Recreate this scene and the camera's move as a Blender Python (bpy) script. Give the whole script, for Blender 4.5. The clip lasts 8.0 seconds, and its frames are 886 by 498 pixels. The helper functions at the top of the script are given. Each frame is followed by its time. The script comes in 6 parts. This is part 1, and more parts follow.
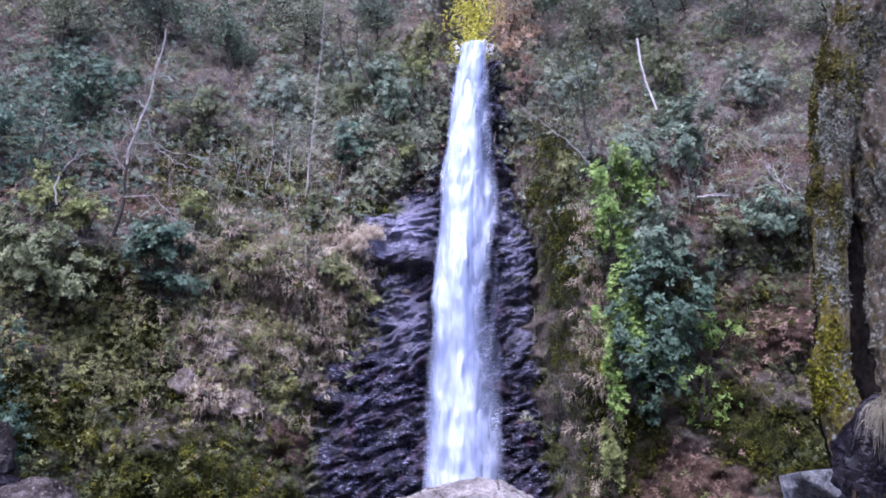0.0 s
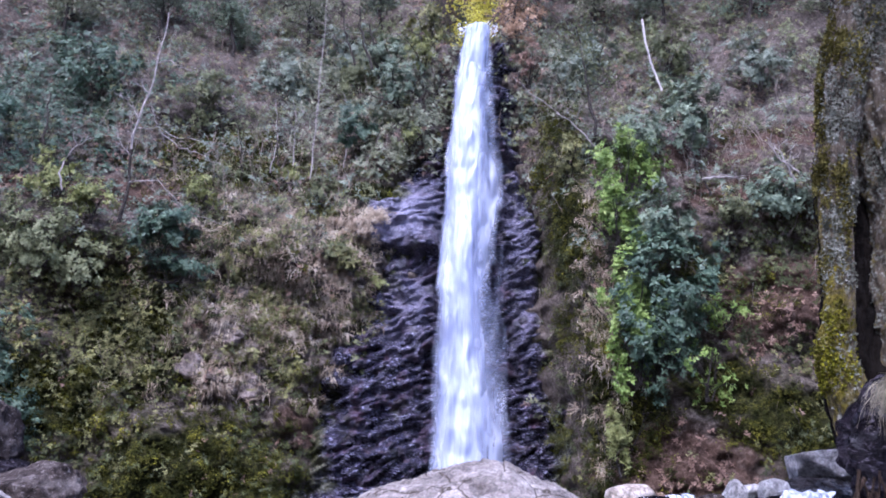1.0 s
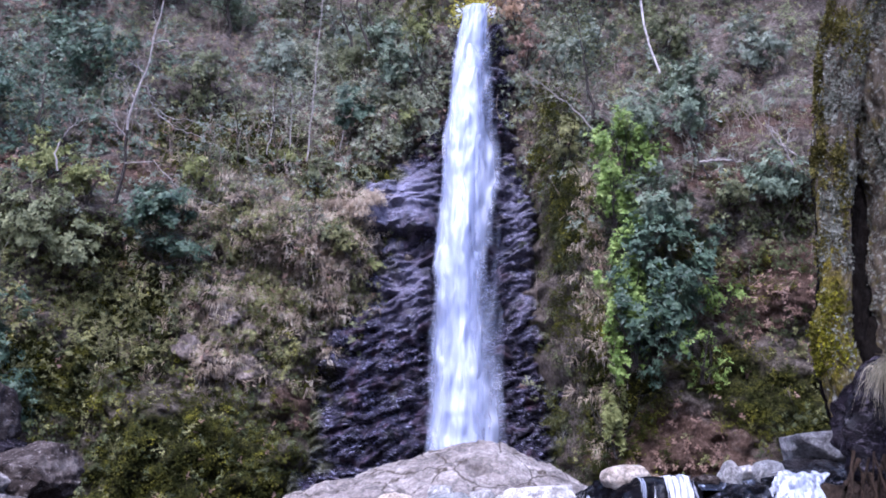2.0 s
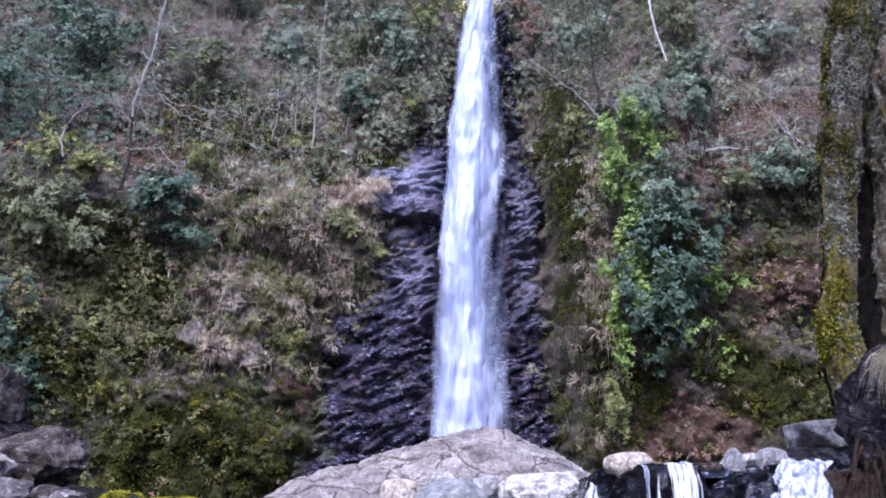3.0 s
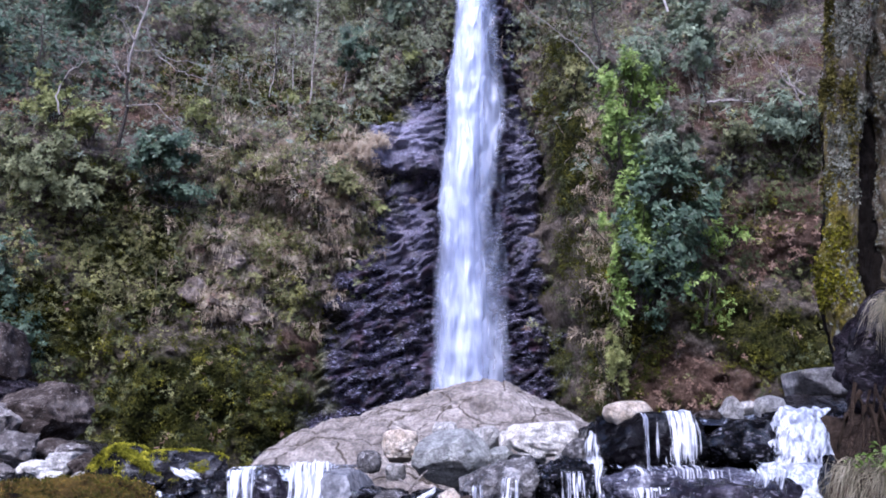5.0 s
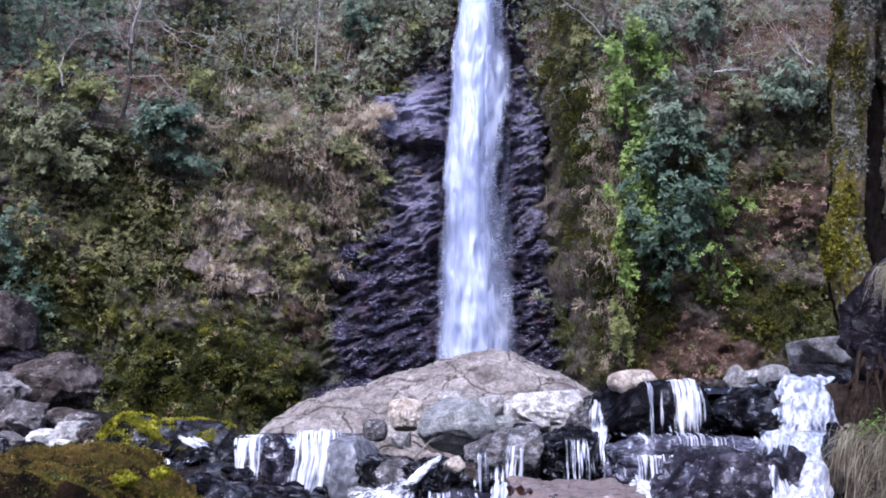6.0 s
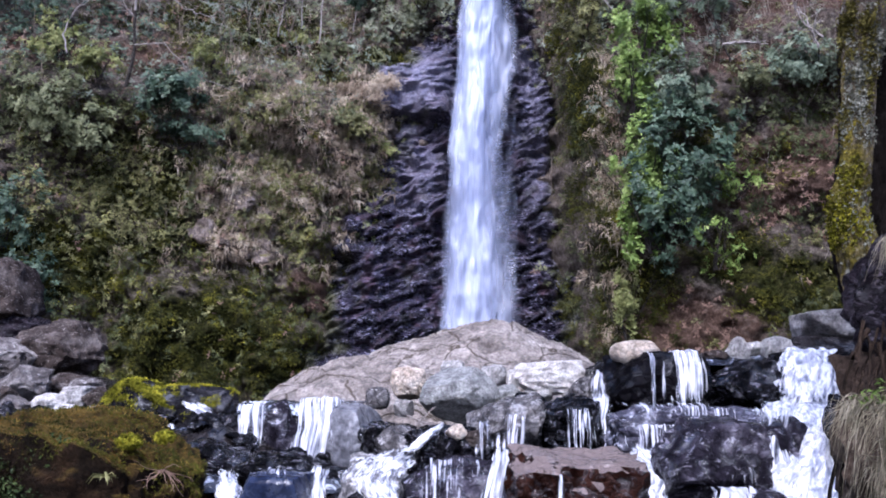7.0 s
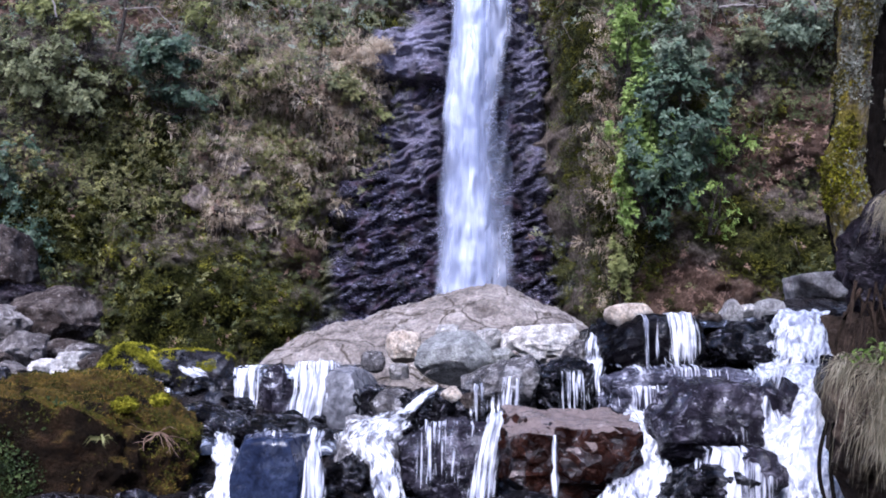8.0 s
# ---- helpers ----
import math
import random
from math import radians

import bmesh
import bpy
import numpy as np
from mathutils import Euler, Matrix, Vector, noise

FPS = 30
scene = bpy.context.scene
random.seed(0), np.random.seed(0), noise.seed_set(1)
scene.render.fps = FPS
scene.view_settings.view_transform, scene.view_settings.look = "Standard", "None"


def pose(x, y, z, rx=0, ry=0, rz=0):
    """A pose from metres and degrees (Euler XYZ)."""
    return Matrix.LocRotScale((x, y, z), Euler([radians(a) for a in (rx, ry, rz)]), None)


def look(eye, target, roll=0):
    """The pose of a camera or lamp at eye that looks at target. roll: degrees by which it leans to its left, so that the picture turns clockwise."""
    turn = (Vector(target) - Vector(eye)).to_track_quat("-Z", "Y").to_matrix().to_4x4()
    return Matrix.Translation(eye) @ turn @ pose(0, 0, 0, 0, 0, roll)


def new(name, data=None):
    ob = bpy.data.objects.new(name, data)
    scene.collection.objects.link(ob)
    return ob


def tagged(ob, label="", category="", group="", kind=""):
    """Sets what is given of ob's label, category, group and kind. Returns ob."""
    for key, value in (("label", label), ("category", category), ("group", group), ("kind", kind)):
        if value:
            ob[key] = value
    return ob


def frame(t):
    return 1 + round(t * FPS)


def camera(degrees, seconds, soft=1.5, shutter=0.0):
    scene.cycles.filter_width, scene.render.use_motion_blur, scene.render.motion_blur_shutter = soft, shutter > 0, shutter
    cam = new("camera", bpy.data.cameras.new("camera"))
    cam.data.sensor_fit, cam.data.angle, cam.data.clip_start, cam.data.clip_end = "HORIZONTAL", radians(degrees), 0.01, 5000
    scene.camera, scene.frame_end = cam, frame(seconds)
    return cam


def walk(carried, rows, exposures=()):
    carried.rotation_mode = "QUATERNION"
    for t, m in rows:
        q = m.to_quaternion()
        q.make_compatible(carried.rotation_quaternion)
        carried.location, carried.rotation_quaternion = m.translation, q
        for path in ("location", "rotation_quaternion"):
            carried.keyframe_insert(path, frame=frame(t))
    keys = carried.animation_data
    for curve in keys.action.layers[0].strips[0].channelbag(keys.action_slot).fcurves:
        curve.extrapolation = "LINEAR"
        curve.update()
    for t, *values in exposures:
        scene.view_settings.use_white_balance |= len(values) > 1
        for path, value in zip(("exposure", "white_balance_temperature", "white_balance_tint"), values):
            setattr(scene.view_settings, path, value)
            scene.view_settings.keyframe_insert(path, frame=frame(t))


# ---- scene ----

# ---------------------------------------------------------------- camera
cam = camera(55.0, 8.0, soft=1.85)
walk(cam, [
    (0.0, pose(-0.027, -0.086, 1.671, 108.082, -0.222, -0.413)),
    (0.5, pose(-0.027, -0.085, 1.667, 107.717, -0.085, -0.226)),
    (1.0, pose(-0.019, -0.073, 1.665, 106.957, -0.008, 0.013)),
    (1.5, pose(-0.017, -0.046, 1.657, 106.200, -0.023, -0.266)),
    (1.7, pose(-0.016, -0.044, 1.654, 105.980, -0.060, -0.270)),
    (2.8, pose(-0.011, -0.034, 1.638, 105.310, -0.380, -0.050)),
    (3.0, pose(-0.010, -0.032, 1.634, 104.977, -0.427, 0.021)),
    (3.5, pose(-0.006, -0.009, 1.616, 103.915, -0.299, -0.048)),
    (4.0, pose(0.000, 0.000, 1.600, 103.140, -0.000, 0.000)),
    (4.5, pose(0.000, 0.010, 1.588, 102.568, -0.037, 0.095)),
    (4.7, pose(0.000, 0.012, 1.582, 102.400, -0.030, 0.110)),
    (5.8, pose(0.002, 0.024, 1.544, 100.540, -0.010, 0.280)),
    (6.0, pose(0.002, 0.026, 1.536, 100.158, -0.008, 0.481)),
    (6.5, pose(0.010, 0.037, 1.515, 99.521, -0.345, 0.546)),
    (7.0, pose(0.008, 0.055, 1.492, 98.281, -0.578, 0.677)),
    (7.5, pose(0.016, 0.060, 1.474, 97.235, -0.731, 0.594)),
    (8.0, pose(0.024, 0.077, 1.450, 96.032, -0.346, 0.393)),
], exposures=[(0.0, 1.76, 5060, 29), (4.0, 1.6, 5170, 26), (8.0, 1.49, 5310, 22)])

# ---------------------------------------------------------------- light
world = bpy.data.worlds.new("sky")
scene.world = world
world.use_nodes = True
wn = world.node_tree
sky = wn.nodes.new("ShaderNodeTexSky")
sky.sky_type = "NISHITA"
sky.sun_disc = False
sky.sun_elevation = radians(54)
sky.sun_rotation = radians(200)
sky.dust_density = 3.0
wn.links.new(sky.outputs["Color"], wn.nodes["Background"].inputs["Color"])
wn.nodes["Background"].inputs["Strength"].default_value = 0.15
sun_data = bpy.data.lights.new("sun", "SUN")
sun_data.energy = 1.9
sun_data.angle = radians(25)
sun_data.color = (1.0, 0.96, 0.9)
sun = new("sun", sun_data)
sun.matrix_world = look((-20, -20, 95), (0, 48, 0))

# ---------------------------------------------------------------- numbers and noise
rng = np.random.default_rng(7)


def ss(a, b, v):
    t = np.clip((np.asarray(v, float) - a) / (b - a), 0, 1)
    return t * t * (3 - 2 * t)


def hash3(i, j, k, seed):
    n = (i * 73856093) ^ (j * 19349663) ^ (k * 83492791) ^ (seed * 2654435)
    n = (n ^ (n >> 13)) * 1274126177
    n = n ^ (n >> 16)
    return (n & 0xFFFFF) / 0xFFFFF


def vnoise(x, y, z=0.0, seed=1):
    """Smooth lattice noise, -1 to 1."""
    x, y, z = np.broadcast_arrays(np.asarray(x, float), np.asarray(y, float), np.asarray(z, float))
    i, j, k = (np.floor(v).astype(np.int64) for v in (x, y, z))
    u, v, w = x - i, y - j, z - k
    u, v, w = (t * t * t * (t * (6 * t - 15) + 10) for t in (u, v, w))
    out = 0.0
    for di in (0, 1):
        for dj in (0, 1):
            for dk in (0, 1):
                wt = (u if di else 1 - u) * (v if dj else 1 - v) * (w if dk else 1 - w)
                out = out + wt * hash3(i + di, j + dj, k + dk, seed)
    return out * 2 - 1


def fbm(x, y, z=0.0, octaves=4, seed=1):
    out, a = 0.0, 1.0
    for o in range(octaves):
        out = out + a * vnoise(np.asarray(x) * 2 ** o, np.asarray(y) * 2 ** o, np.asarray(z) * 2 ** o, seed + o)
        a *= 0.5
    return out


def cells(x, z, seed=1):
    """Distance to the nearest of one random point a unit cell: 0 at the points."""
    x, z = np.broadcast_arrays(np.asarray(x, float), np.asarray(z, float))
    i, j = np.floor(x).astype(np.int64), np.floor(z).astype(np.int64)
    best = np.full(x.shape, 9.0)
    for di in (-1, 0, 1):
        for dj in (-1, 0, 1):
            px = i + di + hash3(i + di, j + dj, 3, seed)
            pz = j + dj + hash3(i + di, j + dj, 7, seed + 1)
            best = np.minimum(best, np.hypot(x - px, z - pz))
    return best


# ---------------------------------------------------------------- materials
def material(name):
    m = bpy.data.materials.new(name)
    m.use_nodes = True
    nt = m.node_tree
    return m, nt, nt.nodes["Principled BSDF"]


def node(nt, kind, **values):
    n = nt.nodes.new(kind)
    for key, value in values.items():
        n.inputs[key.replace("_", " ")].default_value = value
    return n


def coords(nt, scale=(1, 1, 1), turn=(0, 0, 0)):
    c = nt.nodes.new("ShaderNodeTexCoord")
    mp = nt.nodes.new("ShaderNodeMapping")
    mp.inputs["Scale"].default_value = scale
    mp.inputs["Rotation"].default_value = [radians(q) for q in turn]
    nt.links.new(c.outputs["Object"], mp.inputs["Vector"])
    return mp.outputs["Vector"]


def noise_tex(nt, vec, scale, detail=5.0, rough=0.6, distort=0.0):
    n = node(nt, "ShaderNodeTexNoise", Scale=scale, Detail=detail, Roughness=rough, Distortion=distort)
    nt.links.new(vec, n.inputs["Vector"])
    return n.outputs["Fac"]


def ramp(nt, fac, stops):
    r = nt.nodes.new("ShaderNodeValToRGB")
    els = r.color_ramp.elements
    while len(els) < len(stops):
        els.new(0.5)
    for e, (p, c) in zip(els, stops):
        e.position = p
        e.color = (*c, 1) if len(c) == 3 else c
    nt.links.new(fac, r.inputs["Fac"])
    return r.outputs["Color"]


def mix(nt, fac, a, b, mode="MIX"):
    m = nt.nodes.new("ShaderNodeMix")
    m.data_type = "RGBA"
    m.blend_type = mode
    for value, sock in ((fac, m.inputs[0]), (a, m.inputs[6]), (b, m.inputs[7])):
        if isinstance(value, (int, float)):
            sock.default_value = value
        elif isinstance(value, tuple):
            sock.default_value = (*value, 1)
        else:
            nt.links.new(value, sock)
    return m.outputs[2]


def bump(nt, bsdf, height, strength, distance):
    b = node(nt, "ShaderNodeBump", Strength=strength, Distance=distance)
    nt.links.new(height, b.inputs["Height"])
    nt.links.new(b.outputs["Normal"], bsdf.inputs["Normal"])


def attribute(nt, name):
    a = nt.nodes.new("ShaderNodeAttribute")
    a.attribute_name = name
    return a.outputs["Fac"]


def rock_mat(name, dark, mid, light, rough=0.8, scale=1.0, crack=0.0, moss=0.0, moss_col=(0.16, 0.17, 0.02), wet=0.0, vein=None, speck=None, mk=0.35, mw=0.1, relief=1.0):
    """Stone with mottling at two scales, fine relief, cracks and an upward-facing cover, moss unless moss_col gives
    another tint.
    """
    m, nt, b = material(name)
    v = coords(nt)
    big = noise_tex(nt, v, 1.1 * scale, 6, 0.6, 0.6)
    fine = noise_tex(nt, v, 14 * scale, 8, 0.7)
    col = ramp(nt, big, [(0.3, dark), (0.52, mid), (0.72, light)])
    col = mix(nt, 0.75, col, ramp(nt, fine, [(0.3, (0.2, 0.2, 0.21)), (0.66, (1.45, 1.44, 1.4))]), "MULTIPLY")
    mid_ = noise_tex(nt, v, 4.0 * scale, 7, 0.7, 0.5)
    col = mix(nt, 0.8, col, ramp(nt, mid_, [(0.34, (0.4, 0.4, 0.41)), (0.62, (1.25, 1.25, 1.23))]), "MULTIPLY")
    height = fine
    if crack:
        vo = nt.nodes.new("ShaderNodeTexVoronoi")
        vo.feature = "DISTANCE_TO_EDGE"
        vo.inputs["Scale"].default_value = crack
        wob = nt.nodes.new("ShaderNodeVectorMath")
        wob.operation = "MULTIPLY_ADD"
        nz = node(nt, "ShaderNodeTexNoise", Scale=1.3, Detail=4.0)
        nt.links.new(v, nz.inputs["Vector"])
        nt.links.new(nz.outputs["Color"], wob.inputs[0])
        wob.inputs[1].default_value = (0.5, 0.5, 0.5)
        nt.links.new(v, wob.inputs[2])
        nt.links.new(wob.outputs[0], vo.inputs["Vector"])
        line = ramp(nt, vo.outputs["Distance"], [(0.0, (1, 1, 1)), (0.01, (0.6, 0.6, 0.6)), (0.028, (0, 0, 0))])
        col = mix(nt, line, col, vein or (0.14, 0.1, 0.06))
        height = mix(nt, line, height, (0.0, 0.0, 0.0))
    if vein and not crack:
        st = noise_tex(nt, coords(nt, (1.0, 1.0, 5.0)), 2.2 * scale, 5, 0.6, 1.5)
        col = mix(nt, ramp(nt, st, [(0.56, (0, 0, 0)), (0.6, (0.5, 0.5, 0.5)), (0.64, (0, 0, 0))]), col, vein)
    # Pale mottling; on the wet stones it also paints in sky glints.
    if speck:
        st = noise_tex(nt, coords(nt, (1.0, 1.0, 1.7)), 7.0, 9, 0.75, 0.6)
        col = mix(nt, ramp(nt, st, [(0.56, (0, 0, 0)), (0.63, (0.9, 0.9, 0.9))]), col, speck)
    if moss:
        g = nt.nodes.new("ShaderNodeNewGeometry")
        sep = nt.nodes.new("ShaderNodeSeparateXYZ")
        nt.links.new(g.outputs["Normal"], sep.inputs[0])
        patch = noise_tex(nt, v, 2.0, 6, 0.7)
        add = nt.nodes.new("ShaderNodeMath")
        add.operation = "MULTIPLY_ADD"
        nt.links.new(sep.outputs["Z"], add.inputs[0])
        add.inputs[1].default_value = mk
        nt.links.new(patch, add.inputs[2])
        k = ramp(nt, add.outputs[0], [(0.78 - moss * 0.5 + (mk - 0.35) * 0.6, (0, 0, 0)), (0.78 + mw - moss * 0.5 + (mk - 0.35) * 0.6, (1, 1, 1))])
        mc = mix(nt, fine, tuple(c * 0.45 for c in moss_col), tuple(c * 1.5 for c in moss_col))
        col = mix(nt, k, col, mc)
    nt.links.new(col, b.inputs["Base Color"])
    if wet:
        nt.links.new(ramp(nt, mid_, [(0.4, (rough * 0.4,) * 3), (0.6, (rough * 1.6,) * 3)]), b.inputs["Roughness"])
        film = min(1.0, 0.2 + 0.75 * wet)
        nt.links.new(ramp(nt, noise_tex(nt, v, 2.0 * scale, 5, 0.6, 0.8), [(0.5, (0.03,) * 3), (0.62, (film,) * 3)]), b.inputs["Specular IOR Level"])
    else:
        b.inputs["Roughness"].default_value = rough
        b.inputs["Specular IOR Level"].default_value = 0.06
    if wet:
        bump(nt, b, noise_tex(nt, v, 3.2 * scale, 6, 0.58, 0.9), 1.0, 0.075 * relief)
    else:
        bump(nt, b, mix(nt, 0.5, height, noise_tex(nt, v, 4.5 * scale, 8, 0.72, 0.8)), 1.0, 0.14)
    return m


def leaf_mat(name, stops, rough=0.5, trans=0.25, patch=0.9):
    """Leaves: each one its own tone, with broad drifts of colour."""
    m, nt, b = material(name)
    g = nt.nodes.new("ShaderNodeNewGeometry")
    v = coords(nt)
    drift = noise_tex(nt, v, patch, 4, 0.65)
    mid = nt.nodes.new("ShaderNodeMath")
    mid.operation = "MULTIPLY_ADD"
    nt.links.new(g.outputs["Random Per Island"], mid.inputs[0])
    mid.inputs[1].default_value = 0.26
    sc = nt.nodes.new("ShaderNodeMath")
    sc.operation = "MULTIPLY_ADD"
    nt.links.new(drift, sc.inputs[0])
    sc.inputs[1].default_value = 1.9
    sc.inputs[2].default_value = -0.61
    nt.links.new(sc.outputs[0], mid.inputs[2])
    col = ramp(nt, mid.outputs[0], stops)
    nt.links.new(col, b.inputs["Base Color"])
    b.inputs["Roughness"].default_value = rough
    b.inputs["Specular IOR Level"].default_value = 0.08 if rough > 0.7 else 0.18
    if trans:
        tr = nt.nodes.new("ShaderNodeBsdfTranslucent")
        nt.links.new(col, tr.inputs["Color"])
        ms = nt.nodes.new("ShaderNodeMixShader")
        ms.inputs[0].default_value = trans
        nt.links.new(b.outputs[0], ms.inputs[1])
        nt.links.new(tr.outputs[0], ms.inputs[2])
        nt.links.new(ms.outputs[0], nt.nodes["Material Output"].inputs["Surface"])
    return m


def water_mat(name, fu, fs, cover, body, crest, width=0.4, fine_k=0.5, detail=4.0, distort=0.3, lump=0.08, fine_u=4.0):
    """Falling white water: streaks drawn out along its flow, thinning to nothing where 'edge' is low."""
    m, nt, b = material(name)
    vec = nt.nodes.new("ShaderNodeCombineXYZ")
    info = nt.nodes.new("ShaderNodeObjectInfo")
    for sock, (src, k) in zip(vec.inputs, ((attribute(nt, "across"), fu), (attribute(nt, "along"), fs), (info.outputs["Random"], 60.0))):
        mul = nt.nodes.new("ShaderNodeMath")
        mul.operation = "MULTIPLY"
        mul.inputs[1].default_value = k
        nt.links.new(src, mul.inputs[0])
        nt.links.new(mul.outputs[0], sock)
    streak = noise_tex(nt, vec.outputs[0], 1.0, detail, 0.55, distort)
    mp = nt.nodes.new("ShaderNodeMapping")
    mp.inputs["Scale"].default_value = (fine_u, 2.2, 1.0)
    nt.links.new(vec.outputs[0], mp.inputs["Vector"])
    fine = noise_tex(nt, mp.outputs["Vector"], 1.0, 4, 0.6, 0.2)
    both = nt.nodes.new("ShaderNodeMath")
    both.operation = "MULTIPLY_ADD"
    nt.links.new(fine, both.inputs[0])
    both.inputs[1].default_value = fine_k
    nt.links.new(streak, both.inputs[2])
    # Darker bluish body between streaks also paints in the white water's grey shadows.
    col = ramp(nt, both.outputs[0], [(0.42 + 0.5 * (fine_k - 0.2), body), (0.6 + 0.5 * (fine_k - 0.2), tuple(0.5 * (p + q) for p, q in zip(body, crest))), (0.74 + 0.5 * (fine_k - 0.2), crest)])
    nt.links.new(col, b.inputs["Base Color"])
    b.inputs["Roughness"].default_value = 0.4
    edge = nt.nodes.new("ShaderNodeMath")
    edge.operation = "ADD"
    nt.links.new(both.outputs[0], edge.inputs[0])
    nt.links.new(attribute(nt, "edge"), edge.inputs[1])
    low = 0.5 + 0.5 * fine_k - cover
    alpha = ramp(nt, edge.outputs[0], [(max(0.0, low - width / 2), (0, 0, 0)), (min(1.0, low + width / 2), (1, 1, 1))])
    tr = nt.nodes.new("ShaderNodeBsdfTranslucent")
    nt.links.new(col, tr.inputs["Color"])
    ms = nt.nodes.new("ShaderNodeMixShader")
    ms.inputs[0].default_value = 0.3
    nt.links.new(b.outputs[0], ms.inputs[1])
    nt.links.new(tr.outputs[0], ms.inputs[2])
    tp = nt.nodes.new("ShaderNodeBsdfTransparent")
    ma = nt.nodes.new("ShaderNodeMixShader")
    nt.links.new(alpha, ma.inputs[0])
    nt.links.new(tp.outputs[0], ma.inputs[1])
    nt.links.new(ms.outputs[0], ma.inputs[2])
    nt.links.new(ma.outputs[0], nt.nodes["Material Output"].inputs["Surface"])
    bump(nt, b, both.outputs[0], 0.7, lump)
    return m


def pool_mat():
    m, nt, b = material("pool_water")
    v = coords(nt)
    n1 = noise_tex(nt, v, 5.0, 6, 0.65, 1.0)
    foam = noise_tex(nt, v, 2.6, 7, 0.7, 1.2)
    nt.links.new(mix(nt, ramp(nt, foam, [(0.52, (0, 0, 0)), (0.62, (1, 1, 1))]), (0.015, 0.017, 0.024), (0.4, 0.43, 0.5)), b.inputs["Base Color"])
    b.inputs["Roughness"].default_value = 0.12
    bump(nt, b, n1, 0.8, 0.06)
    return m


def hill_mat():
    """Hillside: leaf litter and soil, with moss, bare red earth and dry straw where their masks say."""
    m, nt, b = material("hillside_soil")
    v = coords(nt)
    n1 = noise_tex(nt, v, 0.7, 8, 0.65, 0.6)
    n2 = noise_tex(nt, v, 4.0, 8, 0.7, 0.3)
    n3 = noise_tex(nt, v, 16.0, 6, 0.7)
    litter = ramp(nt, n2, [(0.3, (0.032, 0.026, 0.02)), (0.5, (0.092, 0.073, 0.058)), (0.68, (0.2, 0.17, 0.145))])
    mossy = ramp(nt, n2, [(0.28, (0.004, 0.005, 0.002)), (0.5, (0.022, 0.022, 0.007)), (0.7, (0.08, 0.076, 0.02))])
    earth = ramp(nt, n2, [(0.3, (0.025, 0.014, 0.01)), (0.5, (0.068, 0.042, 0.029)), (0.72, (0.16, 0.11, 0.082))])
    straw = ramp(nt, n2, [(0.3, (0.03, 0.022, 0.016)), (0.5, (0.13, 0.1, 0.08)), (0.7, (0.34, 0.29, 0.25))])
    col = litter
    for name, c in (("moss", mossy), ("soil", earth), ("straw", straw)):
        mk = nt.nodes.new("ShaderNodeMath")
        mk.operation = "MULTIPLY_ADD"
        nt.links.new(attribute(nt, name), mk.inputs[0])
        mk.inputs[1].default_value = 1.0
        nt.links.new(n1, mk.inputs[2])
        col = mix(nt, ramp(nt, mk.outputs[0], [(0.72, (0, 0, 0)), (0.95, (1, 1, 1))]), col, c)
    col = mix(nt, 0.6, col, ramp(nt, n3, [(0.25, (0.35, 0.35, 0.35)), (0.7, (1.3, 1.3, 1.3))]), "MULTIPLY")
    nt.links.new(col, b.inputs["Base Color"])
    b.inputs["Roughness"].default_value = 0.9
    b.inputs["Specular IOR Level"].default_value = 0.06
    bump(nt, b, mix(nt, 0.5, n2, n3), 1.0, 0.25)
    return m


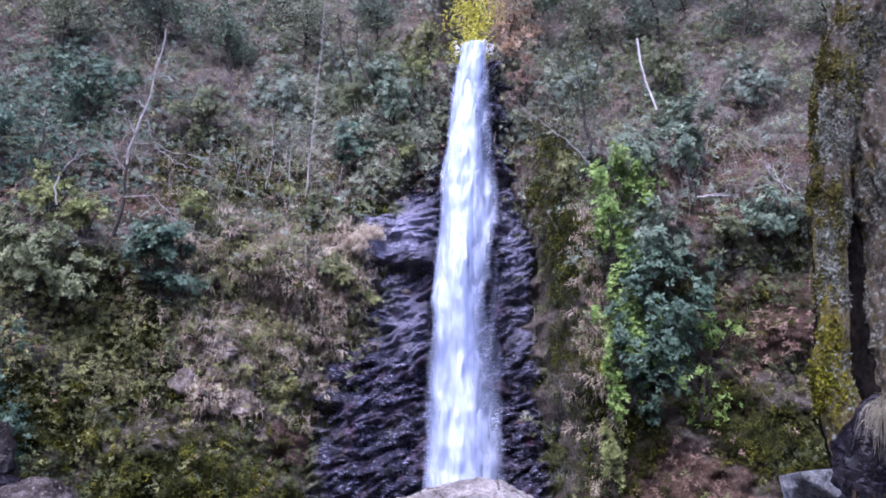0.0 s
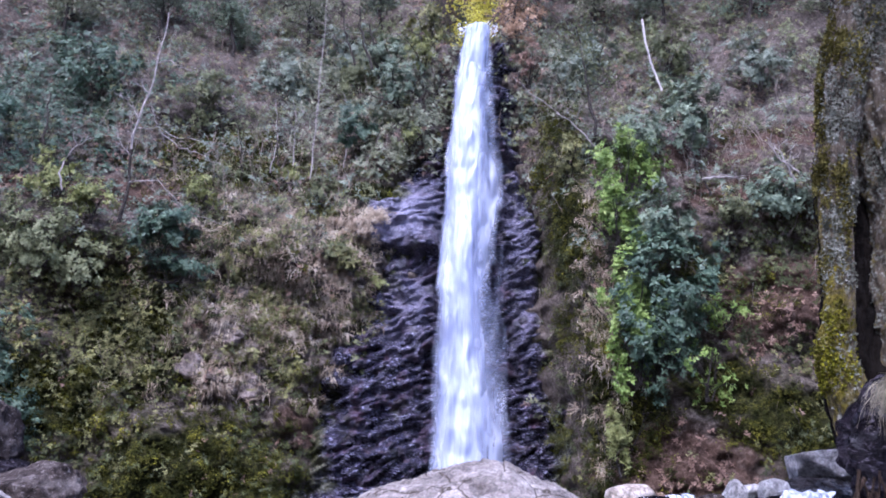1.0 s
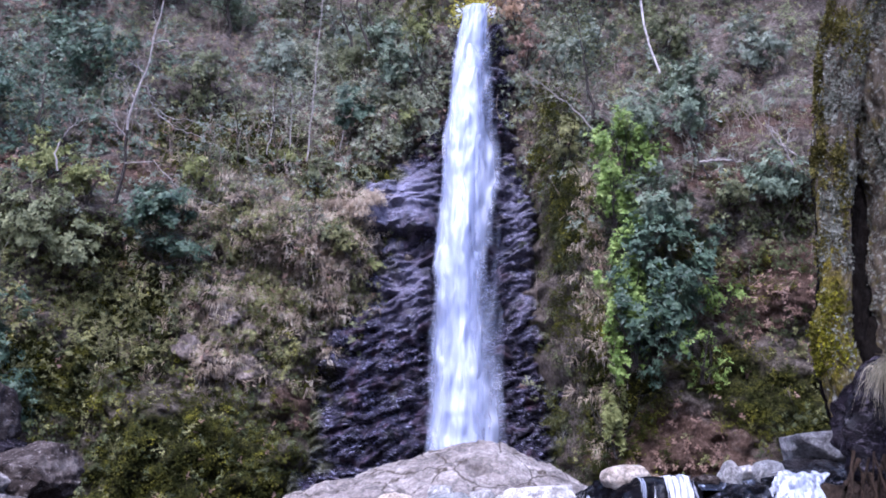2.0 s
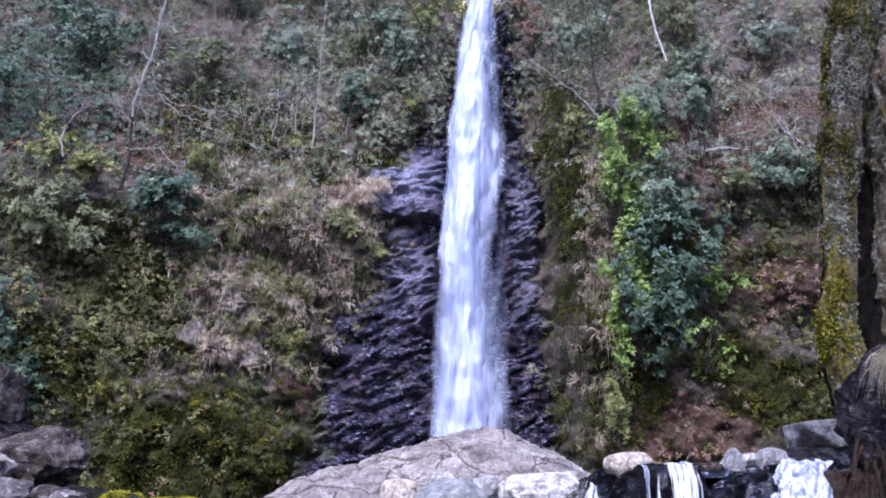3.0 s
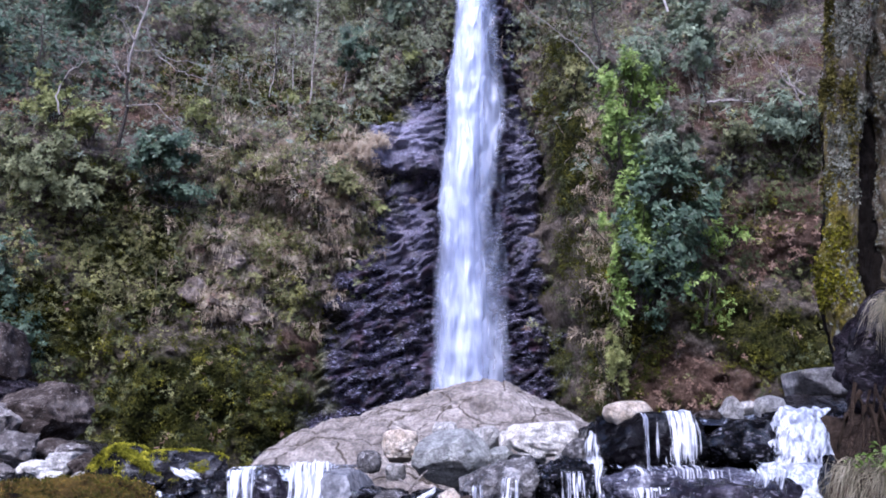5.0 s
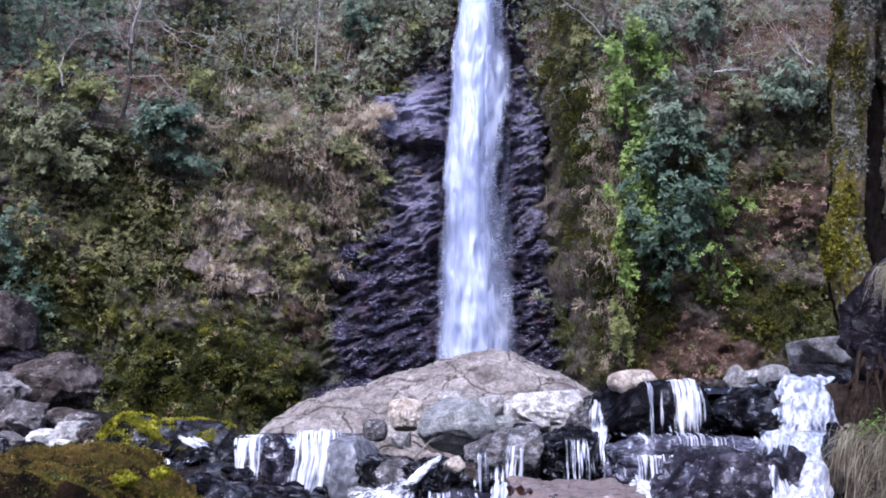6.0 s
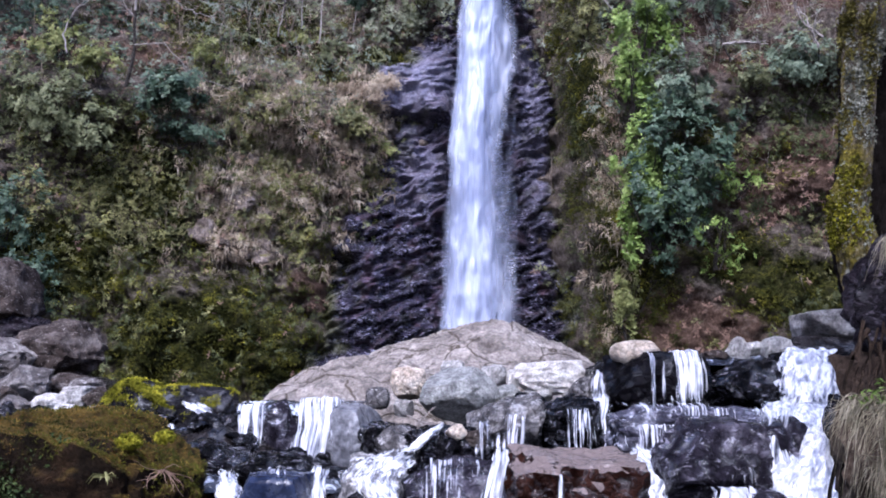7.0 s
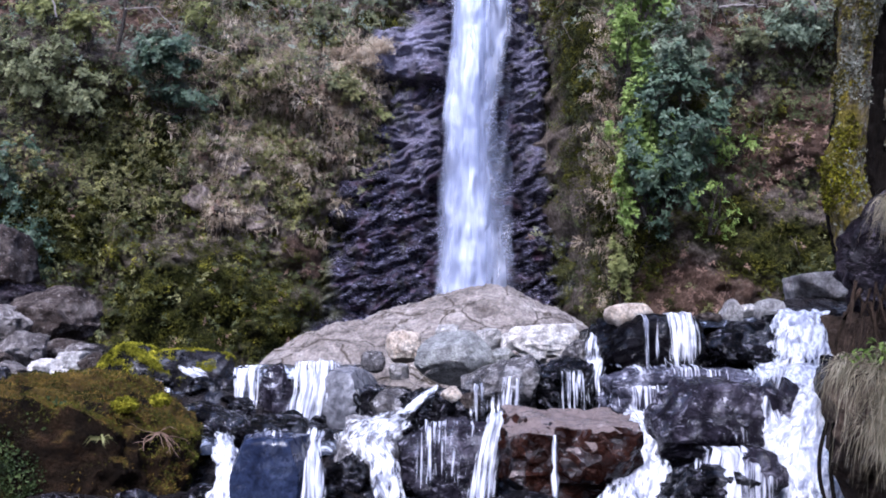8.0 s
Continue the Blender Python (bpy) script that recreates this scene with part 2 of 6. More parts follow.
def face_mat():
    """Wet, dark purple-grey bedded rock; pale glints and lit patches are painted into its colour."""
    m, nt, b = material("wet_bedded_rock")
    v = coords(nt)
    n1 = noise_tex(nt, v, 0.8, 7, 0.65, 0.5)
    bed = noise_tex(nt, coords(nt, (0.9, 0.9, 2.6), (0, 20, 0)), 3.0, 9, 0.72, 0.5)
    fine_bed = noise_tex(nt, coords(nt, (1.5, 1.5, 4.6), (0, 24, 0)), 3.4, 9, 0.72, 0.6)
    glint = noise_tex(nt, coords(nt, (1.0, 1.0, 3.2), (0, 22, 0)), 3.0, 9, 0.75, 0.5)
    n3 = noise_tex(nt, v, 9.0, 8, 0.7)
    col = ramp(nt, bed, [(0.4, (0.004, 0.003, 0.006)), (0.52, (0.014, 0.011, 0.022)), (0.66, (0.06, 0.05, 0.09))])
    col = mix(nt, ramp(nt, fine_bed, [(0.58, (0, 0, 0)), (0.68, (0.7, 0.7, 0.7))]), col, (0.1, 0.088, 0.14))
    # Pale streaks: sky glints painted into the base colour.
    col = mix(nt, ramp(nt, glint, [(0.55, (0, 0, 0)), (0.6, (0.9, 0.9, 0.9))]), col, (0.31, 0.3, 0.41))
    col = mix(nt, ramp(nt, n1, [(0.52, (0, 0, 0)), (0.66, (0.6, 0.6, 0.6))]), col, (0.07, 0.026, 0.036))
    # Paler tone: dry slab, plus sky light and spray haze put into the colour.
    col = mix(nt, attribute(nt, "dry"), col, ramp(nt, fine_bed, [(0.36, (0.02, 0.017, 0.026)), (0.42, (0.16, 0.15, 0.205)), (0.66, (0.33, 0.31, 0.405))]))
    col = mix(nt, attribute(nt, "moss"), col, mix(nt, n3, (0.03, 0.032, 0.014), (0.13, 0.13, 0.055)))
    col = mix(nt, 0.6, col, ramp(nt, n3, [(0.3, (0.4, 0.4, 0.4)), (0.7, (1.4, 1.4, 1.4))]), "MULTIPLY")
    nt.links.new(col, b.inputs["Base Color"])
    nt.links.new(ramp(nt, n1, [(0.35, (0.16,) * 3), (0.65, (0.36,) * 3)]), b.inputs["Roughness"])
    b.inputs["Specular IOR Level"].default_value = 0.35
    bump(nt, b, mix(nt, 0.6, fine_bed, glint), 1.0, 0.26)
    return m


def bark_mat(name, dark, light, moss=0.0, lichen=0.0, scale=1.0):
    m, nt, b = material(name)
    v = coords(nt, (1, 1, 0.35))
    n1 = noise_tex(nt, v, 7.0 * scale, 8, 0.7, 1.0)
    v2 = coords(nt)
    n2 = noise_tex(nt, v2, 4.5, 8, 0.72, 0.4)
    n3 = noise_tex(nt, v2, 18.0, 6, 0.7)
    col = ramp(nt, n1, [(0.32, dark), (0.6, light)])
    if lichen:
        col = mix(nt, ramp(nt, noise_tex(nt, v2, 15.0, 7, 0.75, 0.3), [(0.54, (0, 0, 0)), (0.6, (lichen,) * 3)]), col, (0.36, 0.36, 0.3))
    if moss:
        mk = nt.nodes.new("ShaderNodeMath")
        mk.operation = "MULTIPLY_ADD"
        nt.links.new(attribute(nt, "moss"), mk.inputs[0])
        mk.inputs[1].default_value = 0.6
        nt.links.new(n2, mk.inputs[2])
        col = mix(nt, ramp(nt, mk.outputs[0], [(0.62, (0, 0, 0)), (0.78, (moss,) * 3)]), col,
                  ramp(nt, n3, [(0.3, (0.02, 0.017, 0.004)), (0.55, (0.13, 0.105, 0.014)), (0.75, (0.38, 0.31, 0.03))]))
    nt.links.new(col, b.inputs["Base Color"])
    b.inputs["Roughness"].default_value = 0.9
    b.inputs["Specular IOR Level"].default_value = 0.06
    bump(nt, b, mix(nt, 0.5, n1, n3), 1.0, 0.07)
    return m


M_HILL, M_FACE, M_POOL = hill_mat(), face_mat(), pool_mat()
M_FALL = water_mat("fall_water", 1.0, 0.13, 0.18, (0.25, 0.28, 0.4), (0.52, 0.56, 0.7), 0.9, 0.35, 4.0, 0.2, 0.08)
M_VEIL = water_mat("fall_spray", 0.6, 0.12, -0.1, (0.25, 0.28, 0.38), (0.42, 0.45, 0.56), 1.0, 0.3, 3.0, 0.4, 0.05)
M_CASC = water_mat("cascade_water", 16.0, 0.75, -0.03, (0.24, 0.26, 0.34), (0.84, 0.85, 0.9), 0.55, 0.8, 5.0, 0.55, 0.02, 2.1)
M_FILM = water_mat("thin_running_water", 19.0, 0.9, -0.1, (0.24, 0.25, 0.32), (0.7, 0.71, 0.78), 0.5, 0.8, 5.0, 0.6, 0.015, 2.1)
M_FOAM = water_mat("rushing_water", 9.0, 3.0, 0.16, (0.34, 0.36, 0.45), (0.92, 0.93, 0.96), 0.6, 0.9, 6.0, 0.8, 0.04, 2.5)
M_BIGROCK = rock_mat("pinkish_grey_rock", (0.14, 0.118, 0.102), (0.28, 0.243, 0.217), (0.44, 0.395, 0.355), 0.8, 0.9, crack=0.75, vein=(0.045, 0.034, 0.022))
M_GREY = rock_mat("grey_banded_stone", (0.17, 0.172, 0.17), (0.33, 0.332, 0.323), (0.54, 0.54, 0.52), 0.6, 1.6, vein=(0.5, 0.5, 0.5))
M_PALE = rock_mat("pale_stone", (0.5, 0.45, 0.41), (0.8, 0.76, 0.72), (0.9, 0.88, 0.86), 0.75, 2.0)
M_TAN = rock_mat("tan_stone", (0.38, 0.29, 0.21), (0.68, 0.58, 0.48), (0.86, 0.8, 0.72), 0.75, 2.0)
M_PALEGREY = rock_mat("light_grey_stone", (0.27, 0.255, 0.245), (0.5, 0.48, 0.46), (0.74, 0.72, 0.7), 0.75, 2.0)
# Here the moss arguments give a pale pinkish tint to up-facing faces.
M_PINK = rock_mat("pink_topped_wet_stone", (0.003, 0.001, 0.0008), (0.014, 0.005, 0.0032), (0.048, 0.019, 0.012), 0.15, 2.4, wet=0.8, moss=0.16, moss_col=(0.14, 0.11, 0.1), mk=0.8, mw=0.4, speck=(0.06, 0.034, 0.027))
M_WETGREY = rock_mat("wet_mottled_grey_stone", (0.012, 0.011, 0.012), (0.1, 0.093, 0.094), (0.3, 0.285, 0.28), 0.2, 2.2, wet=0.9, speck=(0.34, 0.325, 0.32))
M_WETPALE = rock_mat("wet_pale_stone", (0.03, 0.028, 0.03), (0.2, 0.19, 0.19), (0.48, 0.46, 0.45), 0.2, 2.2, wet=0.9, speck=(0.55, 0.53, 0.53))
M_WETDARK = rock_mat("wet_purple_grey_stone", (0.003, 0.0025, 0.004), (0.022, 0.019, 0.027), (0.11, 0.1, 0.128), 0.13, 2.2, wet=0.9, speck=(0.24, 0.23, 0.27))
M_SMOOTH = rock_mat("smooth_wet_grey_stone", (0.09, 0.09, 0.102), (0.16, 0.16, 0.178), (0.25, 0.25, 0.27), 0.3, 1.0, wet=0.5, relief=0.5)
M_BLACK = rock_mat("wet_black_stone", (0.001, 0.001, 0.0012), (0.003, 0.0028, 0.0035), (0.022, 0.02, 0.025), 0.1, 2.2, wet=0.9, speck=(0.15, 0.145, 0.17))
M_INK = rock_mat("wet_ink_black_stone", (0.001, 0.001, 0.0015), (0.003, 0.0025, 0.0035), (0.01, 0.009, 0.011), 0.2, 1.6, wet=0.2)
M_SLATE = rock_mat("wet_slate", (0.008, 0.011, 0.026), (0.02, 0.027, 0.056), (0.038, 0.05, 0.09), 0.25, 1.4, wet=0.7, relief=0.25)
M_LEDGE = rock_mat("wet_blue_grey_ledge", (0.012, 0.012, 0.018), (0.06, 0.058, 0.08), (0.2, 0.2, 0.245), 0.13, 2.2, wet=1.0, speck=(0.42, 0.42, 0.48))
M_DULL = rock_mat("dull_purple_grey_rock", (0.018, 0.013, 0.011), (0.068, 0.053, 0.046), (0.2, 0.17, 0.152), 0.8, 1.3, speck=(0.27, 0.24, 0.22))
M_PALEDULL = rock_mat("pale_purple_grey_rock", (0.06, 0.05, 0.048), (0.19, 0.17, 0.163), (0.42, 0.39, 0.37), 0.8, 1.6, speck=(0.5, 0.47, 0.45))
M_SLABTOP = rock_mat("pale_weathered_slab", (0.16, 0.145, 0.138), (0.36, 0.34, 0.325), (0.58, 0.55, 0.535), 0.8, 1.6)
M_OUTCROP = rock_mat("weathered_outcrop", (0.07, 0.055, 0.045), (0.2, 0.16, 0.135), (0.4, 0.34, 0.3), 0.85, 1.2, moss=0.2, moss_col=(0.09, 0.085, 0.015), mw=0.2)
M_DARKROCK = rock_mat("dark_damp_rock", (0.003, 0.0025, 0.003), (0.013, 0.01, 0.013), (0.05, 0.042, 0.05), 0.6, 1.8, wet=0.1, speck=(0.085, 0.072, 0.083))
M_MOSSROCK = rock_mat("mossy_brown_rock", (0.004, 0.003, 0.002), (0.02, 0.0125, 0.007), (0.06, 0.033, 0.016), 0.7, 2.0, moss=0.3, moss_col=(0.13, 0.085, 0.018), mw=0.3)
M_MOSSCAP = rock_mat("moss_capped_rock", (0.003, 0.003, 0.003), (0.014, 0.013, 0.015), (0.06, 0.058, 0.065), 0.4, 2.0, wet=1.0)
M_BANK = rock_mat("dark_earth_bank", (0.016, 0.012, 0.009), (0.06, 0.042, 0.031), (0.14, 0.102, 0.075), 0.8, 1.5)
M_BED = rock_mat("dark_wet_stream_bed", (0.003, 0.0025, 0.003), (0.013, 0.011, 0.011), (0.05, 0.044, 0.044), 0.3, 2.0, wet=0.6)
M_TRUNK = bark_mat("mossy_bark", (0.016, 0.012, 0.009), (0.15, 0.12, 0.085), moss=0.95, lichen=0.75)
# Near-black colour paints the shade between the stems; also the looping root's own.
M_GAPSHADE_ROOT = bark_mat("gap_shade_and_black_root", (0.003, 0.0025, 0.002), (0.018, 0.014, 0.011))
M_ROOT = bark_mat("brown_root_bark", (0.008, 0.006, 0.004), (0.05, 0.034, 0.024))
M_BARK = bark_mat("dark_bark", (0.01, 0.009, 0.008), (0.045, 0.036, 0.03), lichen=0.15)
M_PALEBARK = bark_mat("pale_bark", (0.2, 0.17, 0.15), (0.52, 0.47, 0.44))
M_GREYBARK = bark_mat("grey_bark", (0.1, 0.085, 0.075), (0.34, 0.3, 0.27))
M_TWIG = leaf_mat("bare_twigs", [(0.1, (0.07, 0.052, 0.041)), (0.5, (0.2, 0.16, 0.126)), (0.9, (0.32, 0.275, 0.221))], 0.85, 0.0)
M_EVER = leaf_mat("evergreen_leaves", [(0.05, (0.03, 0.036, 0.015)), (0.35, (0.095, 0.105, 0.047)), (0.7, (0.18, 0.185, 0.089)), (0.95, (0.27, 0.27, 0.145))], 0.6, 0.3)
M_DARK = leaf_mat("dark_glossy_leaves", [(0.05, (0.015, 0.03, 0.017)), (0.5, (0.05, 0.08, 0.046)), (0.95, (0.15, 0.2, 0.123))], 0.42, 0.12)
M_BLUE = leaf_mat("grey_green_leaves", [(0.05, (0.035, 0.045, 0.032)), (0.35, (0.1, 0.118, 0.081)), (0.7, (0.18, 0.205, 0.144)), (0.95, (0.28, 0.305, 0.225))], 0.55, 0.15)
M_PALEGREEN = leaf_mat("pale_grey_green_leaves", [(0.05, (0.035, 0.048, 0.030)), (0.4, (0.105, 0.135, 0.084)), (0.7, (0.19, 0.23, 0.145)), (0.95, (0.3, 0.34, 0.229))], 0.5, 0.2)
M_SAGE = leaf_mat("sage_green_leaves", [(0.05, (0.045, 0.05, 0.022)), (0.4, (0.12, 0.13, 0.061)), (0.7, (0.2, 0.21, 0.102)), (0.95, (0.3, 0.31, 0.162))], 0.6, 0.25)
M_BRIGHT = leaf_mat("bright_green_leaves", [(0.05, (0.05, 0.085, 0.018)), (0.5, (0.17, 0.245, 0.05)), (0.95, (0.4, 0.47, 0.15))], 0.5, 0.3)
M_OLIVE = leaf_mat("olive_leaves", [(0.05, (0.045, 0.045, 0.017)), (0.5, (0.155, 0.15, 0.055)), (0.95, (0.38, 0.37, 0.145))], 0.6, 0.25)
M_LIME = leaf_mat("yellow_green_leaves", [(0.05, (0.07, 0.078, 0.022)), (0.5, (0.17, 0.18, 0.055)), (0.95, (0.33, 0.34, 0.13))], 0.6, 0.3)
# Sunlight from behind is put into this bright yellow.
M_YELLOW = leaf_mat("sunlit_yellow_leaves", [(0.05, (0.3, 0.27, 0.03)), (0.5, (0.6, 0.55, 0.08)), (0.95, (0.85, 0.82, 0.3))], 0.6, 0.5)
M_RUST = leaf_mat("withered_leaves", [(0.05, (0.075, 0.045, 0.033)), (0.5, (0.21, 0.135, 0.097)), (0.95, (0.32, 0.225, 0.170))], 0.8, 0.3)
M_STRAW = leaf_mat("dry_grass", [(0.05, (0.14, 0.1, 0.068)), (0.5, (0.42, 0.335, 0.239)), (0.95, (0.72, 0.64, 0.486))], 0.8, 0.25)
M_HAY = leaf_mat("hanging_dry_grass", [(0.05, (0.045, 0.038, 0.024)), (0.5, (0.2, 0.175, 0.115)), (0.95, (0.52, 0.46, 0.34))], 0.8, 0.25, 4.0)
M_MOSS = leaf_mat("moss_tufts", [(0.05, (0.01, 0.012, 0.003)), (0.4, (0.034, 0.036, 0.008)), (0.72, (0.105, 0.1, 0.014)), (0.97, (0.32, 0.295, 0.03))], 0.9, 0.15, 0.9)
M_MOSSY = leaf_mat("thin_trunk_moss", [(0.05, (0.02, 0.018, 0.005)), (0.5, (0.11, 0.095, 0.022)), (0.95, (0.34, 0.3, 0.09))], 0.9, 0.15, 4.0)
M_ORANGE = leaf_mat("withered_orange_leaves", [(0.05, (0.12, 0.07, 0.04)), (0.5, (0.34, 0.22, 0.13)), (0.95, (0.5, 0.37, 0.25))], 0.8, 0.3)
M_LICHEN = leaf_mat("grey_green_lichen", [(0.05, (0.06, 0.06, 0.04)), (0.5, (0.2, 0.2, 0.15)), (0.95, (0.42, 0.42, 0.34))], 0.9, 0.1, 5.0)
M_CREEPER = leaf_mat("dark_creeper_leaves", [(0.05, (0.008, 0.014, 0.004)), (0.5, (0.03, 0.048, 0.013)), (0.95, (0.1, 0.13, 0.04))], 0.6, 0.15, 3.0)
# Pale green leaves, lightened further to put upper-slope haze into the colour.
M_SLOPE = leaf_mat("haze_paled_leaves", [(0.05, (0.06, 0.066, 0.036)), (0.4, (0.17, 0.18, 0.11)), (0.7, (0.28, 0.29, 0.19)), (0.95, (0.42, 0.43, 0.3))], 0.6, 0.3)
M_RUSTMOSS = leaf_mat("rust_brown_moss", [(0.05, (0.025, 0.014, 0.003)), (0.5, (0.14, 0.085, 0.018)), (0.95, (0.36, 0.26, 0.06))], 0.9, 0.15, 3.0)
M_FERN = leaf_mat("small_fern_leaves", [(0.05, (0.014, 0.017, 0.006)), (0.5, (0.055, 0.064, 0.022)), (0.95, (0.16, 0.17, 0.065))], 0.6, 0.2)
M_GOLDMOSS = leaf_mat("yellow_moss_tufts", [(0.05, (0.014, 0.016, 0.002)), (0.5, (0.16, 0.155, 0.011)), (0.95, (0.55, 0.51, 0.04))], 0.9, 0.2, 5.0)

# ---------------------------------------------------------------- mesh helpers
def link(ob, parent):
    if parent is not None:
        ob.parent = parent
    return ob


def mesh_of(name, verts, faces, mat, smooth=None):
    """Verts (n, 3) and faces (m, 3) or (m, 4) as one mesh; smooth: the sharp-edge angle."""
    me = bpy.data.meshes.new(name)
    verts, faces = np.asarray(verts, np.float32), np.asarray(faces, np.int32)
    n, k = faces.shape
    me.vertices.add(len(verts))
    me.vertices.foreach_set("co", verts.ravel())
    me.loops.add(n * k)
    me.loops.foreach_set("vertex_index", faces.ravel())
    me.polygons.add(n)
    me.polygons.foreach_set("loop_start", np.arange(0, n * k, k, dtype=np.int32))
    me.materials.append(mat)
    me.update(calc_edges=True)
    if smooth is not None:
        me.shade_smooth()
        me.set_sharp_from_angle(angle=radians(smooth))
    else:
        me.shade_flat()
    return me


def mask(me, name, values):
    me.attributes.new(name, "FLOAT", "POINT").data.foreach_set("value", np.asarray(values, np.float32))


def part(name, me, parent=None, label=""):
    ob = link(new(name, me), parent)
    return tagged(ob, label)


def empty(name, place=(0, 0, 0)):
    ob = new(name)
    ob.location = place
    return ob


def grid_faces(nu, nv):
    i = np.arange(nu - 1)[:, None] * nv + np.arange(nv - 1)[None, :]
    return np.stack([i, i + nv, i + nv + 1, i + 1], -1).reshape(-1, 4)


def tubes(paths, sides=5):
    """Tapered tubes along paths of (points (n,3), radii (n,)), as verts and faces."""
    vs, fs, base = [], [], 0
    ang = np.linspace(0, 2 * np.pi, sides, endpoint=False)
    for pts, rad in paths:
        pts, rad = np.asarray(pts, float), np.asarray(rad, float)
        d = np.gradient(pts, axis=0)
        d /= np.linalg.norm(d, axis=1)[:, None] + 1e-9
        ref = np.where(np.abs(d[:, 2:]) > 0.9, np.array([[1.0, 0, 0]]), np.array([[0, 0, 1.0]]))
        a = np.cross(d, ref)
        a /= np.linalg.norm(a, axis=1)[:, None] + 1e-9
        b = np.cross(d, a)
        ring = pts[:, None] + rad[:, None, None] * (np.cos(ang)[None, :, None] * a[:, None] + np.sin(ang)[None, :, None] * b[:, None])
        n = len(pts)
        vs.append(ring.reshape(-1, 3))
        i = np.arange(n - 1)[:, None] * sides
        j = np.arange(sides)[None, :]
        k = (j + 1) % sides
        fs.append((np.stack([i + j, i + k, i + sides + k, i + sides + j], -1) + base).reshape(-1, 4))
        base += n * sides
    return np.concatenate(vs), np.concatenate(fs)


def unit(v):
    return v / (np.linalg.norm(v, axis=-1, keepdims=True) + 1e-9)


def leaves(at, facing, size, r, aspect=0.55, spread=0.8):
    """One bent leaf of two quads' worth of triangles at each place; facing: rough outward way."""
    n = len(at)
    nrm = unit(facing + r.normal(0, spread, (n, 3)))
    along = unit(np.cross(nrm, r.normal(0, 1, (n, 3))))
    side = np.cross(nrm, along)
    s = (size * r.uniform(0.6, 1.35, n))[:, None]
    fold = nrm * s * 0.18
    v = np.stack([at - along * s * 0.5, at + side * s * aspect * 0.5 + fold, at + along * s * 0.5 - fold * 0.6, at - side * s * aspect * 0.5 + fold], 1)
    f = np.arange(n)[:, None] * 4
    return v.reshape(-1, 3), np.concatenate([f + [0, 1, 2], f + [0, 2, 3]])


def rosettes(tips, facing, size, r, per=8, aspect=0.42):
    """Leaves that spread like a star from each twig tip."""
    n = len(tips)
    axis = unit(facing + r.normal(0, 0.35, (n, 3)))
    a = unit(np.cross(axis, r.normal(0, 1, (n, 3))))
    b = np.cross(axis, a)
    ang = r.uniform(0, 2 * np.pi, (n, 1)) + np.arange(per)[None, :] * 2 * np.pi / per + r.normal(0, 0.25, (n, per))
    out = np.cos(ang)[..., None] * a[:, None] + np.sin(ang)[..., None] * b[:, None] + axis[:, None] * r.uniform(-0.2, 0.7, (n, per, 1))
    out = unit(out).reshape(-1, 3)
    ax = np.repeat(axis, per, 0)
    side = unit(np.cross(out, ax))
    s = (size * r.uniform(0.55, 1.2, n * per))[:, None]
    at = np.repeat(tips, per, 0) + r.normal(0, 0.05, (n * per, 3)) * size * 3
    dip = ax * s * 0.12
    v = np.stack([at, at + out * s * 0.55 + side * s * aspect * 0.5 - dip * 0.3, at + out * s - dip, at + out * s * 0.55 - side * s * aspect * 0.5 - dip * 0.3], 1)
    f = np.arange(n * per)[:, None] * 4
    return v.reshape(-1, 3), np.concatenate([f + [0, 1, 2], f + [0, 2, 3]])


def blades(at, way, length, width, r, droop=0.6):
    """Grass: tapered blades of two joints that lean along way and droop."""
    n = len(at)
    w = unit(way + r.normal(0, 0.45, (n, 3)))
    L = (length * r.uniform(0.6, 1.3, n))[:, None]
    side = unit(np.cross(w, r.normal(0, 1, (n, 3)))) * width
    mid = at + w * L * 0.55
    tip = mid + unit(w + np.array([0, 0, -droop])) * L * 0.5
    v = np.stack([at - side, at + side, mid + side * 0.7, mid - side * 0.7, tip], 1)
    f = np.arange(n)[:, None] * 5
    return v.reshape(-1, 3), np.concatenate([f + [0, 1, 2], f + [0, 2, 3], f + [3, 2, 4]])


# ---------------------------------------------------------------- the cliff
def cliff_y(x, z):
    """Depth of the hillside at a place across and up."""
    y = 55 + 0.16 * np.minimum(z, 60)
    brk = np.interp(x, [-45, -20, -8, -3, 1, 5, 8, 12, 25, 50], [18, 20, 24, 33, 39, 39, 30, 25, 24, 22])
    y = y + 0.52 * np.maximum(0, z - brk)
    y = y - 0.3 * np.maximum(0, -8 - x) - 2.0 * ss(-7, -13, x) * (1 - ss(3, 11, z))
    y = y - 5.0 * ss(6.9, 8.9, x) * (1 - 0.6 * ss(22, 33, z)) - 0.22 * np.maximum(0, x - 9)
    y = y - 0.012 * np.maximum(0, np.abs(x) - 30) ** 2
    y = y + 16 * np.exp(-((x - 2.6) / 2.3) ** 2) * ss(37.4, 38.8, z)
    return y


def rock_zone(x, z):
    """Positive inside the bare rock round the fall: metres from its ragged edge."""
    left = np.interp(z, [0, 4, 11, 17, 18.6, 19.4, 22.4, 24.4, 26, 30, 35, 37, 39], [-10.2, -9.0, -7.0, -4.2, -4.4, -6.2, -6.0, -3.8, -1.4, 0.4, 1.0, 1.2, 1.6])
    right = np.interp(z, [0, 5, 19.5, 28, 33, 39], [7.8, 7.4, 6.9, 5.9, 5.2, 4.4])
    return np.minimum(x - left, right - x) + 0.8 * fbm(x * 0.6, z * 0.6, 0, 3, 40) - 2.0 * ss(38.0, 38.8, z)


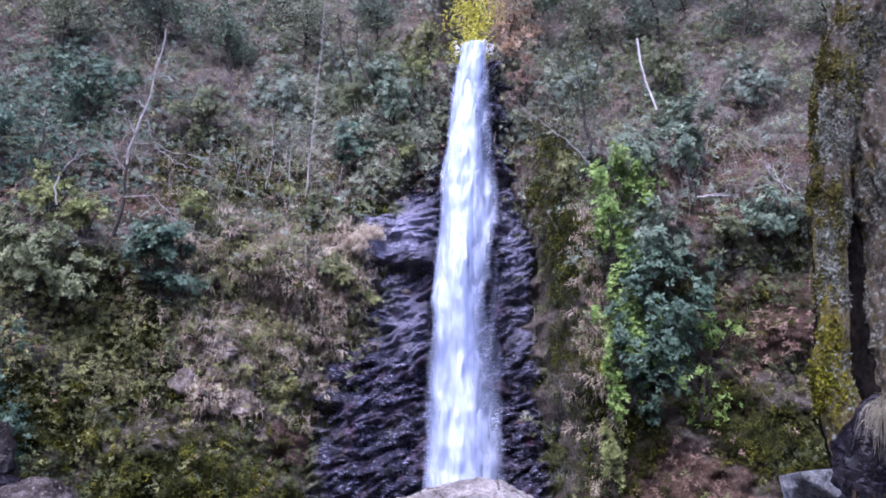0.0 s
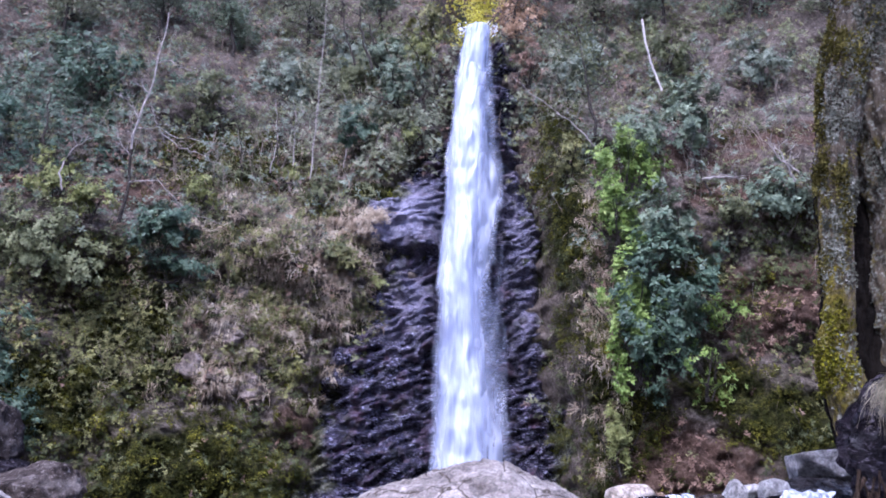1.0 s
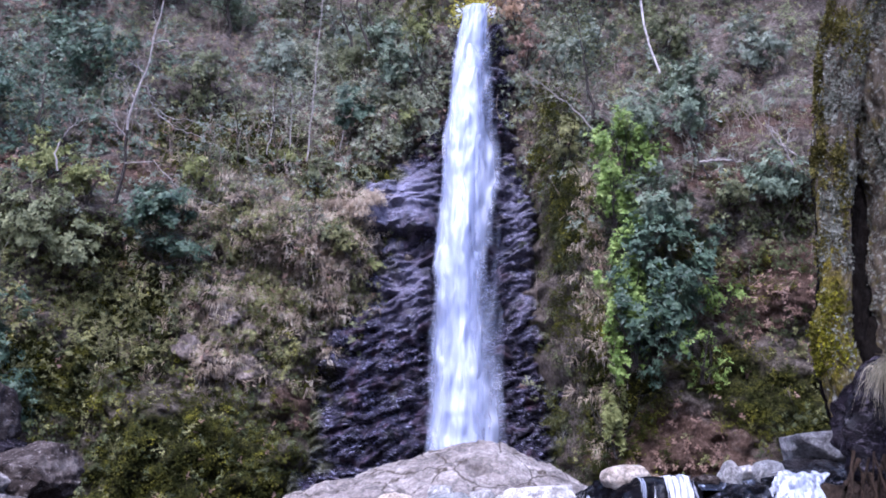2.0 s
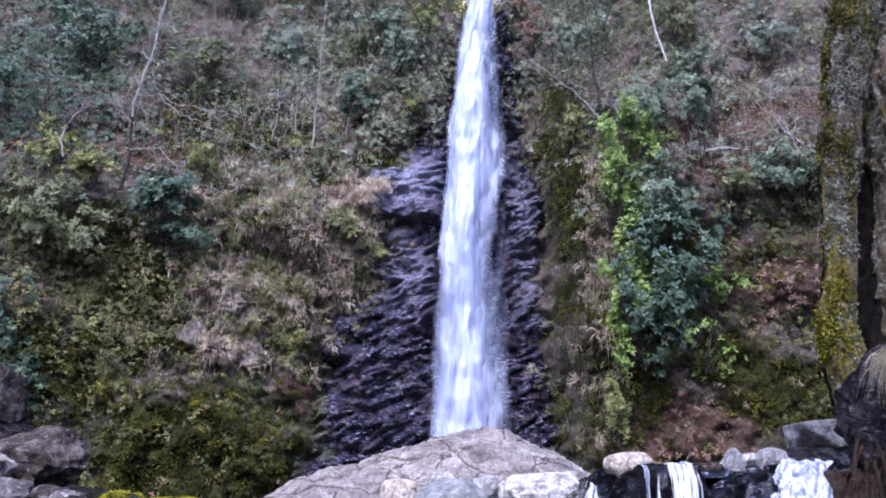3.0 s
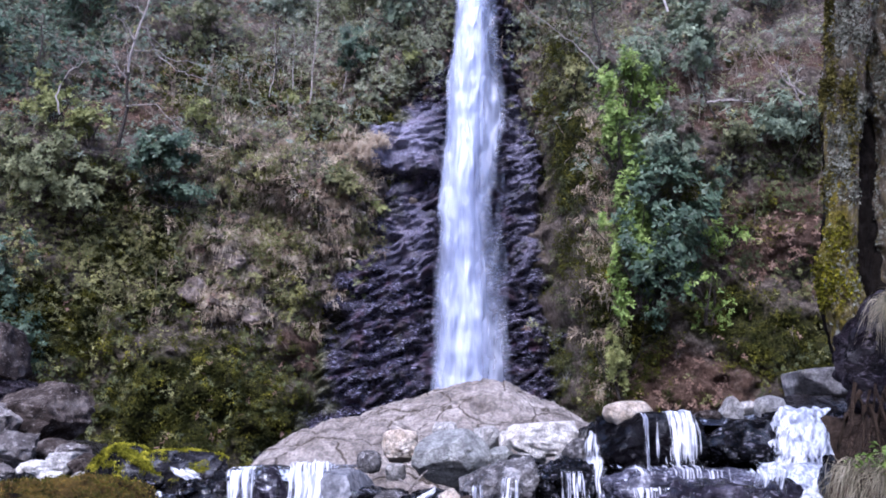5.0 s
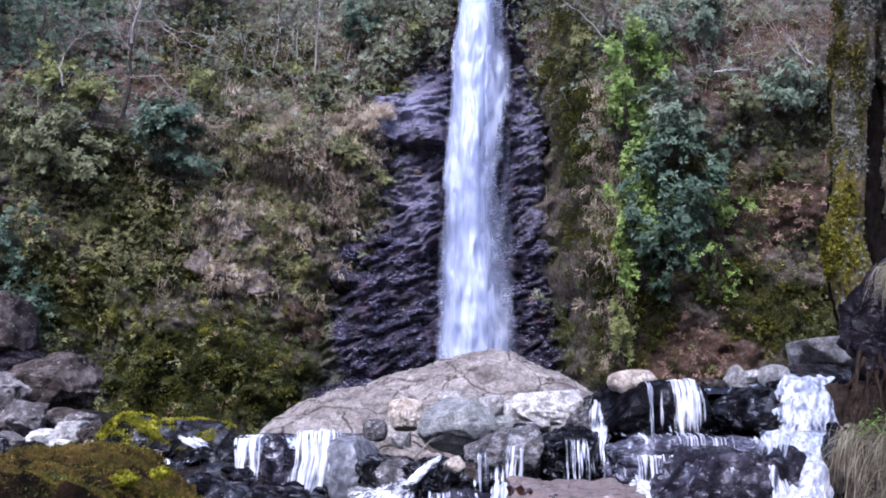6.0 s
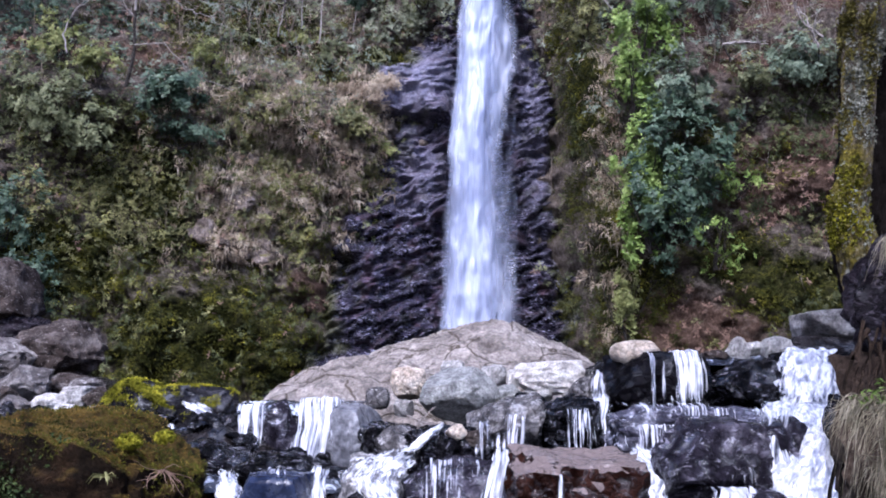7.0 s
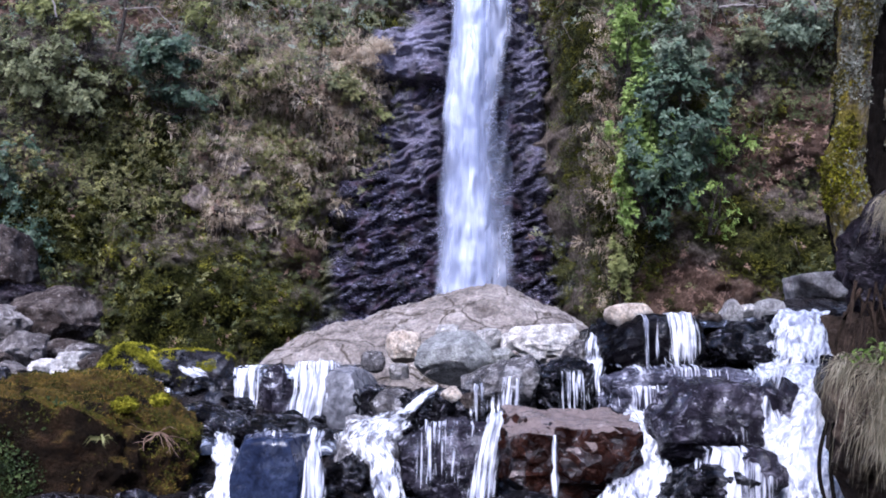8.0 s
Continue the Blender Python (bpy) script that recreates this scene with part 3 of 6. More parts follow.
def cushion(x, z):
    """0 in the gaps, 1 on the tops of the knobs and cushions of the slope."""
    wx, wz = x + 0.5 * fbm(x * 0.8, z * 0.8, 0, 2, 25), z + 0.5 * fbm(x * 0.8, z * 0.8, 5, 2, 26)
    return 1 - np.minimum(1, 1.15 * cells(wx * 0.58 + 0.2 * wz, wz * 0.85, 28)) ** 2


def hill_y(x, z):
    big = 1.6 * fbm(x * 0.09, z * 0.11, 0, 3, 3) * ss(0, 9, np.abs(x - 1.5))
    small = 0.75 * fbm(x * 0.45, z * 0.5, 0, 4, 9)
    low = (1 - ss(16, 24, z)) * ss(0, 6, np.abs(x - 1.5)) * np.where(x > 6, 0.35, 1.0)
    q = fbm(x * 0.22 + 0.12 * z, z * 0.3, 3, 3, 17)
    small = small + low * (1.0 * np.floor(q * 3.5) / 3.5 + 0.35 * np.floor(3 * fbm(x * 0.9, z * 1.1, 7, 2, 19)) / 3)
    lumps = cushion(x, z)
    small = small + (0.35 + 0.65 * (1 - ss(18, 27, z))) * (0.8 * lumps + 0.25 * (1 - np.minimum(1, cells(x * 2.3, z * 2.6, 29)) ** 2))
    hollow = -1.3 * blob(x, z, (-9.0, 12.6, 4.5, 2.6)) + 0.8 * blob(x, z, (-6.6, 18.5, 1.6, 0.6), (-24.0, 9.2, 1.2, 1.4))
    return cliff_y(x, z) + big - small + hollow + 1.4 * ss(-0.3, 0.8, rock_zone(x, z))


def blob(x, z, *spots):
    out = 0.0
    for cx, cz, rx, rz in spots:
        out = np.maximum(out, np.exp(-(((x - cx) / rx) ** 2 + ((z - cz) / rz) ** 2)))
    return out


def moss_zone(x, z):
    return blob(x, z, (-15, 3, 7, 4.0), (-19, 12, 4, 4), (-10, 1, 3, 2.5), (-24, 8, 4, 3), (11.5, 6, 1.6, 2.4), (16, 8, 3, 2), (19, 6.3, 3.4, 2.2), (15.8, 15.2, 1.5, 0.8), (9.5, 5, 1, 6), (-16, 27, 6, 4), (8.3, 20, 1.0, 6), (-4.8, 23.5, 2.6, 1.0))


def soil_zone(x, z):
    return blob(x, z, (21, 14, 6, 2.8), (18, 12, 3, 2), (13, 3.6, 5, 2.8), (19, 20.5, 5, 1.6), (16, 24, 5, 1.6), (-24, 23, 7, 1.6), (-8, 7, 2.5, 2), (-9.5, 24, 3, 1.2), (23, 26, 6, 2))


def straw_zone(x, z):
    return blob(x, z, (-7.2, 20.9, 3.2, 1.5), (-5.5, 19.3, 1.8, 1.2), (-7.4, 16.5, 2.2, 2.6), (-9.5, 13.8, 3.8, 2.8), (-14, 13, 2.6, 2.2), (-13.5, 9.2, 2.6, 2.4), (9.4, 15, 0.8, 6), (9.7, 9.5, 0.8, 3), (-16.5, 19, 2, 1.2))


def hillside():
    xs = np.unique(np.concatenate([np.arange(-70, -34, 1.5), np.arange(-34, 34, 0.2), np.arange(34, 71, 1.5)]))
    zs = np.unique(np.concatenate([np.arange(-3, 26, 0.15), np.arange(26, 48, 0.3), np.arange(48, 92, 1.2)]))
    X, Z = np.meshgrid(xs, zs, indexing="ij")
    Y = hill_y(X, Z)
    me = mesh_of("hillside", np.stack([X, Y, Z], -1).reshape(-1, 3), grid_faces(len(xs), len(zs))[:, ::-1], M_HILL, 60)
    x, z = X.ravel(), Z.ravel()
    mask(me, "moss", moss_zone(x, z) * 0.75)
    mask(me, "soil", soil_zone(x, z) * 0.7)
    mask(me, "straw", straw_zone(x, z) * 0.28)
    tagged(new("hillside", me), "steep shaded hillside of soil, moss and leaf litter", "hillside", kind="structure")


def rock_face_y(x, z):
    e = rock_zone(x, z)
    zz = z + 0.22 * x + 0.5 * fbm(x * 0.3, z * 0.3, 0, 2, 61)
    bed = fbm(x * 0.35, zz * 1.05, 0, 3, 70)
    step = np.floor(bed * 4) / 4
    block = fbm(x * 0.55 + 3, z * 0.4, 0, 3, 80)
    zt = z - 0.3 * x + 0.4 * fbm(x * 0.5, z * 0.5, 5, 2, 63)
    zs = z - 0.38 * x + 0.35 * fbm(x * 0.4, z * 0.4, 5, 2, 64)
    plates = np.floor(6 * fbm(x * 0.9, zs * 3.0, 2, 3, 96)) / 6
    slab = ss(18.6, 19.4, z + 0.12 * x) * (1 - ss(23.5, 25.5, z)) * (1 - ss(-1, 0.8, x))
    d = 0.2 * step + 0.75 * block + (1 - 0.35 * slab) * (0.36 * plates + 0.06 * np.abs(fbm(x * 1.3, zt * 3.4, 3, 3, 95)) + 0.07 * fbm(x * 2.9, zs * 5.6, 0, 3, 90))
    lip = 1.7 * ss(18.4, 18.9, z + 0.12 * x) * (1 - ss(19.6, 25.5, z)) * (1 - ss(-1, 0.8, x))
    return cliff_y(x, z) + 0.1 - d - lip - 1.0 * (1 - ss(10, 18.6, z)) * (1 - ss(-1, 2, x)) - 0.9 * ss(0, 1.2, e) + 1.6 * (1 - ss(-0.8, 0.1, e))


def rock_face():
    xs, zs = np.arange(-12, 9.6, 0.11), np.arange(-1.5, 41, 0.11)
    X, Z = np.meshgrid(xs, zs, indexing="ij")
    E = rock_zone(X, Z)
    Y = rock_face_y(X, Z)
    f = grid_faces(len(xs), len(zs))[:, ::-1]
    f = f[(E.ravel()[f] > -0.7).all(1)]
    used = np.unique(f)
    idx = np.zeros(X.size, int)
    idx[used] = np.arange(len(used))
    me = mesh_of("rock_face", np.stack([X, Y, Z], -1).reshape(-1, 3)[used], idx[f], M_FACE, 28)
    x, z = X.ravel()[used], Z.ravel()[used]
    mask(me, "moss", np.clip(blob(x, z, (7.6, 16, 1.0, 8), (-4.8, 23.5, 2.5, 0.8), (-4.5, 17.0, 1.5, 0.7), (7.8, 4, 1, 4), (-2.2, 31.5, 2.6, 5.0), (-8.6, 5.5, 1.8, 4.5), (-5.6, 21.5, 1.2, 1.4)) * 1.35 + 0.5 * fbm(x, z, 0, 3, 33) - 0.35, 0, 0.9))
    # Spots painted lighter: the sky-lit slab, rock below it, haze beside the fall.
    mask(me, "dry", np.clip(np.maximum(blob(x, z, (-3.2, 21.6, 3.4, 2.6)) * 1.15, 0.6 * blob(x, z, (-2.5, 15, 2.5, 3.5))) + 0.6 * blob(x, z, (5.6, 20, 1.4, 10)) - 0.12, 0, 0.9))
    tagged(new("rock_face", me), "wet dark purple-grey bedded rock face behind the waterfall", "rock face", kind="structure")


hillside()
rock_face()

# ---------------------------------------------------------------- ground and stream bed
def ground_z(x, y):
    bed = np.interp(y, [-40, 6, 8.6, 9.4, 11.0, 11.8, 12.8, 13.4, 16, 20, 30, 46, 60], [-0.6, -0.6, -0.6, -0.5, -0.3, 0.1, 0.25, 0.35, 0.3, -0.3, -1.0, -1.0, -1.0])
    bank = 0.9 * ss(4.0, 5.6, x) * (1 - ss(11, 16, y)) + 0.35 * ss(-6.3, -8, x) * (1 - ss(18, 24, y)) + 2.0 * ss(-9.5, -13, x) * ss(19, 27, y) * (1 - ss(34, 44, y)) + 0.25 * fbm(x * 0.7, y * 0.7, 0, 3, 12)
    bank = bank + 1.3 * ss(1.9, 2.3, x) * ss(12.75, 13.05, y) * (1 - ss(17, 20, y)) * (1 - ss(7, 9, x)) + 0.25 * ss(-1.0, -1.5, x) * ss(13.3, 13.6, y) * (1 - ss(16, 18, y))
    path = 0.6 * ss(4.5, 1.0, y) * ss(-60, -30, y)
    far = 12 * ss(60, 400, np.hypot(x, y - 20)) * (0.6 + 0.4 * vnoise(x * 0.01, y * 0.01, 0, 5))
    return bed + bank + path + far


def ground():
    a = np.concatenate([np.linspace(-600, -70, 14), np.linspace(-60, -16, 23), np.arange(-15, 9, 0.25), np.linspace(9, 60, 27), np.linspace(70, 600, 14)])
    b = np.concatenate([np.linspace(-600, -60, 12), np.linspace(-50, 5, 28), np.arange(5.5, 24, 0.25), np.linspace(24, 70, 24), np.linspace(85, 600, 12)])
    X, Y = np.meshgrid(a, b, indexing="ij")
    me = mesh_of("ground", np.stack([X, Y, ground_z(X, Y)], -1).reshape(-1, 3), grid_faces(len(a), len(b)), M_BED, 60)
    tagged(new("ground", me), "dark wet earth and gravel of the stream bed", "ground", kind="structure")


ground()


def unseen_slope():
    """Unseen slope added behind and beside the viewpoint: it closes the valley and cuts low sky light."""
    a, h = np.radians(np.linspace(128, 412, 120)), np.linspace(0, 1, 24)
    A, H = np.meshgrid(a, h, indexing="ij")
    R = 44 + 55 * H + 3.0 * fbm(np.cos(A) * 8, np.sin(A) * 8, H * 6, 3, 77)
    Z = -2 + 46 * H ** 0.9 + 3.0 * fbm(np.cos(A) * 9, np.sin(A) * 9, H * 9, 3, 78)
    me = mesh_of("unseen_slope", np.stack([R * np.cos(A), 4 + R * np.sin(A), Z], -1).reshape(-1, 3), grid_faces(120, 24), M_HILL, 60)
    for k in ("moss", "soil", "straw"):
        mask(me, k, np.full(A.size, 0.3))
    tagged(new("unseen_slope", me), "unseen slope added to close the valley and block low sky", "hillside", kind="structure")


unseen_slope()

# ---------------------------------------------------------------- the waterfall
def fall_sheet(name, zs, mid, half, lift, mat, parent, label, seed, sides=(1.0, 1.0)):
    """A falling sheet from the lip to the pool; mid and half: centre and half width by height."""
    z = np.linspace(38.4, 1.0, 220)
    u = np.linspace(-1, 1, 40)
    Z, U = np.meshgrid(z, u, indexing="ij")
    c = np.interp(Z, zs, mid)
    h = np.interp(Z, zs, half)
    X = c + U * h * (1 + 0.05 * fbm(Z * 0.35, np.sign(U) * 3.0, 0, 3, seed + 5)) + 0.05 * fbm(U * 3, Z * 0.25, 0, 3, seed)
    lobe = fbm(U * h * 0.8, Z * 0.28, 0, 4, seed + 9)
    Y = cliff_y(0 * X + 1.8, np.minimum(Z, 38.0)) - lift - 0.6 * (1 - U ** 2) + 0.4 * lobe
    Y = Y + 1.8 * ss(36.8, 38.4, Z)
    me = mesh_of(name, np.stack([X, Y, Z], -1).reshape(-1, 3), grid_faces(len(z), len(u)), mat, 180)
    k = np.where(U < 0, sides[0], sides[1])
    mask(me, "edge", (0.12 - 0.9 * np.abs(U) ** (3.0 / k) + 0.12 * lobe).ravel())
    mask(me, "across", (U * h).ravel())
    mask(me, "along", -Z.ravel())
    return part(name, me, parent, label)


def waterfall():
    top = empty("waterfall", (2.0, 54, 1.0))
    inv = Matrix.Translation((-2.0, -54, -1.0))
    zs = [1, 4, 14, 24, 29, 33.5, 37.2, 38.4]
    for name, mid, half, lift, mat, label, seed, sides in (
            ("main_sheet", [1.12, 1.15, 1.28, 1.6, 1.92, 2.3, 2.72, 2.78], [2.15, 2.08, 1.82, 1.6, 1.45, 1.25, 1.15, 1.35], 3.0, M_FALL, "dense white falling water", 11, (0.7, 1.5)),
            ("inner_sheet", [1.2, 1.2, 1.25, 1.5, 1.87, 2.3, 2.75, 2.8], [1.7, 1.6, 1.4, 1.3, 1.1, 0.95, 0.95, 1.0], 3.5, M_FALL, "streaks of white water", 23, (1.2, 1.4)),
            ("spray_veil", [1.6, 1.6, 1.75, 2.0, 2.35, 2.65, 2.8, 2.8], [3.5, 3.35, 2.95, 2.5, 2.0, 1.6, 1.4, 1.3], 2.7, M_VEIL, "thin drifting spray beside the fall", 37, (1.5, 1.5))):
        ob = fall_sheet(name, zs, mid, half, lift, mat, top, label, seed, sides)
        ob.matrix_parent_inverse = inv
    r = np.random.default_rng(71)
    n = 110
    at = np.stack([r.uniform(1.3, 4.2, n), r.uniform(58.2, 59.4, n), r.uniform(37.2, 38.0, n)], 1)
    out = np.stack([(at[:, 0] - 2.8) * 0.9, np.full(n, -0.6), r.uniform(-0.1, 0.8, n)], 1)
    v, f = blades(at, out, 0.4, 0.035, r, 1.2)
    me = mesh_of("splash", v, f, M_FOAM)
    for k, val in (("edge", 0.3), ("across", 0.0), ("along", 0.0)):
        mask(me, k, np.full(len(v), val))
    ob = part("splash", me, top, "splashing white water at the lip")
    ob.matrix_parent_inverse = inv
    tagged(top, "tall narrow white waterfall down a dark rock face", "waterfall", kind="structure")


waterfall()

# ---------------------------------------------------------------- boulders
SPHERE = {}


def sphere(level):
    if level not in SPHERE:
        bm = bmesh.new()
        bmesh.ops.create_icosphere(bm, subdivisions=level, radius=1.0)
        bm.verts.ensure_lookup_table()
        SPHERE[level] = (np.array([v.co[:] for v in bm.verts]), np.array([[v.index for v in f.verts] for f in bm.faces]))
        bm.free()
    return SPHERE[level]


def stone_mesh(name, half, mat, seed, cuts=14, rough=0.085, level=5, tight=0.76, sharp=28, box=0.3, lean=0.0, planes=(), steps=0.0):
    """A stone: a ball cut by planes, broken along steps, leaned over and scaled to its half sizes."""
    r = np.random.default_rng(seed)
    v, f = sphere(level)
    v = v * ((1 - box) + box / np.abs(v).max(1, keepdims=True))
    v /= 1 + 0.35 * box
    todo = [(np.asarray(p[:3], float), p[3]) for p in planes] + [(r.normal(0, 1, 3), r.uniform(tight - 0.12, tight + 0.14)) for _ in range(cuts)]
    for n, d in todo:
        n = unit(n)
        v -= np.maximum(0, v @ n - d)[:, None] * n * 0.97
    x, y, z = v.T
    k = 1 + rough * fbm(x * 1.5 + seed, y * 1.5, z * 1.5, 3, seed) - rough * 0.9 * np.abs(fbm(x * 3.1, y * 3.1, z * 3.1, 3, seed + 3)) + rough * 0.5 * fbm(x * 7, y * 7, z * 7, 3, seed + 5)
    if steps:
        k += steps * np.floor(4 * fbm(x * 1.1 + z * 0.6 + seed, y * 1.1, z * 2.4, 3, seed + 8)) / 4
    v = v * k[:, None]
    c, s = np.cos(radians(lean)), np.sin(radians(lean))
    v = np.stack([v[:, 0] * c + v[:, 2] * s, v[:, 1], v[:, 2] * c - v[:, 0] * s], 1)
    lo, hi = v.min(0), v.max(0)
    v = (v - (lo + hi) / 2) / ((hi - lo) / 2) * np.asarray(half)
    return mesh_of(name, v, f, mat, sharp)


def boulder(name, label, place, half, mat, seed, group="stones of the stream", category="rock", **kw):
    ob = new(name, stone_mesh(name, half, mat, seed, **kw))
    ob.location = place
    return tagged(ob, label, category, group)


def big_rock():
    """The broad whale-backed rock before the plunge pool, its skin broken into thin plates."""
    a, b = np.linspace(-5.2, 4.3, 260), np.linspace(16.6, 27.5, 190)
    X, Y = np.meshgrid(a, b, indexing="ij")
    ridge = np.interp(X, [-5.2, -4.6, -3.9, -2.8, -1.6, -0.7, 0.1, 1.0, 1.6, 2.4, 3.1, 3.8, 4.3], [-0.6, 0.75, 1.38, 1.87, 2.08, 2.34, 2.56, 2.68, 2.7, 2.48, 2.24, 1.7, -0.4])
    front = np.interp(X, [-5.2, -3.5, 0, 3, 4.3], [19.0, 17.0, 16.9, 17.6, 19.5])
    t = np.clip((Y - front) / (22.3 - front), 0, 1.4)
    Z = np.where(t < 1, 0.5 + (ridge - 0.5) * np.sin(np.clip(t, 0, 1) * np.pi / 2) ** 0.8, ridge - (Y - 22.3) ** 2 * 0.16)
    Z = Z - 1.3 * ss(0.12, 0.0, t)
    q = fbm(X * 0.55 + 0.3 * Y, Y * 0.8, 0, 3, 55)
    plate = np.floor(q * 4.0) / 4.0
    Z = Z + 0.16 * plate + 0.06 * np.floor(5 * fbm(X * 1.3, Y * 1.3, 4, 3, 57)) / 5 + 0.035 * fbm(X * 4, Y * 4, 0, 4, 58)
    Z = Z - 0.3 * ss(0.6, 0.9, t) * ss(1.15, 0.95, t) * ss(1.3, 1.9, X) * ss(2.6, 2.0, X) * ss(0.0, 0.3, fbm(X * 1.1, Y * 1.4, 2, 2, 59) + 0.15)
    me = mesh_of("boulder", np.stack([X, Y, Z], -1).reshape(-1, 3), grid_faces(len(a), len(b)), M_BIGROCK, 22)
    tagged(new("boulder", me), "broad smooth pinkish-grey cracked boulder before the plunge pool", "rock", "stones of the stream")


big_rock()

# stones propped against the broad boulder
boulder("stone", "pale tan rounded stone lying before the broad boulder", (-0.8, 15.5, 1.3), (0.33, 0.32, 0.31), M_TAN, 1, cuts=11, tight=0.84, rough=0.09)
boulder("boulder", "smooth grey banded oval boulder leaning on its neighbours", (0.12, 15.2, 1.1), (0.71, 0.55, 0.51), M_GREY, 2, cuts=7, rough=0.035, tight=0.86, lean=28, planes=((-0.7, -0.3, 0.6, 0.62), (0.5, -0.4, 0.8, 0.7)))
boulder("stone", "small dark grey rounded stone", (-1.31, 15.2, 1.04), (0.22, 0.2, 0.2), M_WETGREY, 3, cuts=4, tight=0.92, rough=0.03)
boulder("stone", "small blue-grey stone at the water's edge", (-0.84, 15.0, 0.88), (0.18, 0.18, 0.15), M_SLABTOP, 41, cuts=8)
boulder("stone", "light grey stone wedged behind larger ones", (0.77, 15.8, 1.38), (0.26, 0.25, 0.28), M_PALEGREY, 4, cuts=14, tight=0.74)
boulder("stone", "light grey stone behind the banded boulder", (0.0, 16.4, 1.57), (0.24, 0.22, 0.17), M_PALEGREY, 42, cuts=12)
boulder("stone", "small pale upright stone between boulders", (1.1, 15.6, 1.38), (0.14, 0.14, 0.19), M_PALE, 5, cuts=12)
boulder("stone", "grey oval stone wedged in a gap", (0.97, 15.1, 1.12), (0.23, 0.2, 0.19), M_GREY, 6, cuts=8, lean=-25)
boulder("stone", "pale angular stone under the whitish boulder", (1.45, 14.75, 1.12), (0.26, 0.2, 0.14), M_PALEGREY, 43, cuts=14)
boulder("stone", "small pale stone beside the whitish boulder", (2.05, 14.75, 1.13), (0.22, 0.2, 0.15), M_PALE, 44, cuts=14)
boulder("boulder", "long whitish flat-topped boulder", (1.72, 15.0, 1.43), (0.65, 0.42, 0.31), M_PALE, 7, cuts=8, tight=0.9, box=0.85, lean=-4, rough=0.07, steps=0.04, planes=((-0.8, -0.4, 0.4, 0.82), (0.8, -0.2, 0.5, 0.85)))
boulder("stone", "pale rock behind the thin cascade", (2.42, 14.2, 1.33), (0.26, 0.26, 0.28), M_PALEGREY, 45, cuts=14)

# middle of the stream
boulder("boulder", "wet mottled grey boulder with water trickling past", (0.86, 12.6, 0.7), (0.66, 0.55, 0.53), M_WETGREY, 8, cuts=18, tight=0.7, lean=-30, steps=0.07, box=0.4)
boulder("boulder", "dark glossy wet boulder with pale streaks", (1.66, 12.35, 0.72), (0.54, 0.5, 0.5), M_BLACK, 9, cuts=18, tight=0.72, rough=0.1, steps=0.1)
boulder("boulder", "black wet boulder in the cascade", (-0.37, 12.4, 0.32), (0.4, 0.42, 0.43), M_BLACK, 10, cuts=16, rough=0.1, steps=0.06)
boulder("boulder", "black wet boulder beside the mottled one", (0.14, 12.2, 0.42), (0.36, 0.36, 0.36), M_BLACK, 46, cuts=16, rough=0.1, steps=0.06)
boulder("stone", "ochre-brown broken stone among dark rocks", (0.06, 12.0, 0.68), (0.15, 0.16, 0.13), M_TAN, 11, cuts=16, lean=30)
boulder("stone", "purple-brown broken stone among dark rocks", (0.3, 12.05, 0.6), (0.17, 0.16, 0.12), M_DULL, 47, cuts=16, lean=-20)
boulder("boulder", "smooth grey wet slab beside falling water", (-1.5, 13.45, 0.47), (0.52, 0.6, 0.55), M_SMOOTH, 12, cuts=6, tight=0.86, rough=0.035, lean=14, planes=((0.75, -0.3, 0.6, 0.55),))
boulder("boulder", "low black rock with a wet sheen beside the slab", (-0.95, 13.0, 0.4), (0.48, 0.45, 0.37), M_BLACK, 48, cuts=14, box=0.5, planes=((0.1, -0.1, 1, 0.6),))
boulder("boulder", "dark upright rock between two small falls", (-2.64, 13.65, 0.38), (0.34, 0.45, 0.68), M_WETDARK, 13, cuts=12, lean=10, box=0.4, rough=0.05)
boulder("boulder", "low dark wet rock at the stream edge", (-3.27, 12.3, 0.17), (0.6, 0.5, 0.38), M_BLACK, 14, cuts=14, lean=12, planes=((0.25, -0.1, 1, 0.6),))
boulder("boulder", "black wet rock below the moss-capped one", (-3.75, 13.9, 0.42), (0.5, 0.45, 0.42), M_BLACK, 61, cuts=14, box=0.5)
boulder("boulder", "dark wet rock behind the slate block", (-2.3, 11.2, 0.12), (0.5, 0.5, 0.34), M_BLACK, 62, cuts=12, box=0.5)
boulder("boulder", "dark mottled rock among the runnels", (-0.75, 12.6, 0.4), (0.42, 0.4, 0.34), M_WETGREY, 63, cuts=16, lean=15)
boulder("stone", "small dark wet stone under the pale boulder", (1.25, 14.3, 0.98), (0.34, 0.3, 0.22), M_BLACK, 64)
boulder("stone", "dark wet stone beside the thin cascade", (2.02, 13.5, 1.2), (0.24, 0.3, 0.26), M_WETGREY, 65, cuts=16)

# lower stream
boulder("boulder", "dark wet rock in the lower stream", (0.8, 9.2, -0.38), (0.4, 0.4, 0.26), M_BLACK, 66)
boulder("boulder", "blue-grey wet slate block with flat top", (-1.92, 9.6, 0.03), (0.4, 0.4, 0.37), M_SLATE, 17, cuts=3, tight=0.97, rough=0.025, box=0.8, planes=((-0.9, -0.2, 0.35, 0.78), (0.92, -0.2, 0.3, 0.82), (0.0, -0.75, 0.65, 0.98)))
boulder("boulder", "pale wet rock under spilling foam", (-0.95, 11.0, -0.02), (0.48, 0.5, 0.5), M_WETPALE, 18, cuts=18, rough=0.1, steps=0.1)
boulder("boulder", "black wet rock under the foaming one", (-1.2, 10.5, -0.26), (0.32, 0.4, 0.36), M_BLACK, 49, cuts=14)
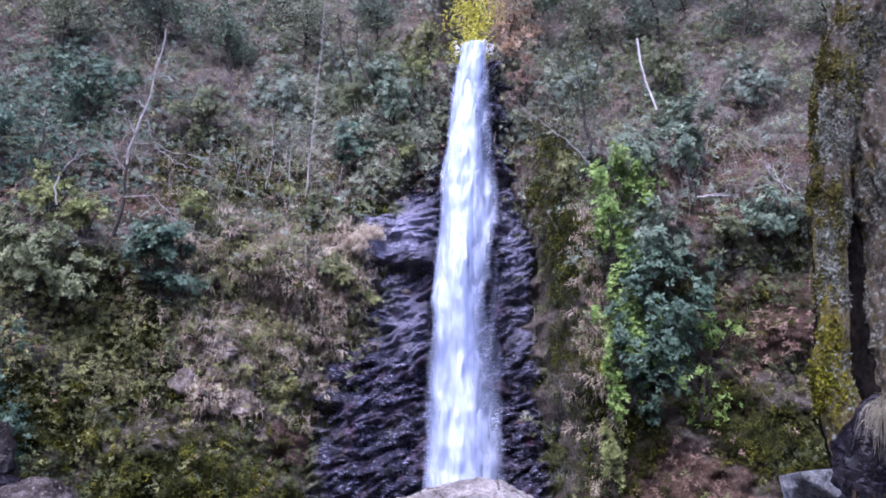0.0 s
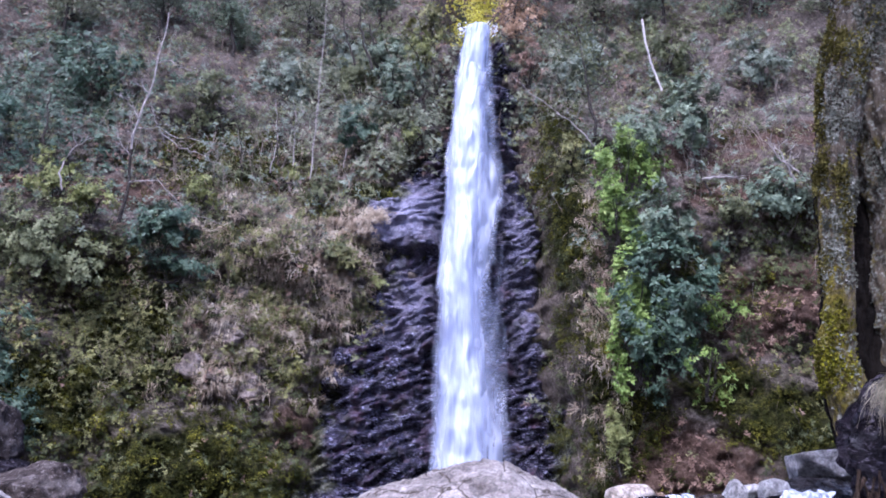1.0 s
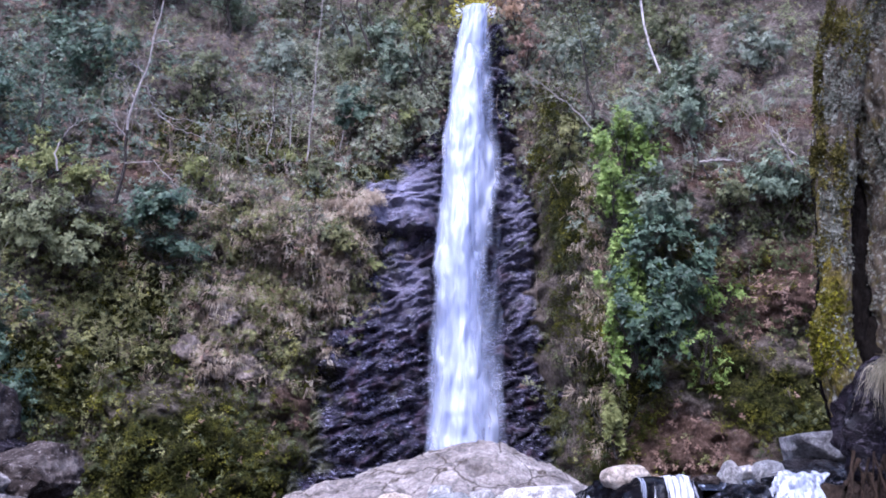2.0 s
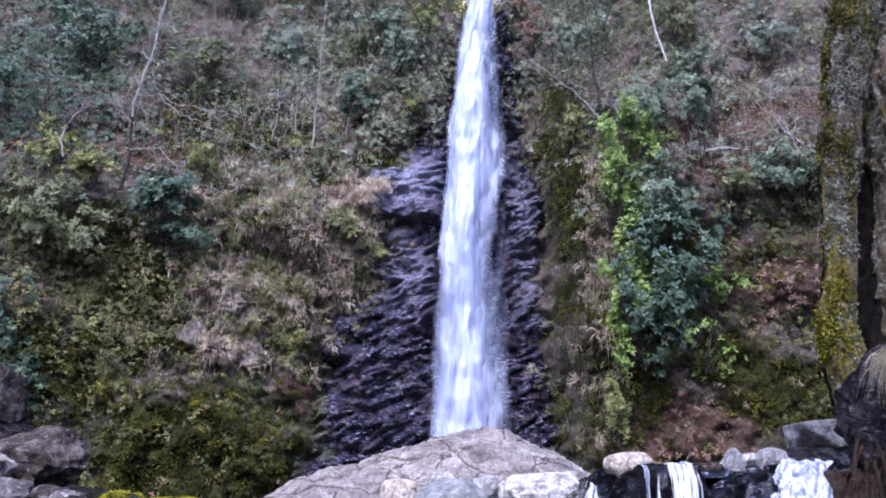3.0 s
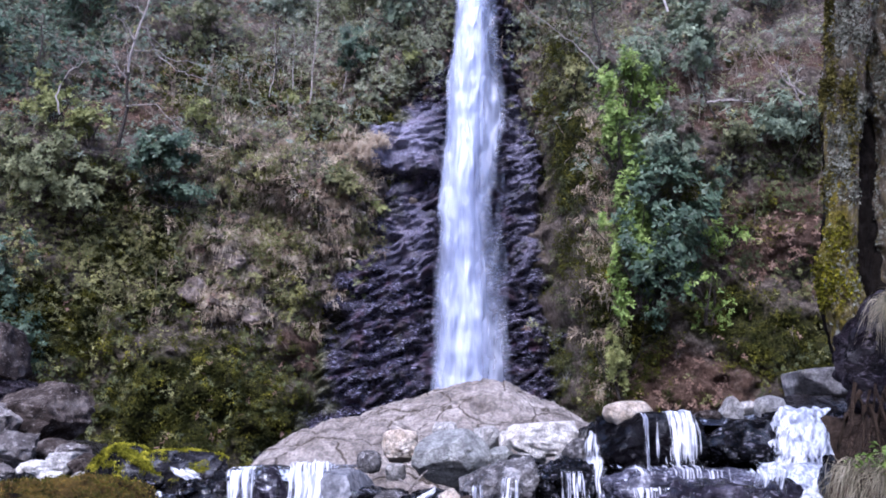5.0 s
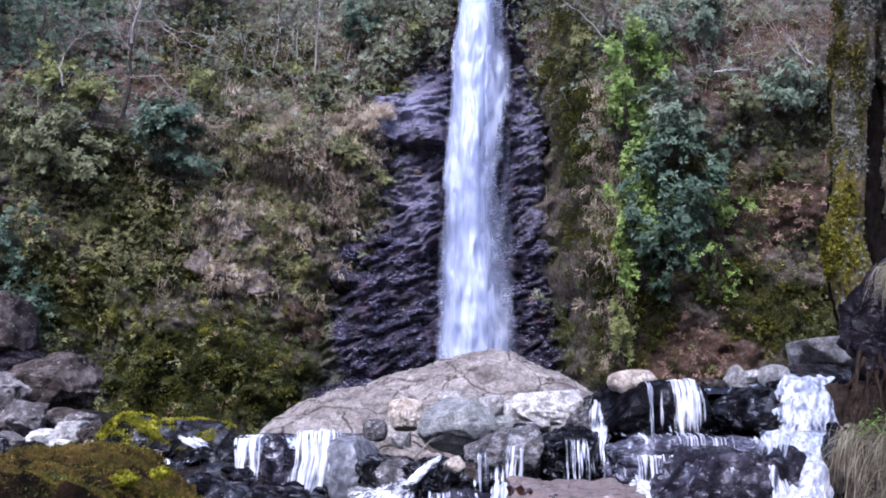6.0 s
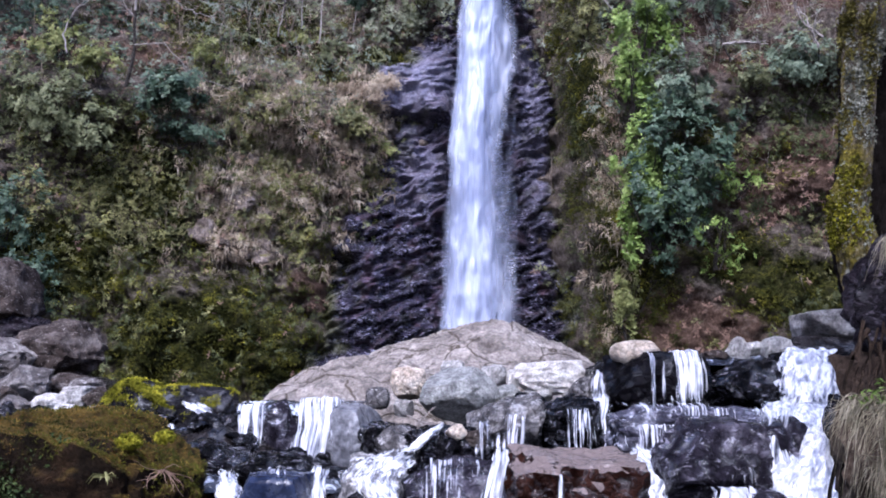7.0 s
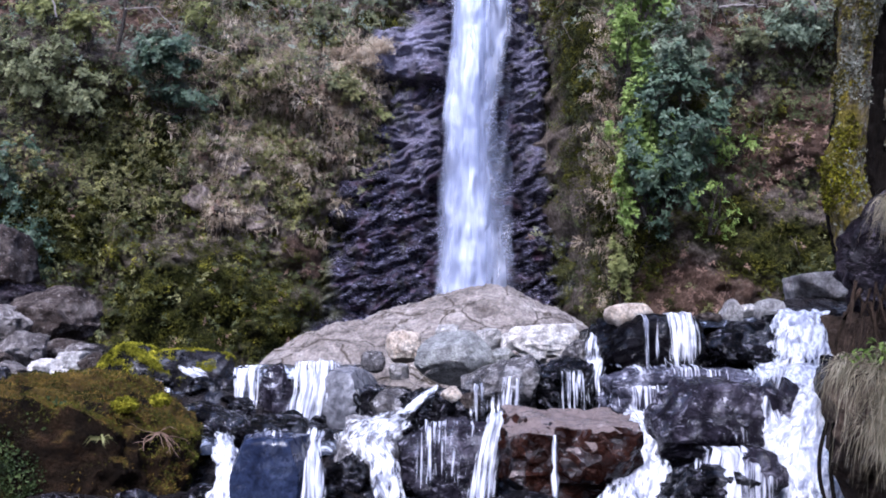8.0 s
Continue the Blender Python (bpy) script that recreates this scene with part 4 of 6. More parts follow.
boulder("boulder", "broad wet purple-grey rock with water running over", (0.0, 10.7, -0.06), (0.72, 0.55, 0.56), M_WETDARK, 19, cuts=14, lean=-12, box=0.5, planes=((-0.3, -0.2, 0.9, 0.6),))
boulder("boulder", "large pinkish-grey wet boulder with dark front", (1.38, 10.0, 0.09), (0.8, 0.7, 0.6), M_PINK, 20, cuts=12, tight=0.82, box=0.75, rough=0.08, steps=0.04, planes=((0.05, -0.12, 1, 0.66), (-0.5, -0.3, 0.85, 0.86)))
boulder("boulder", "large dark mottled wet boulder with rounded shoulder", (2.99, 10.2, 0.52), (0.66, 0.6, 0.52), M_WETDARK, 21, cuts=8, tight=0.84, box=0.55, rough=0.06, planes=((-0.75, -0.3, 0.6, 0.7),))
boulder("boulder", "black wet rock wall under the upper lip", (3.04, 13.0, 1.33), (0.78, 0.55, 0.52), M_INK, 22, cuts=6, tight=0.88, box=0.75, rough=0.05, planes=((-0.75, -0.35, 0.6, 0.66), (-0.3, -0.5, 0.8, 0.8)))
boulder("boulder", "black wet rock beside a thin fall", (4.25, 12.75, 1.31), (0.6, 0.5, 0.44), M_BLACK, 23, cuts=8, box=0.65, lean=-8, planes=((-0.5, -0.2, 0.85, 0.62),))
boulder("boulder", "blue-grey wet ledge under a film of water", (3.15, 11.75, 0.62), (1.14, 0.75, 0.48), M_LEDGE, 24, cuts=9, tight=0.86, box=0.75, steps=0.05, planes=((0, -0.1, 1, 0.72),))
boulder("boulder", "purple-grey wet rock under thin water", (2.55, 11.3, 0.5), (0.34, 0.4, 0.42), M_WETDARK, 50, cuts=14)
boulder("boulder", "dark wet rock at the foot of the chute", (2.75, 9.25, -0.12), (0.56, 0.45, 0.3), M_BLACK, 31, cuts=16, rough=0.1)
boulder("boulder", "dark wet rock beside the chute's foot", (3.25, 9.4, 0.02), (0.34, 0.4, 0.3), M_WETDARK, 53, cuts=16)
boulder("boulder", "black rock beside the foaming chute", (4.86, 10.6, 0.6), (0.32, 0.5, 0.7), M_BLACK, 67)
boulder("boulder", "dark rock behind the foaming side fall", (4.1, 11.0, 0.5), (0.5, 0.4, 0.5), M_WETDARK, 54, cuts=14)
boulder("stone", "dark rounded stone beside the chute", (5.68, 12.5, 1.6), (0.17, 0.2, 0.26), M_BLACK, 68, cuts=5, tight=0.9)

# upper lip
boulder("stone", "tan rounded stone on the upper lip", (2.79, 13.2, 1.82), (0.39, 0.3, 0.2), M_TAN, 25, cuts=5, tight=0.88, rough=0.03, lean=-12)
boulder("stone", "grey cone-shaped stone on the lip", (4.35, 13.2, 1.86), (0.2, 0.18, 0.23), M_PALEGREY, 26, cuts=4, tight=0.9, planes=((-0.8, 0, 0.6, 0.55), (0.8, 0, 0.5, 0.62)), rough=0.04)
boulder("stone", "small smooth grey stone on the lip", (4.95, 13.2, 1.88), (0.23, 0.22, 0.22), M_PALEGREY, 27, cuts=3, tight=0.94, rough=0.025)
boulder("stone", "dark wet stone under the smooth grey one", (5.02, 13.0, 1.72), (0.28, 0.22, 0.14), M_BLACK, 55)
boulder("stone", "little whitish stone on the lip", (4.72, 13.5, 1.92), (0.16, 0.14, 0.11), M_PALE, 28)
boulder("stone", "little white stone beside the chute", (5.33, 13.5, 1.92), (0.12, 0.12, 0.1), M_PALE, 29)
boulder("stone", "brown stone wedged on the lip", (3.95, 13.1, 1.78), (0.24, 0.2, 0.1), M_DULL, 56)
boulder("boulder", "angular pale-edged slab above the chute", (6.1, 13.8, 2.25), (0.57, 0.5, 0.34), M_SLABTOP, 30, cuts=4, tight=0.92, box=0.85, rough=0.035, lean=-8, planes=((-0.75, -0.45, -0.5, 0.6), (0, -0.1, 1, 0.85), (0, -0.7, -0.7, 0.72)))

# stony bank
boulder("boulder", "large dull purple-grey angular boulder on the bank", (-13.0, 28.0, 2.05), (1.55, 1.4, 1.15), M_DULL, 32, cuts=10, tight=0.74, lean=24, steps=0.05, planes=((0.62, -0.3, 0.72, 0.6), (-0.4, -0.3, 0.9, 0.72)))
boulder("boulder", "pale angular slab leaning on the dull boulder", (-13.9, 26.8, 1.82), (1.0, 0.8, 0.68), M_PALEDULL, 57, cuts=10, tight=0.76, steps=0.05, planes=((0.3, -0.4, 0.9, 0.62),))
boulder("boulder", "overhanging pale-edged boulder on the bank", (-15.3, 29.0, 3.9), (1.0, 1.2, 1.4), M_DULL, 33, cuts=8, tight=0.8, lean=18, planes=((0.8, -0.2, 0.55, 0.62), (0.6, -0.3, -0.7, 0.62)))
boulder("boulder", "dark rock under the overhanging boulder", (-14.9, 29.0, 2.5), (1.1, 1.0, 0.9), M_DARKROCK, 58, cuts=14)
boulder("boulder", "purple-grey broken rock on the bank", (-8.5, 17.0, 1.15), (0.5, 0.5, 0.42), M_PALEDULL, 35, cuts=16, tight=0.7, steps=0.05)
boulder("stone", "grey flat stone on the bank", (-8.05, 18.0, 1.12), (0.62, 0.5, 0.3), M_DULL, 36, cuts=14, tight=0.7, steps=0.05)
boulder("stone", "whitish flat stone on the bank", (-7.47, 16.0, 0.85), (0.31, 0.3, 0.2), M_PALE, 34, cuts=12)
boulder("stone", "whitish stone beside a flat one", (-7.2, 16.6, 0.97), (0.34, 0.3, 0.21), M_PALEGREY, 37, cuts=14, tight=0.7)
boulder("stone", "broken grey stone on the bank", (-6.75, 16.5, 0.92), (0.34, 0.3, 0.24), M_DULL, 71, cuts=14, tight=0.7)
boulder("stone", "grey stone half buried in the bank", (-7.9, 15.5, 0.82), (0.34, 0.3, 0.2), M_PALEDULL, 72, cuts=14)
boulder("stone", "angular grey stone on the bank", (-8.3, 15.9, 0.95), (0.3, 0.3, 0.22), M_DULL, 73, cuts=14, tight=0.7)
boulder("stone", "small broken stone under the angular boulder", (-7.35, 17.3, 1.1), (0.4, 0.35, 0.24), M_PALEDULL, 74, cuts=14, tight=0.7)
boulder("stone", "small grey stone at the water's edge", (-6.35, 15.3, 0.72), (0.22, 0.2, 0.15), M_PALEGREY, 75)
boulder("stone", "small pale stone at the water's edge", (-6.9, 15.4, 0.74), (0.24, 0.2, 0.14), M_PALE, 76)


def mossy_boulder(label, place, half, mat, seed, tufts, moss_mat, length, bare=0.3, shape=None, second=None):
    """A boulder with a shaggy moss cover on its upper side."""
    ob = empty("mossy_boulder", place)
    me = stone_mesh("rock", half, mat, seed, level=6, **(shape or {}))
    part("rock", me, ob)
    r = np.random.default_rng(seed)
    v = np.array([q.co[:] for q in me.vertices])
    n = np.array([q.normal[:] for q in me.vertices])
    for k, (m_, count, len_, low, lab) in enumerate([(moss_mat, tufts, length, bare, "shaggy yellow-green moss")] + ([second] if second else [])):
        w = np.clip(n[:, 2] - low + 0.85 * fbm(v[:, 0] * 2.6, v[:, 1] * 2.6, v[:, 2] * 2.6, 3, seed + k), 0, 1)
        pick = r.choice(len(v), count, p=w / w.sum())
        at = v[pick] + r.normal(0, 0.012, (count, 3))
        bv, bf = blades(at, n[pick] * 0.6 + np.array([0, 0, 0.05]), len_, len_ * 0.14, r, 1.2)
        part("moss", mesh_of("moss", bv, bf, m_), ob, lab)
    return tagged(ob, label, "rock", "stones of the stream")


mossy_boulder("dome-shaped boulder covered in yellow-green moss", (-5.44, 15.3, 0.7), (0.85, 0.66, 0.62), M_MOSSCAP, 15, 17000, M_GOLDMOSS, 0.075, 0.28, dict(cuts=4, tight=0.9, rough=0.06, planes=((0.55, -0.2, 0.8, 0.66), (-0.8, 0, 0.5, 0.75))))
mossy_boulder("grey rock with a moss cap and running water", (-4.56, 15.4, 0.72), (0.76, 0.6, 0.52), M_MOSSCAP, 16, 5200, M_GOLDMOSS, 0.055, 0.72, dict(cuts=6, tight=0.84, rough=0.05, box=0.5, lean=5, planes=((0.1, -0.6, 0.8, 0.72),)))
mossy_boulder("large brown boulder with olive moss and ferns", (-4.42, 10.5, -0.12), (1.42, 1.1, 1.16), M_MOSSROCK, 44, 8000, M_RUSTMOSS, 0.04, 0.1, dict(cuts=4, tight=0.9, box=0.75, rough=0.08, lean=7, planes=((0.9, -0.35, 0.3, 0.78), (0.5, -0.1, 0.86, 0.7), (0.1, -0.3, 0.95, 0.76))), (M_MOSS, 16000, 0.045, -0.15, "olive-green moss"))

# ---------------------------------------------------------------- the near tree
def near_tree():
    """Mossy, fluted trunk that rises beside the stream on its rock."""
    top = empty("tree", (4.3, 8.9, 2.3))
    z = np.linspace(2.35, 11, 300)
    a = np.linspace(-np.pi, np.pi, 120, endpoint=False)
    Z, A = np.meshgrid(z, a, indexing="ij")
    base = np.array([4.3, 8.9, 2.3])
    n, k = len(z), len(a)
    i = np.arange(n - 1)[:, None] * k
    j = np.arange(k)[None, :]
    f = np.stack([i + j, i + (j + 1) % k, i + k + (j + 1) % k, i + k + j], -1).reshape(-1, 4)

    def stem(name, left, rad, depth, mat, seed, moss):
        """One stem from its left flank and radius by height, with fluted, plated bark."""
        ridges = np.abs(fbm(np.cos(A) * 3.2 + seed, np.sin(A) * 3.2, Z * 1.6, 3, 41 + seed))
        rr = rad * (1 + 0.05 * np.cos(3 * A + 0.3 * Z + seed) + 0.1 * fbm(np.cos(A) * 1.6 + seed, np.sin(A) * 1.6, Z * 1.3, 3, 21 + seed) - 0.12 * ridges + 0.06 * fbm(np.cos(A) * 9, np.sin(A) * 9, Z * 8, 3, 27 + seed))
        v = np.stack([left + rad + rr * np.cos(A), depth + rr * np.sin(A), Z], -1).reshape(-1, 3) - base
        me = mesh_of(name, v, f, mat, 50)
        mask(me, "moss", np.clip(moss, 0, 1).ravel())
        part(name, me, top)
        return me

    left = np.interp(Z, [2.3, 2.9, 3.28, 3.9, 4.84, 5.6, 6.57, 7.35, 8.0, 11], [4.14, 4.06, 4.04, 4.2, 4.26, 4.32, 4.5, 4.74, 4.94, 5.7])
    side = -np.cos(A)
    low = ss(4.3, 3.6, Z) * ss(2.7, 3.1, Z)
    me2 = stem("second_stem", np.interp(Z, [2.3, 3.6, 4.2, 4.9, 5.4, 6.2, 7, 8, 11], [4.95, 4.86, 4.86, 5.0, 4.92, 4.8, 4.9, 5.12, 5.8]), np.interp(Z, [2.3, 5, 6, 8, 11], [0.42, 0.42, 0.45, 0.45, 0.4]), 9.25 + 0.25 * ss(5.0, 4.2, Z), M_TRUNK, 9, 0.1 + 0.1 * side)
    # Added backing stem, near-black to fill the gap with painted shade.
    stem("shade_backing", left + 0.3, 0.4 + 0 * Z, 9.75, M_GAPSHADE_ROOT, 14, 0 * Z)
    me = stem("trunk", left, np.interp(Z, [2.3, 2.9, 3.3, 4.0, 4.8, 5.3, 6.2, 7, 8, 11], [0.3, 0.24, 0.2, 0.165, 0.19, 0.22, 0.25, 0.3, 0.34, 0.3]), 9.1, M_TRUNK, 0, 0.1 + 0.16 * side + 0.3 * low + 0.1 * ss(5.6, 4.4, Z) - 0.12 * ss(5.5, 7, Z))
    r = np.random.default_rng(31)
    w = np.array([q.co[:] for q in me.vertices])
    nm = np.array([q.normal[:] for q in me.vertices])
    for n_, lo, hi, count, size, mt, lab in (("moss_patch", 0.6, 1.5, 2000, 0.036, M_GOLDMOSS, "yellow-green moss"), ("moss_fringe", 1.0, 5.2, 6500, 0.04, M_MOSSY, "thin olive moss and lichen")):
        p = np.clip(1 - np.abs((w[:, 2] - (lo + hi) / 2) / (hi - lo) * 1.6) ** 3, 0, 1) * np.clip(0.4 - nm[:, 0], 0, 1) * np.clip(0.1 + fbm(w[:, 0] * 5, w[:, 1] * 5, w[:, 2] * 3, 3, 35), 0, 1)
        pk = r.choice(len(w), count, p=p / p.sum())
        v2, f2 = leaves(w[pk] + nm[pk] * 0.02 + r.normal(0, 0.015, (count, 3)), nm[pk], size, r, 0.7)
        part(n_, mesh_of(n_, v2, f2, mt), top, lab)
    for n_, src, count in (("lichen", me, 5200), ("lichen", me2, 5200)):
        q = np.array([p.co[:] for p in src.vertices])
        qn = np.array([p.normal[:] for p in src.vertices])
        p = np.clip(0.15 - qn[:, 1], 0, 1) * np.clip(0.15 + fbm(q[:, 0] * 4, q[:, 1] * 4, q[:, 2] * 2.2, 3, 37), 0, 1) * (q[:, 2] < 6.2) * (0.35 + ss(0.8, 2.6, q[:, 2]))
        pk = r.choice(len(q), count, p=p / p.sum())
        v2, f2 = leaves(q[pk] + qn[pk] * 0.012 + r.normal(0, 0.008, (count, 3)), qn[pk], 0.034, r, 0.8, 0.6)
        part(n_, mesh_of(n_, v2, f2, M_LICHEN), top, "grey-green crusty lichen")
    # Unseen leafy crown above the view, added to shade the stones below.
    for i in range(16):
        a, h = i * 2.4, 5.8 + 0.2 * i
        s0 = np.array([0.9 + 0.02 * i, 0.2, h + 1.5])
        paths = spray(s0, (np.cos(a), np.sin(a) - 0.5, 0.55), r.uniform(6, 9), 0.12, r, 2, 3, 0.02)
        paths = [q for q in paths if (q[0][:, 2] + 2.3 > 2.6 + 0.74 * (q[0][:, 1] + 8.9)).all()]
        if not paths:
            continue
        v2, f2 = tubes(paths, 5)
        limb = part("limb", mesh_of("limb", v2, f2, M_TRUNK), top)
        tips = np.concatenate([q[0][2:] for q in paths])
        tips = tips[tips[:, 2] > np.maximum(5.5, 0.75 * (tips[:, 1] + 8.9)) + 2.2]
        if len(tips):
            at = tips[r.integers(0, len(tips), 320)] + r.normal(0, 0.4, (320, 3))
            v2, f2 = leaves(at, np.tile([0, 0, 1.0], (320, 1)), 0.2, r)
            part("foliage", mesh_of("foliage", v2, f2, M_EVER), limb)
    tagged(top, "thick mossy lichened tree trunk on a stream-side rock", "tree")


boulder("boulder", "dark purple-grey rock under the mossy tree", (4.8, 8.6, 2.2), (0.88, 0.8, 0.78), M_DARKROCK, 51, lean=14, rough=0.1, cuts=14, box=0.4)
tagged(boulder("earth_bank", "brown earth bank overgrown with dry grass", (4.95, 8.4, 0.5), (1.25, 1.1, 1.45), M_BANK, 52, group="", rough=0.14, cuts=14), "brown earth bank overgrown with dry grass", "bank", kind="structure")

# ---------------------------------------------------------------- plants on the hillside
def on_hill(x, z):
    """Place and outward way on the hillside."""
    y = np.where(rock_zone(x, z) > 0.0, rock_face_y(x, z) - 0.05, hill_y(x, z))
    e = 0.25
    n = np.stack([(hill_y(x + e, z) - hill_y(x - e, z)) / (2 * e), -np.ones_like(y), (hill_y(x, z + e) - hill_y(x, z - e)) / (2 * e)], -1)
    return np.stack([x, y, z], -1), unit(n)


def spread_on_hill(n, r, weight, xr=(-42, 40), zr=(-1.5, 58)):
    """About n places drawn where weight(x, z) is high."""
    x, z = r.uniform(*xr, n * 9), r.uniform(*zr, n * 9)
    keep = (r.uniform(0, 1, n * 9) < weight(x, z)) & (r.exponential(0.55, n * 9) > rock_zone(x, z))
    x, z = x[keep][:n], z[keep][:n]
    return on_hill(x, z)


def sprigs(name, label, n, per, size, radius, weight, mat, seed, out=0.25, aspect=0.55, up=0.5, zr=(-1.5, 58), xr=(-42, 40)):
    """Low leafy growth: sprigs of a few leaves all over a stretch of the slope."""
    r = np.random.default_rng(seed)
    p, nm = spread_on_hill(n, r, weight, xr=xr, zr=zr)
    k = len(p)
    rad = radius * r.uniform(0.5, 1.5, k)
    at = np.repeat(p + nm * (out * rad / radius)[:, None], per, 0) + r.normal(0, 1, (k * per, 3)) * np.repeat(rad, per)[:, None] * 0.55
    face = np.repeat(nm, per, 0) + np.array([0, -0.2, up])
    if size > 0.15:
        v, f = rosettes(at[::6], face[::6], size * 1.1, r, 6, aspect * 0.8)
    else:
        v, f = leaves(at, face, size, r, aspect, 0.5)
    tagged(new(name, mesh_of(name, v, f, mat)), label, "undergrowth", kind="stuff")


def w_upper(x, z):
    return np.clip(0.42 + 1.5 * fbm(x * 0.2, z * 0.25, 0, 3, 101), 0.04, 1) * (1 - 0.95 * ss(0.1, 0.4, moss_zone(x, z)) * ss(13, 9, z)) * np.clip(0.25 + ss(15, 22, z) + 0.35 * ss(-16, -24, x), 0, 1) * (1 - 0.93 * soil_zone(x, z)) * (1 - 0.85 * straw_zone(x, z))


def w_olive(x, z):
    return np.clip(0.35 + 0.6 * fbm(x * 0.2, z * 0.2, 4, 3, 111), 0, 1) * (1 - 0.8 * straw_zone(x, z)) * (1 - 0.7 * soil_zone(x, z)) * (1 - 0.85 * moss_zone(x, z) * ss(14, 9, z))


def w_rust(x, z):
    return np.clip(0.2 - 1.1 * fbm(x * 0.2, z * 0.25, 0, 3, 101) + 0.3 * fbm(x * 0.22, z * 0.22, 8, 3, 121) + 0.3 * soil_zone(x, z) * ss(7, 10, z) + 0.4 * straw_zone(x, z) + blob(x, z, (7, 38, 3, 4), (-9, 27, 5, 3.5), (-3, 33, 2.5, 5)), 0, 1) * (1 - 0.8 * ss(0.15, 0.5, moss_zone(x, z)) * ss(13, 10, z)) * (1 - 0.9 * ss(6.2, 6.8, x) * ss(9.6, 9.0, x))


def w_low(x, z):
    return np.clip(moss_zone(x, z) * 1.1 + 0.5 * blob(x, z, (-11, 12, 5, 6)) + 0.35 * fbm(x * 0.3, z * 0.3, 2, 3, 131), 0, 1) * (0.06 + ss(0.35, 0.8, cushion(x, z)))


def w_fern(x, z):
    return (0.2 + ss(0.2, 0.6, cushion(x, z))) * np.clip(0.3 + 0.7 * fbm(x * 0.25, z * 0.25, 6, 3, 141), 0, 1) * (1 - ss(17, 24, z)) * (1 - 0.6 * straw_zone(x, z)) * (1 - 0.6 * moss_zone(x, z))


sprigs("evergreen_undergrowth", "low dark evergreen shrubs covering the slope", 2400, 30, 0.28, 0.62, w_upper, M_EVER, 201, 0.35)
sprigs("grey_green_undergrowth", "grey-green leafy shrubs over the slope", 1700, 28, 0.27, 0.68, lambda x, z: w_upper(x + 9, z) * ss(13, 24, z), M_BLUE, 202, 0.45)
sprigs("olive_undergrowth", "olive and yellowish low growth", 2600, 26, 0.18, 0.5, w_olive, M_OLIVE, 203, 0.25)
sprigs("withered_undergrowth", "withered reddish-brown leaves and stalks", 2600, 16, 0.22, 0.5, w_rust, M_RUST, 204, 0.25)
sprigs("moss_cushions", "olive-green moss cushions on the lower slope", 3800, 40, 0.13, 0.34, w_low, M_MOSS, 205, 0.1, 0.7, 0.9, zr=(-1.5, 30))
sprigs("fern_growth", "small ferns and ivy on the lower slope", 2900, 24, 0.2, 0.45, w_fern, M_FERN, 206, 0.15, 0.5, 0.2, zr=(-1.5, 26))
sprigs("ledge_plants", "green ferns and ivy mixed into the dry grass", 900, 26, 0.17, 0.4, lambda x, z: blob(x, z, (-6, 18.6, 3, 1.2), (-10, 15, 5, 5)) * ss(0.0, 0.3, fbm(x * 0.6, z * 0.6, 3, 3, 171)), M_OLIVE, 209, 0.35, 0.5, 0.2, zr=(5, 23), xr=(-17, -3))

sprigs("pale_slope_growth", "pale green low growth on the slope beside the fall", 1300, 30, 0.25, 0.55, lambda x, z: blob(x, z, (-3.5, 32, 3.8, 6), (-8, 36, 5, 6)) * (0.3 + ss(-0.1, 0.3, fbm(x * 0.5, z * 0.5, 3, 3, 175))) + 0.6 * blob(x, z, (9, 36, 3.5, 5)), M_SLOPE, 210, 0.4, zr=(24, 42), xr=(-13, 13))
# Dark evergreens, added also to put corner vignetting into the slope's colour.
sprigs("corner_shade_growth", "dense evergreen growth added to darken the upper corner", 900, 30, 0.28, 0.7, lambda x, z: blob(x, z, (-31, 31, 6.5, 9)), M_DARK, 211, 0.45, zr=(18, 48), xr=(-42, -20))
sprigs("olive_slope_growth", "olive and mossy low growth under the shrubs", 650, 26, 0.17, 0.45, lambda x, z: blob(x, z, (-22, 12.5, 4.5, 3.5)), M_OLIVE, 212, 0.45, zr=(5, 20), xr=(-32, -13))
sprigs("side_wall_growth", "small plants and moss on the dark side wall", 300, 22, 0.15, 0.4, lambda x, z: np.clip(0.5 + 0.5 * fbm(x, z * 0.4, 3, 3, 161), 0, 1), M_FERN, 207, 0.15, 0.55, 0.3, zr=(0, 32), xr=(6.5, 9.8))
sprigs("side_wall_moss", "olive moss on the dark side wall", 1000, 24, 0.12, 0.35, lambda x, z: np.clip(0.3 + 0.8 * fbm(x, z * 0.4, 5, 3, 162), 0, 1), M_MOSS, 208, 0.1, 0.7, 0.3, zr=(0, 32), xr=(6.5, 9.8))


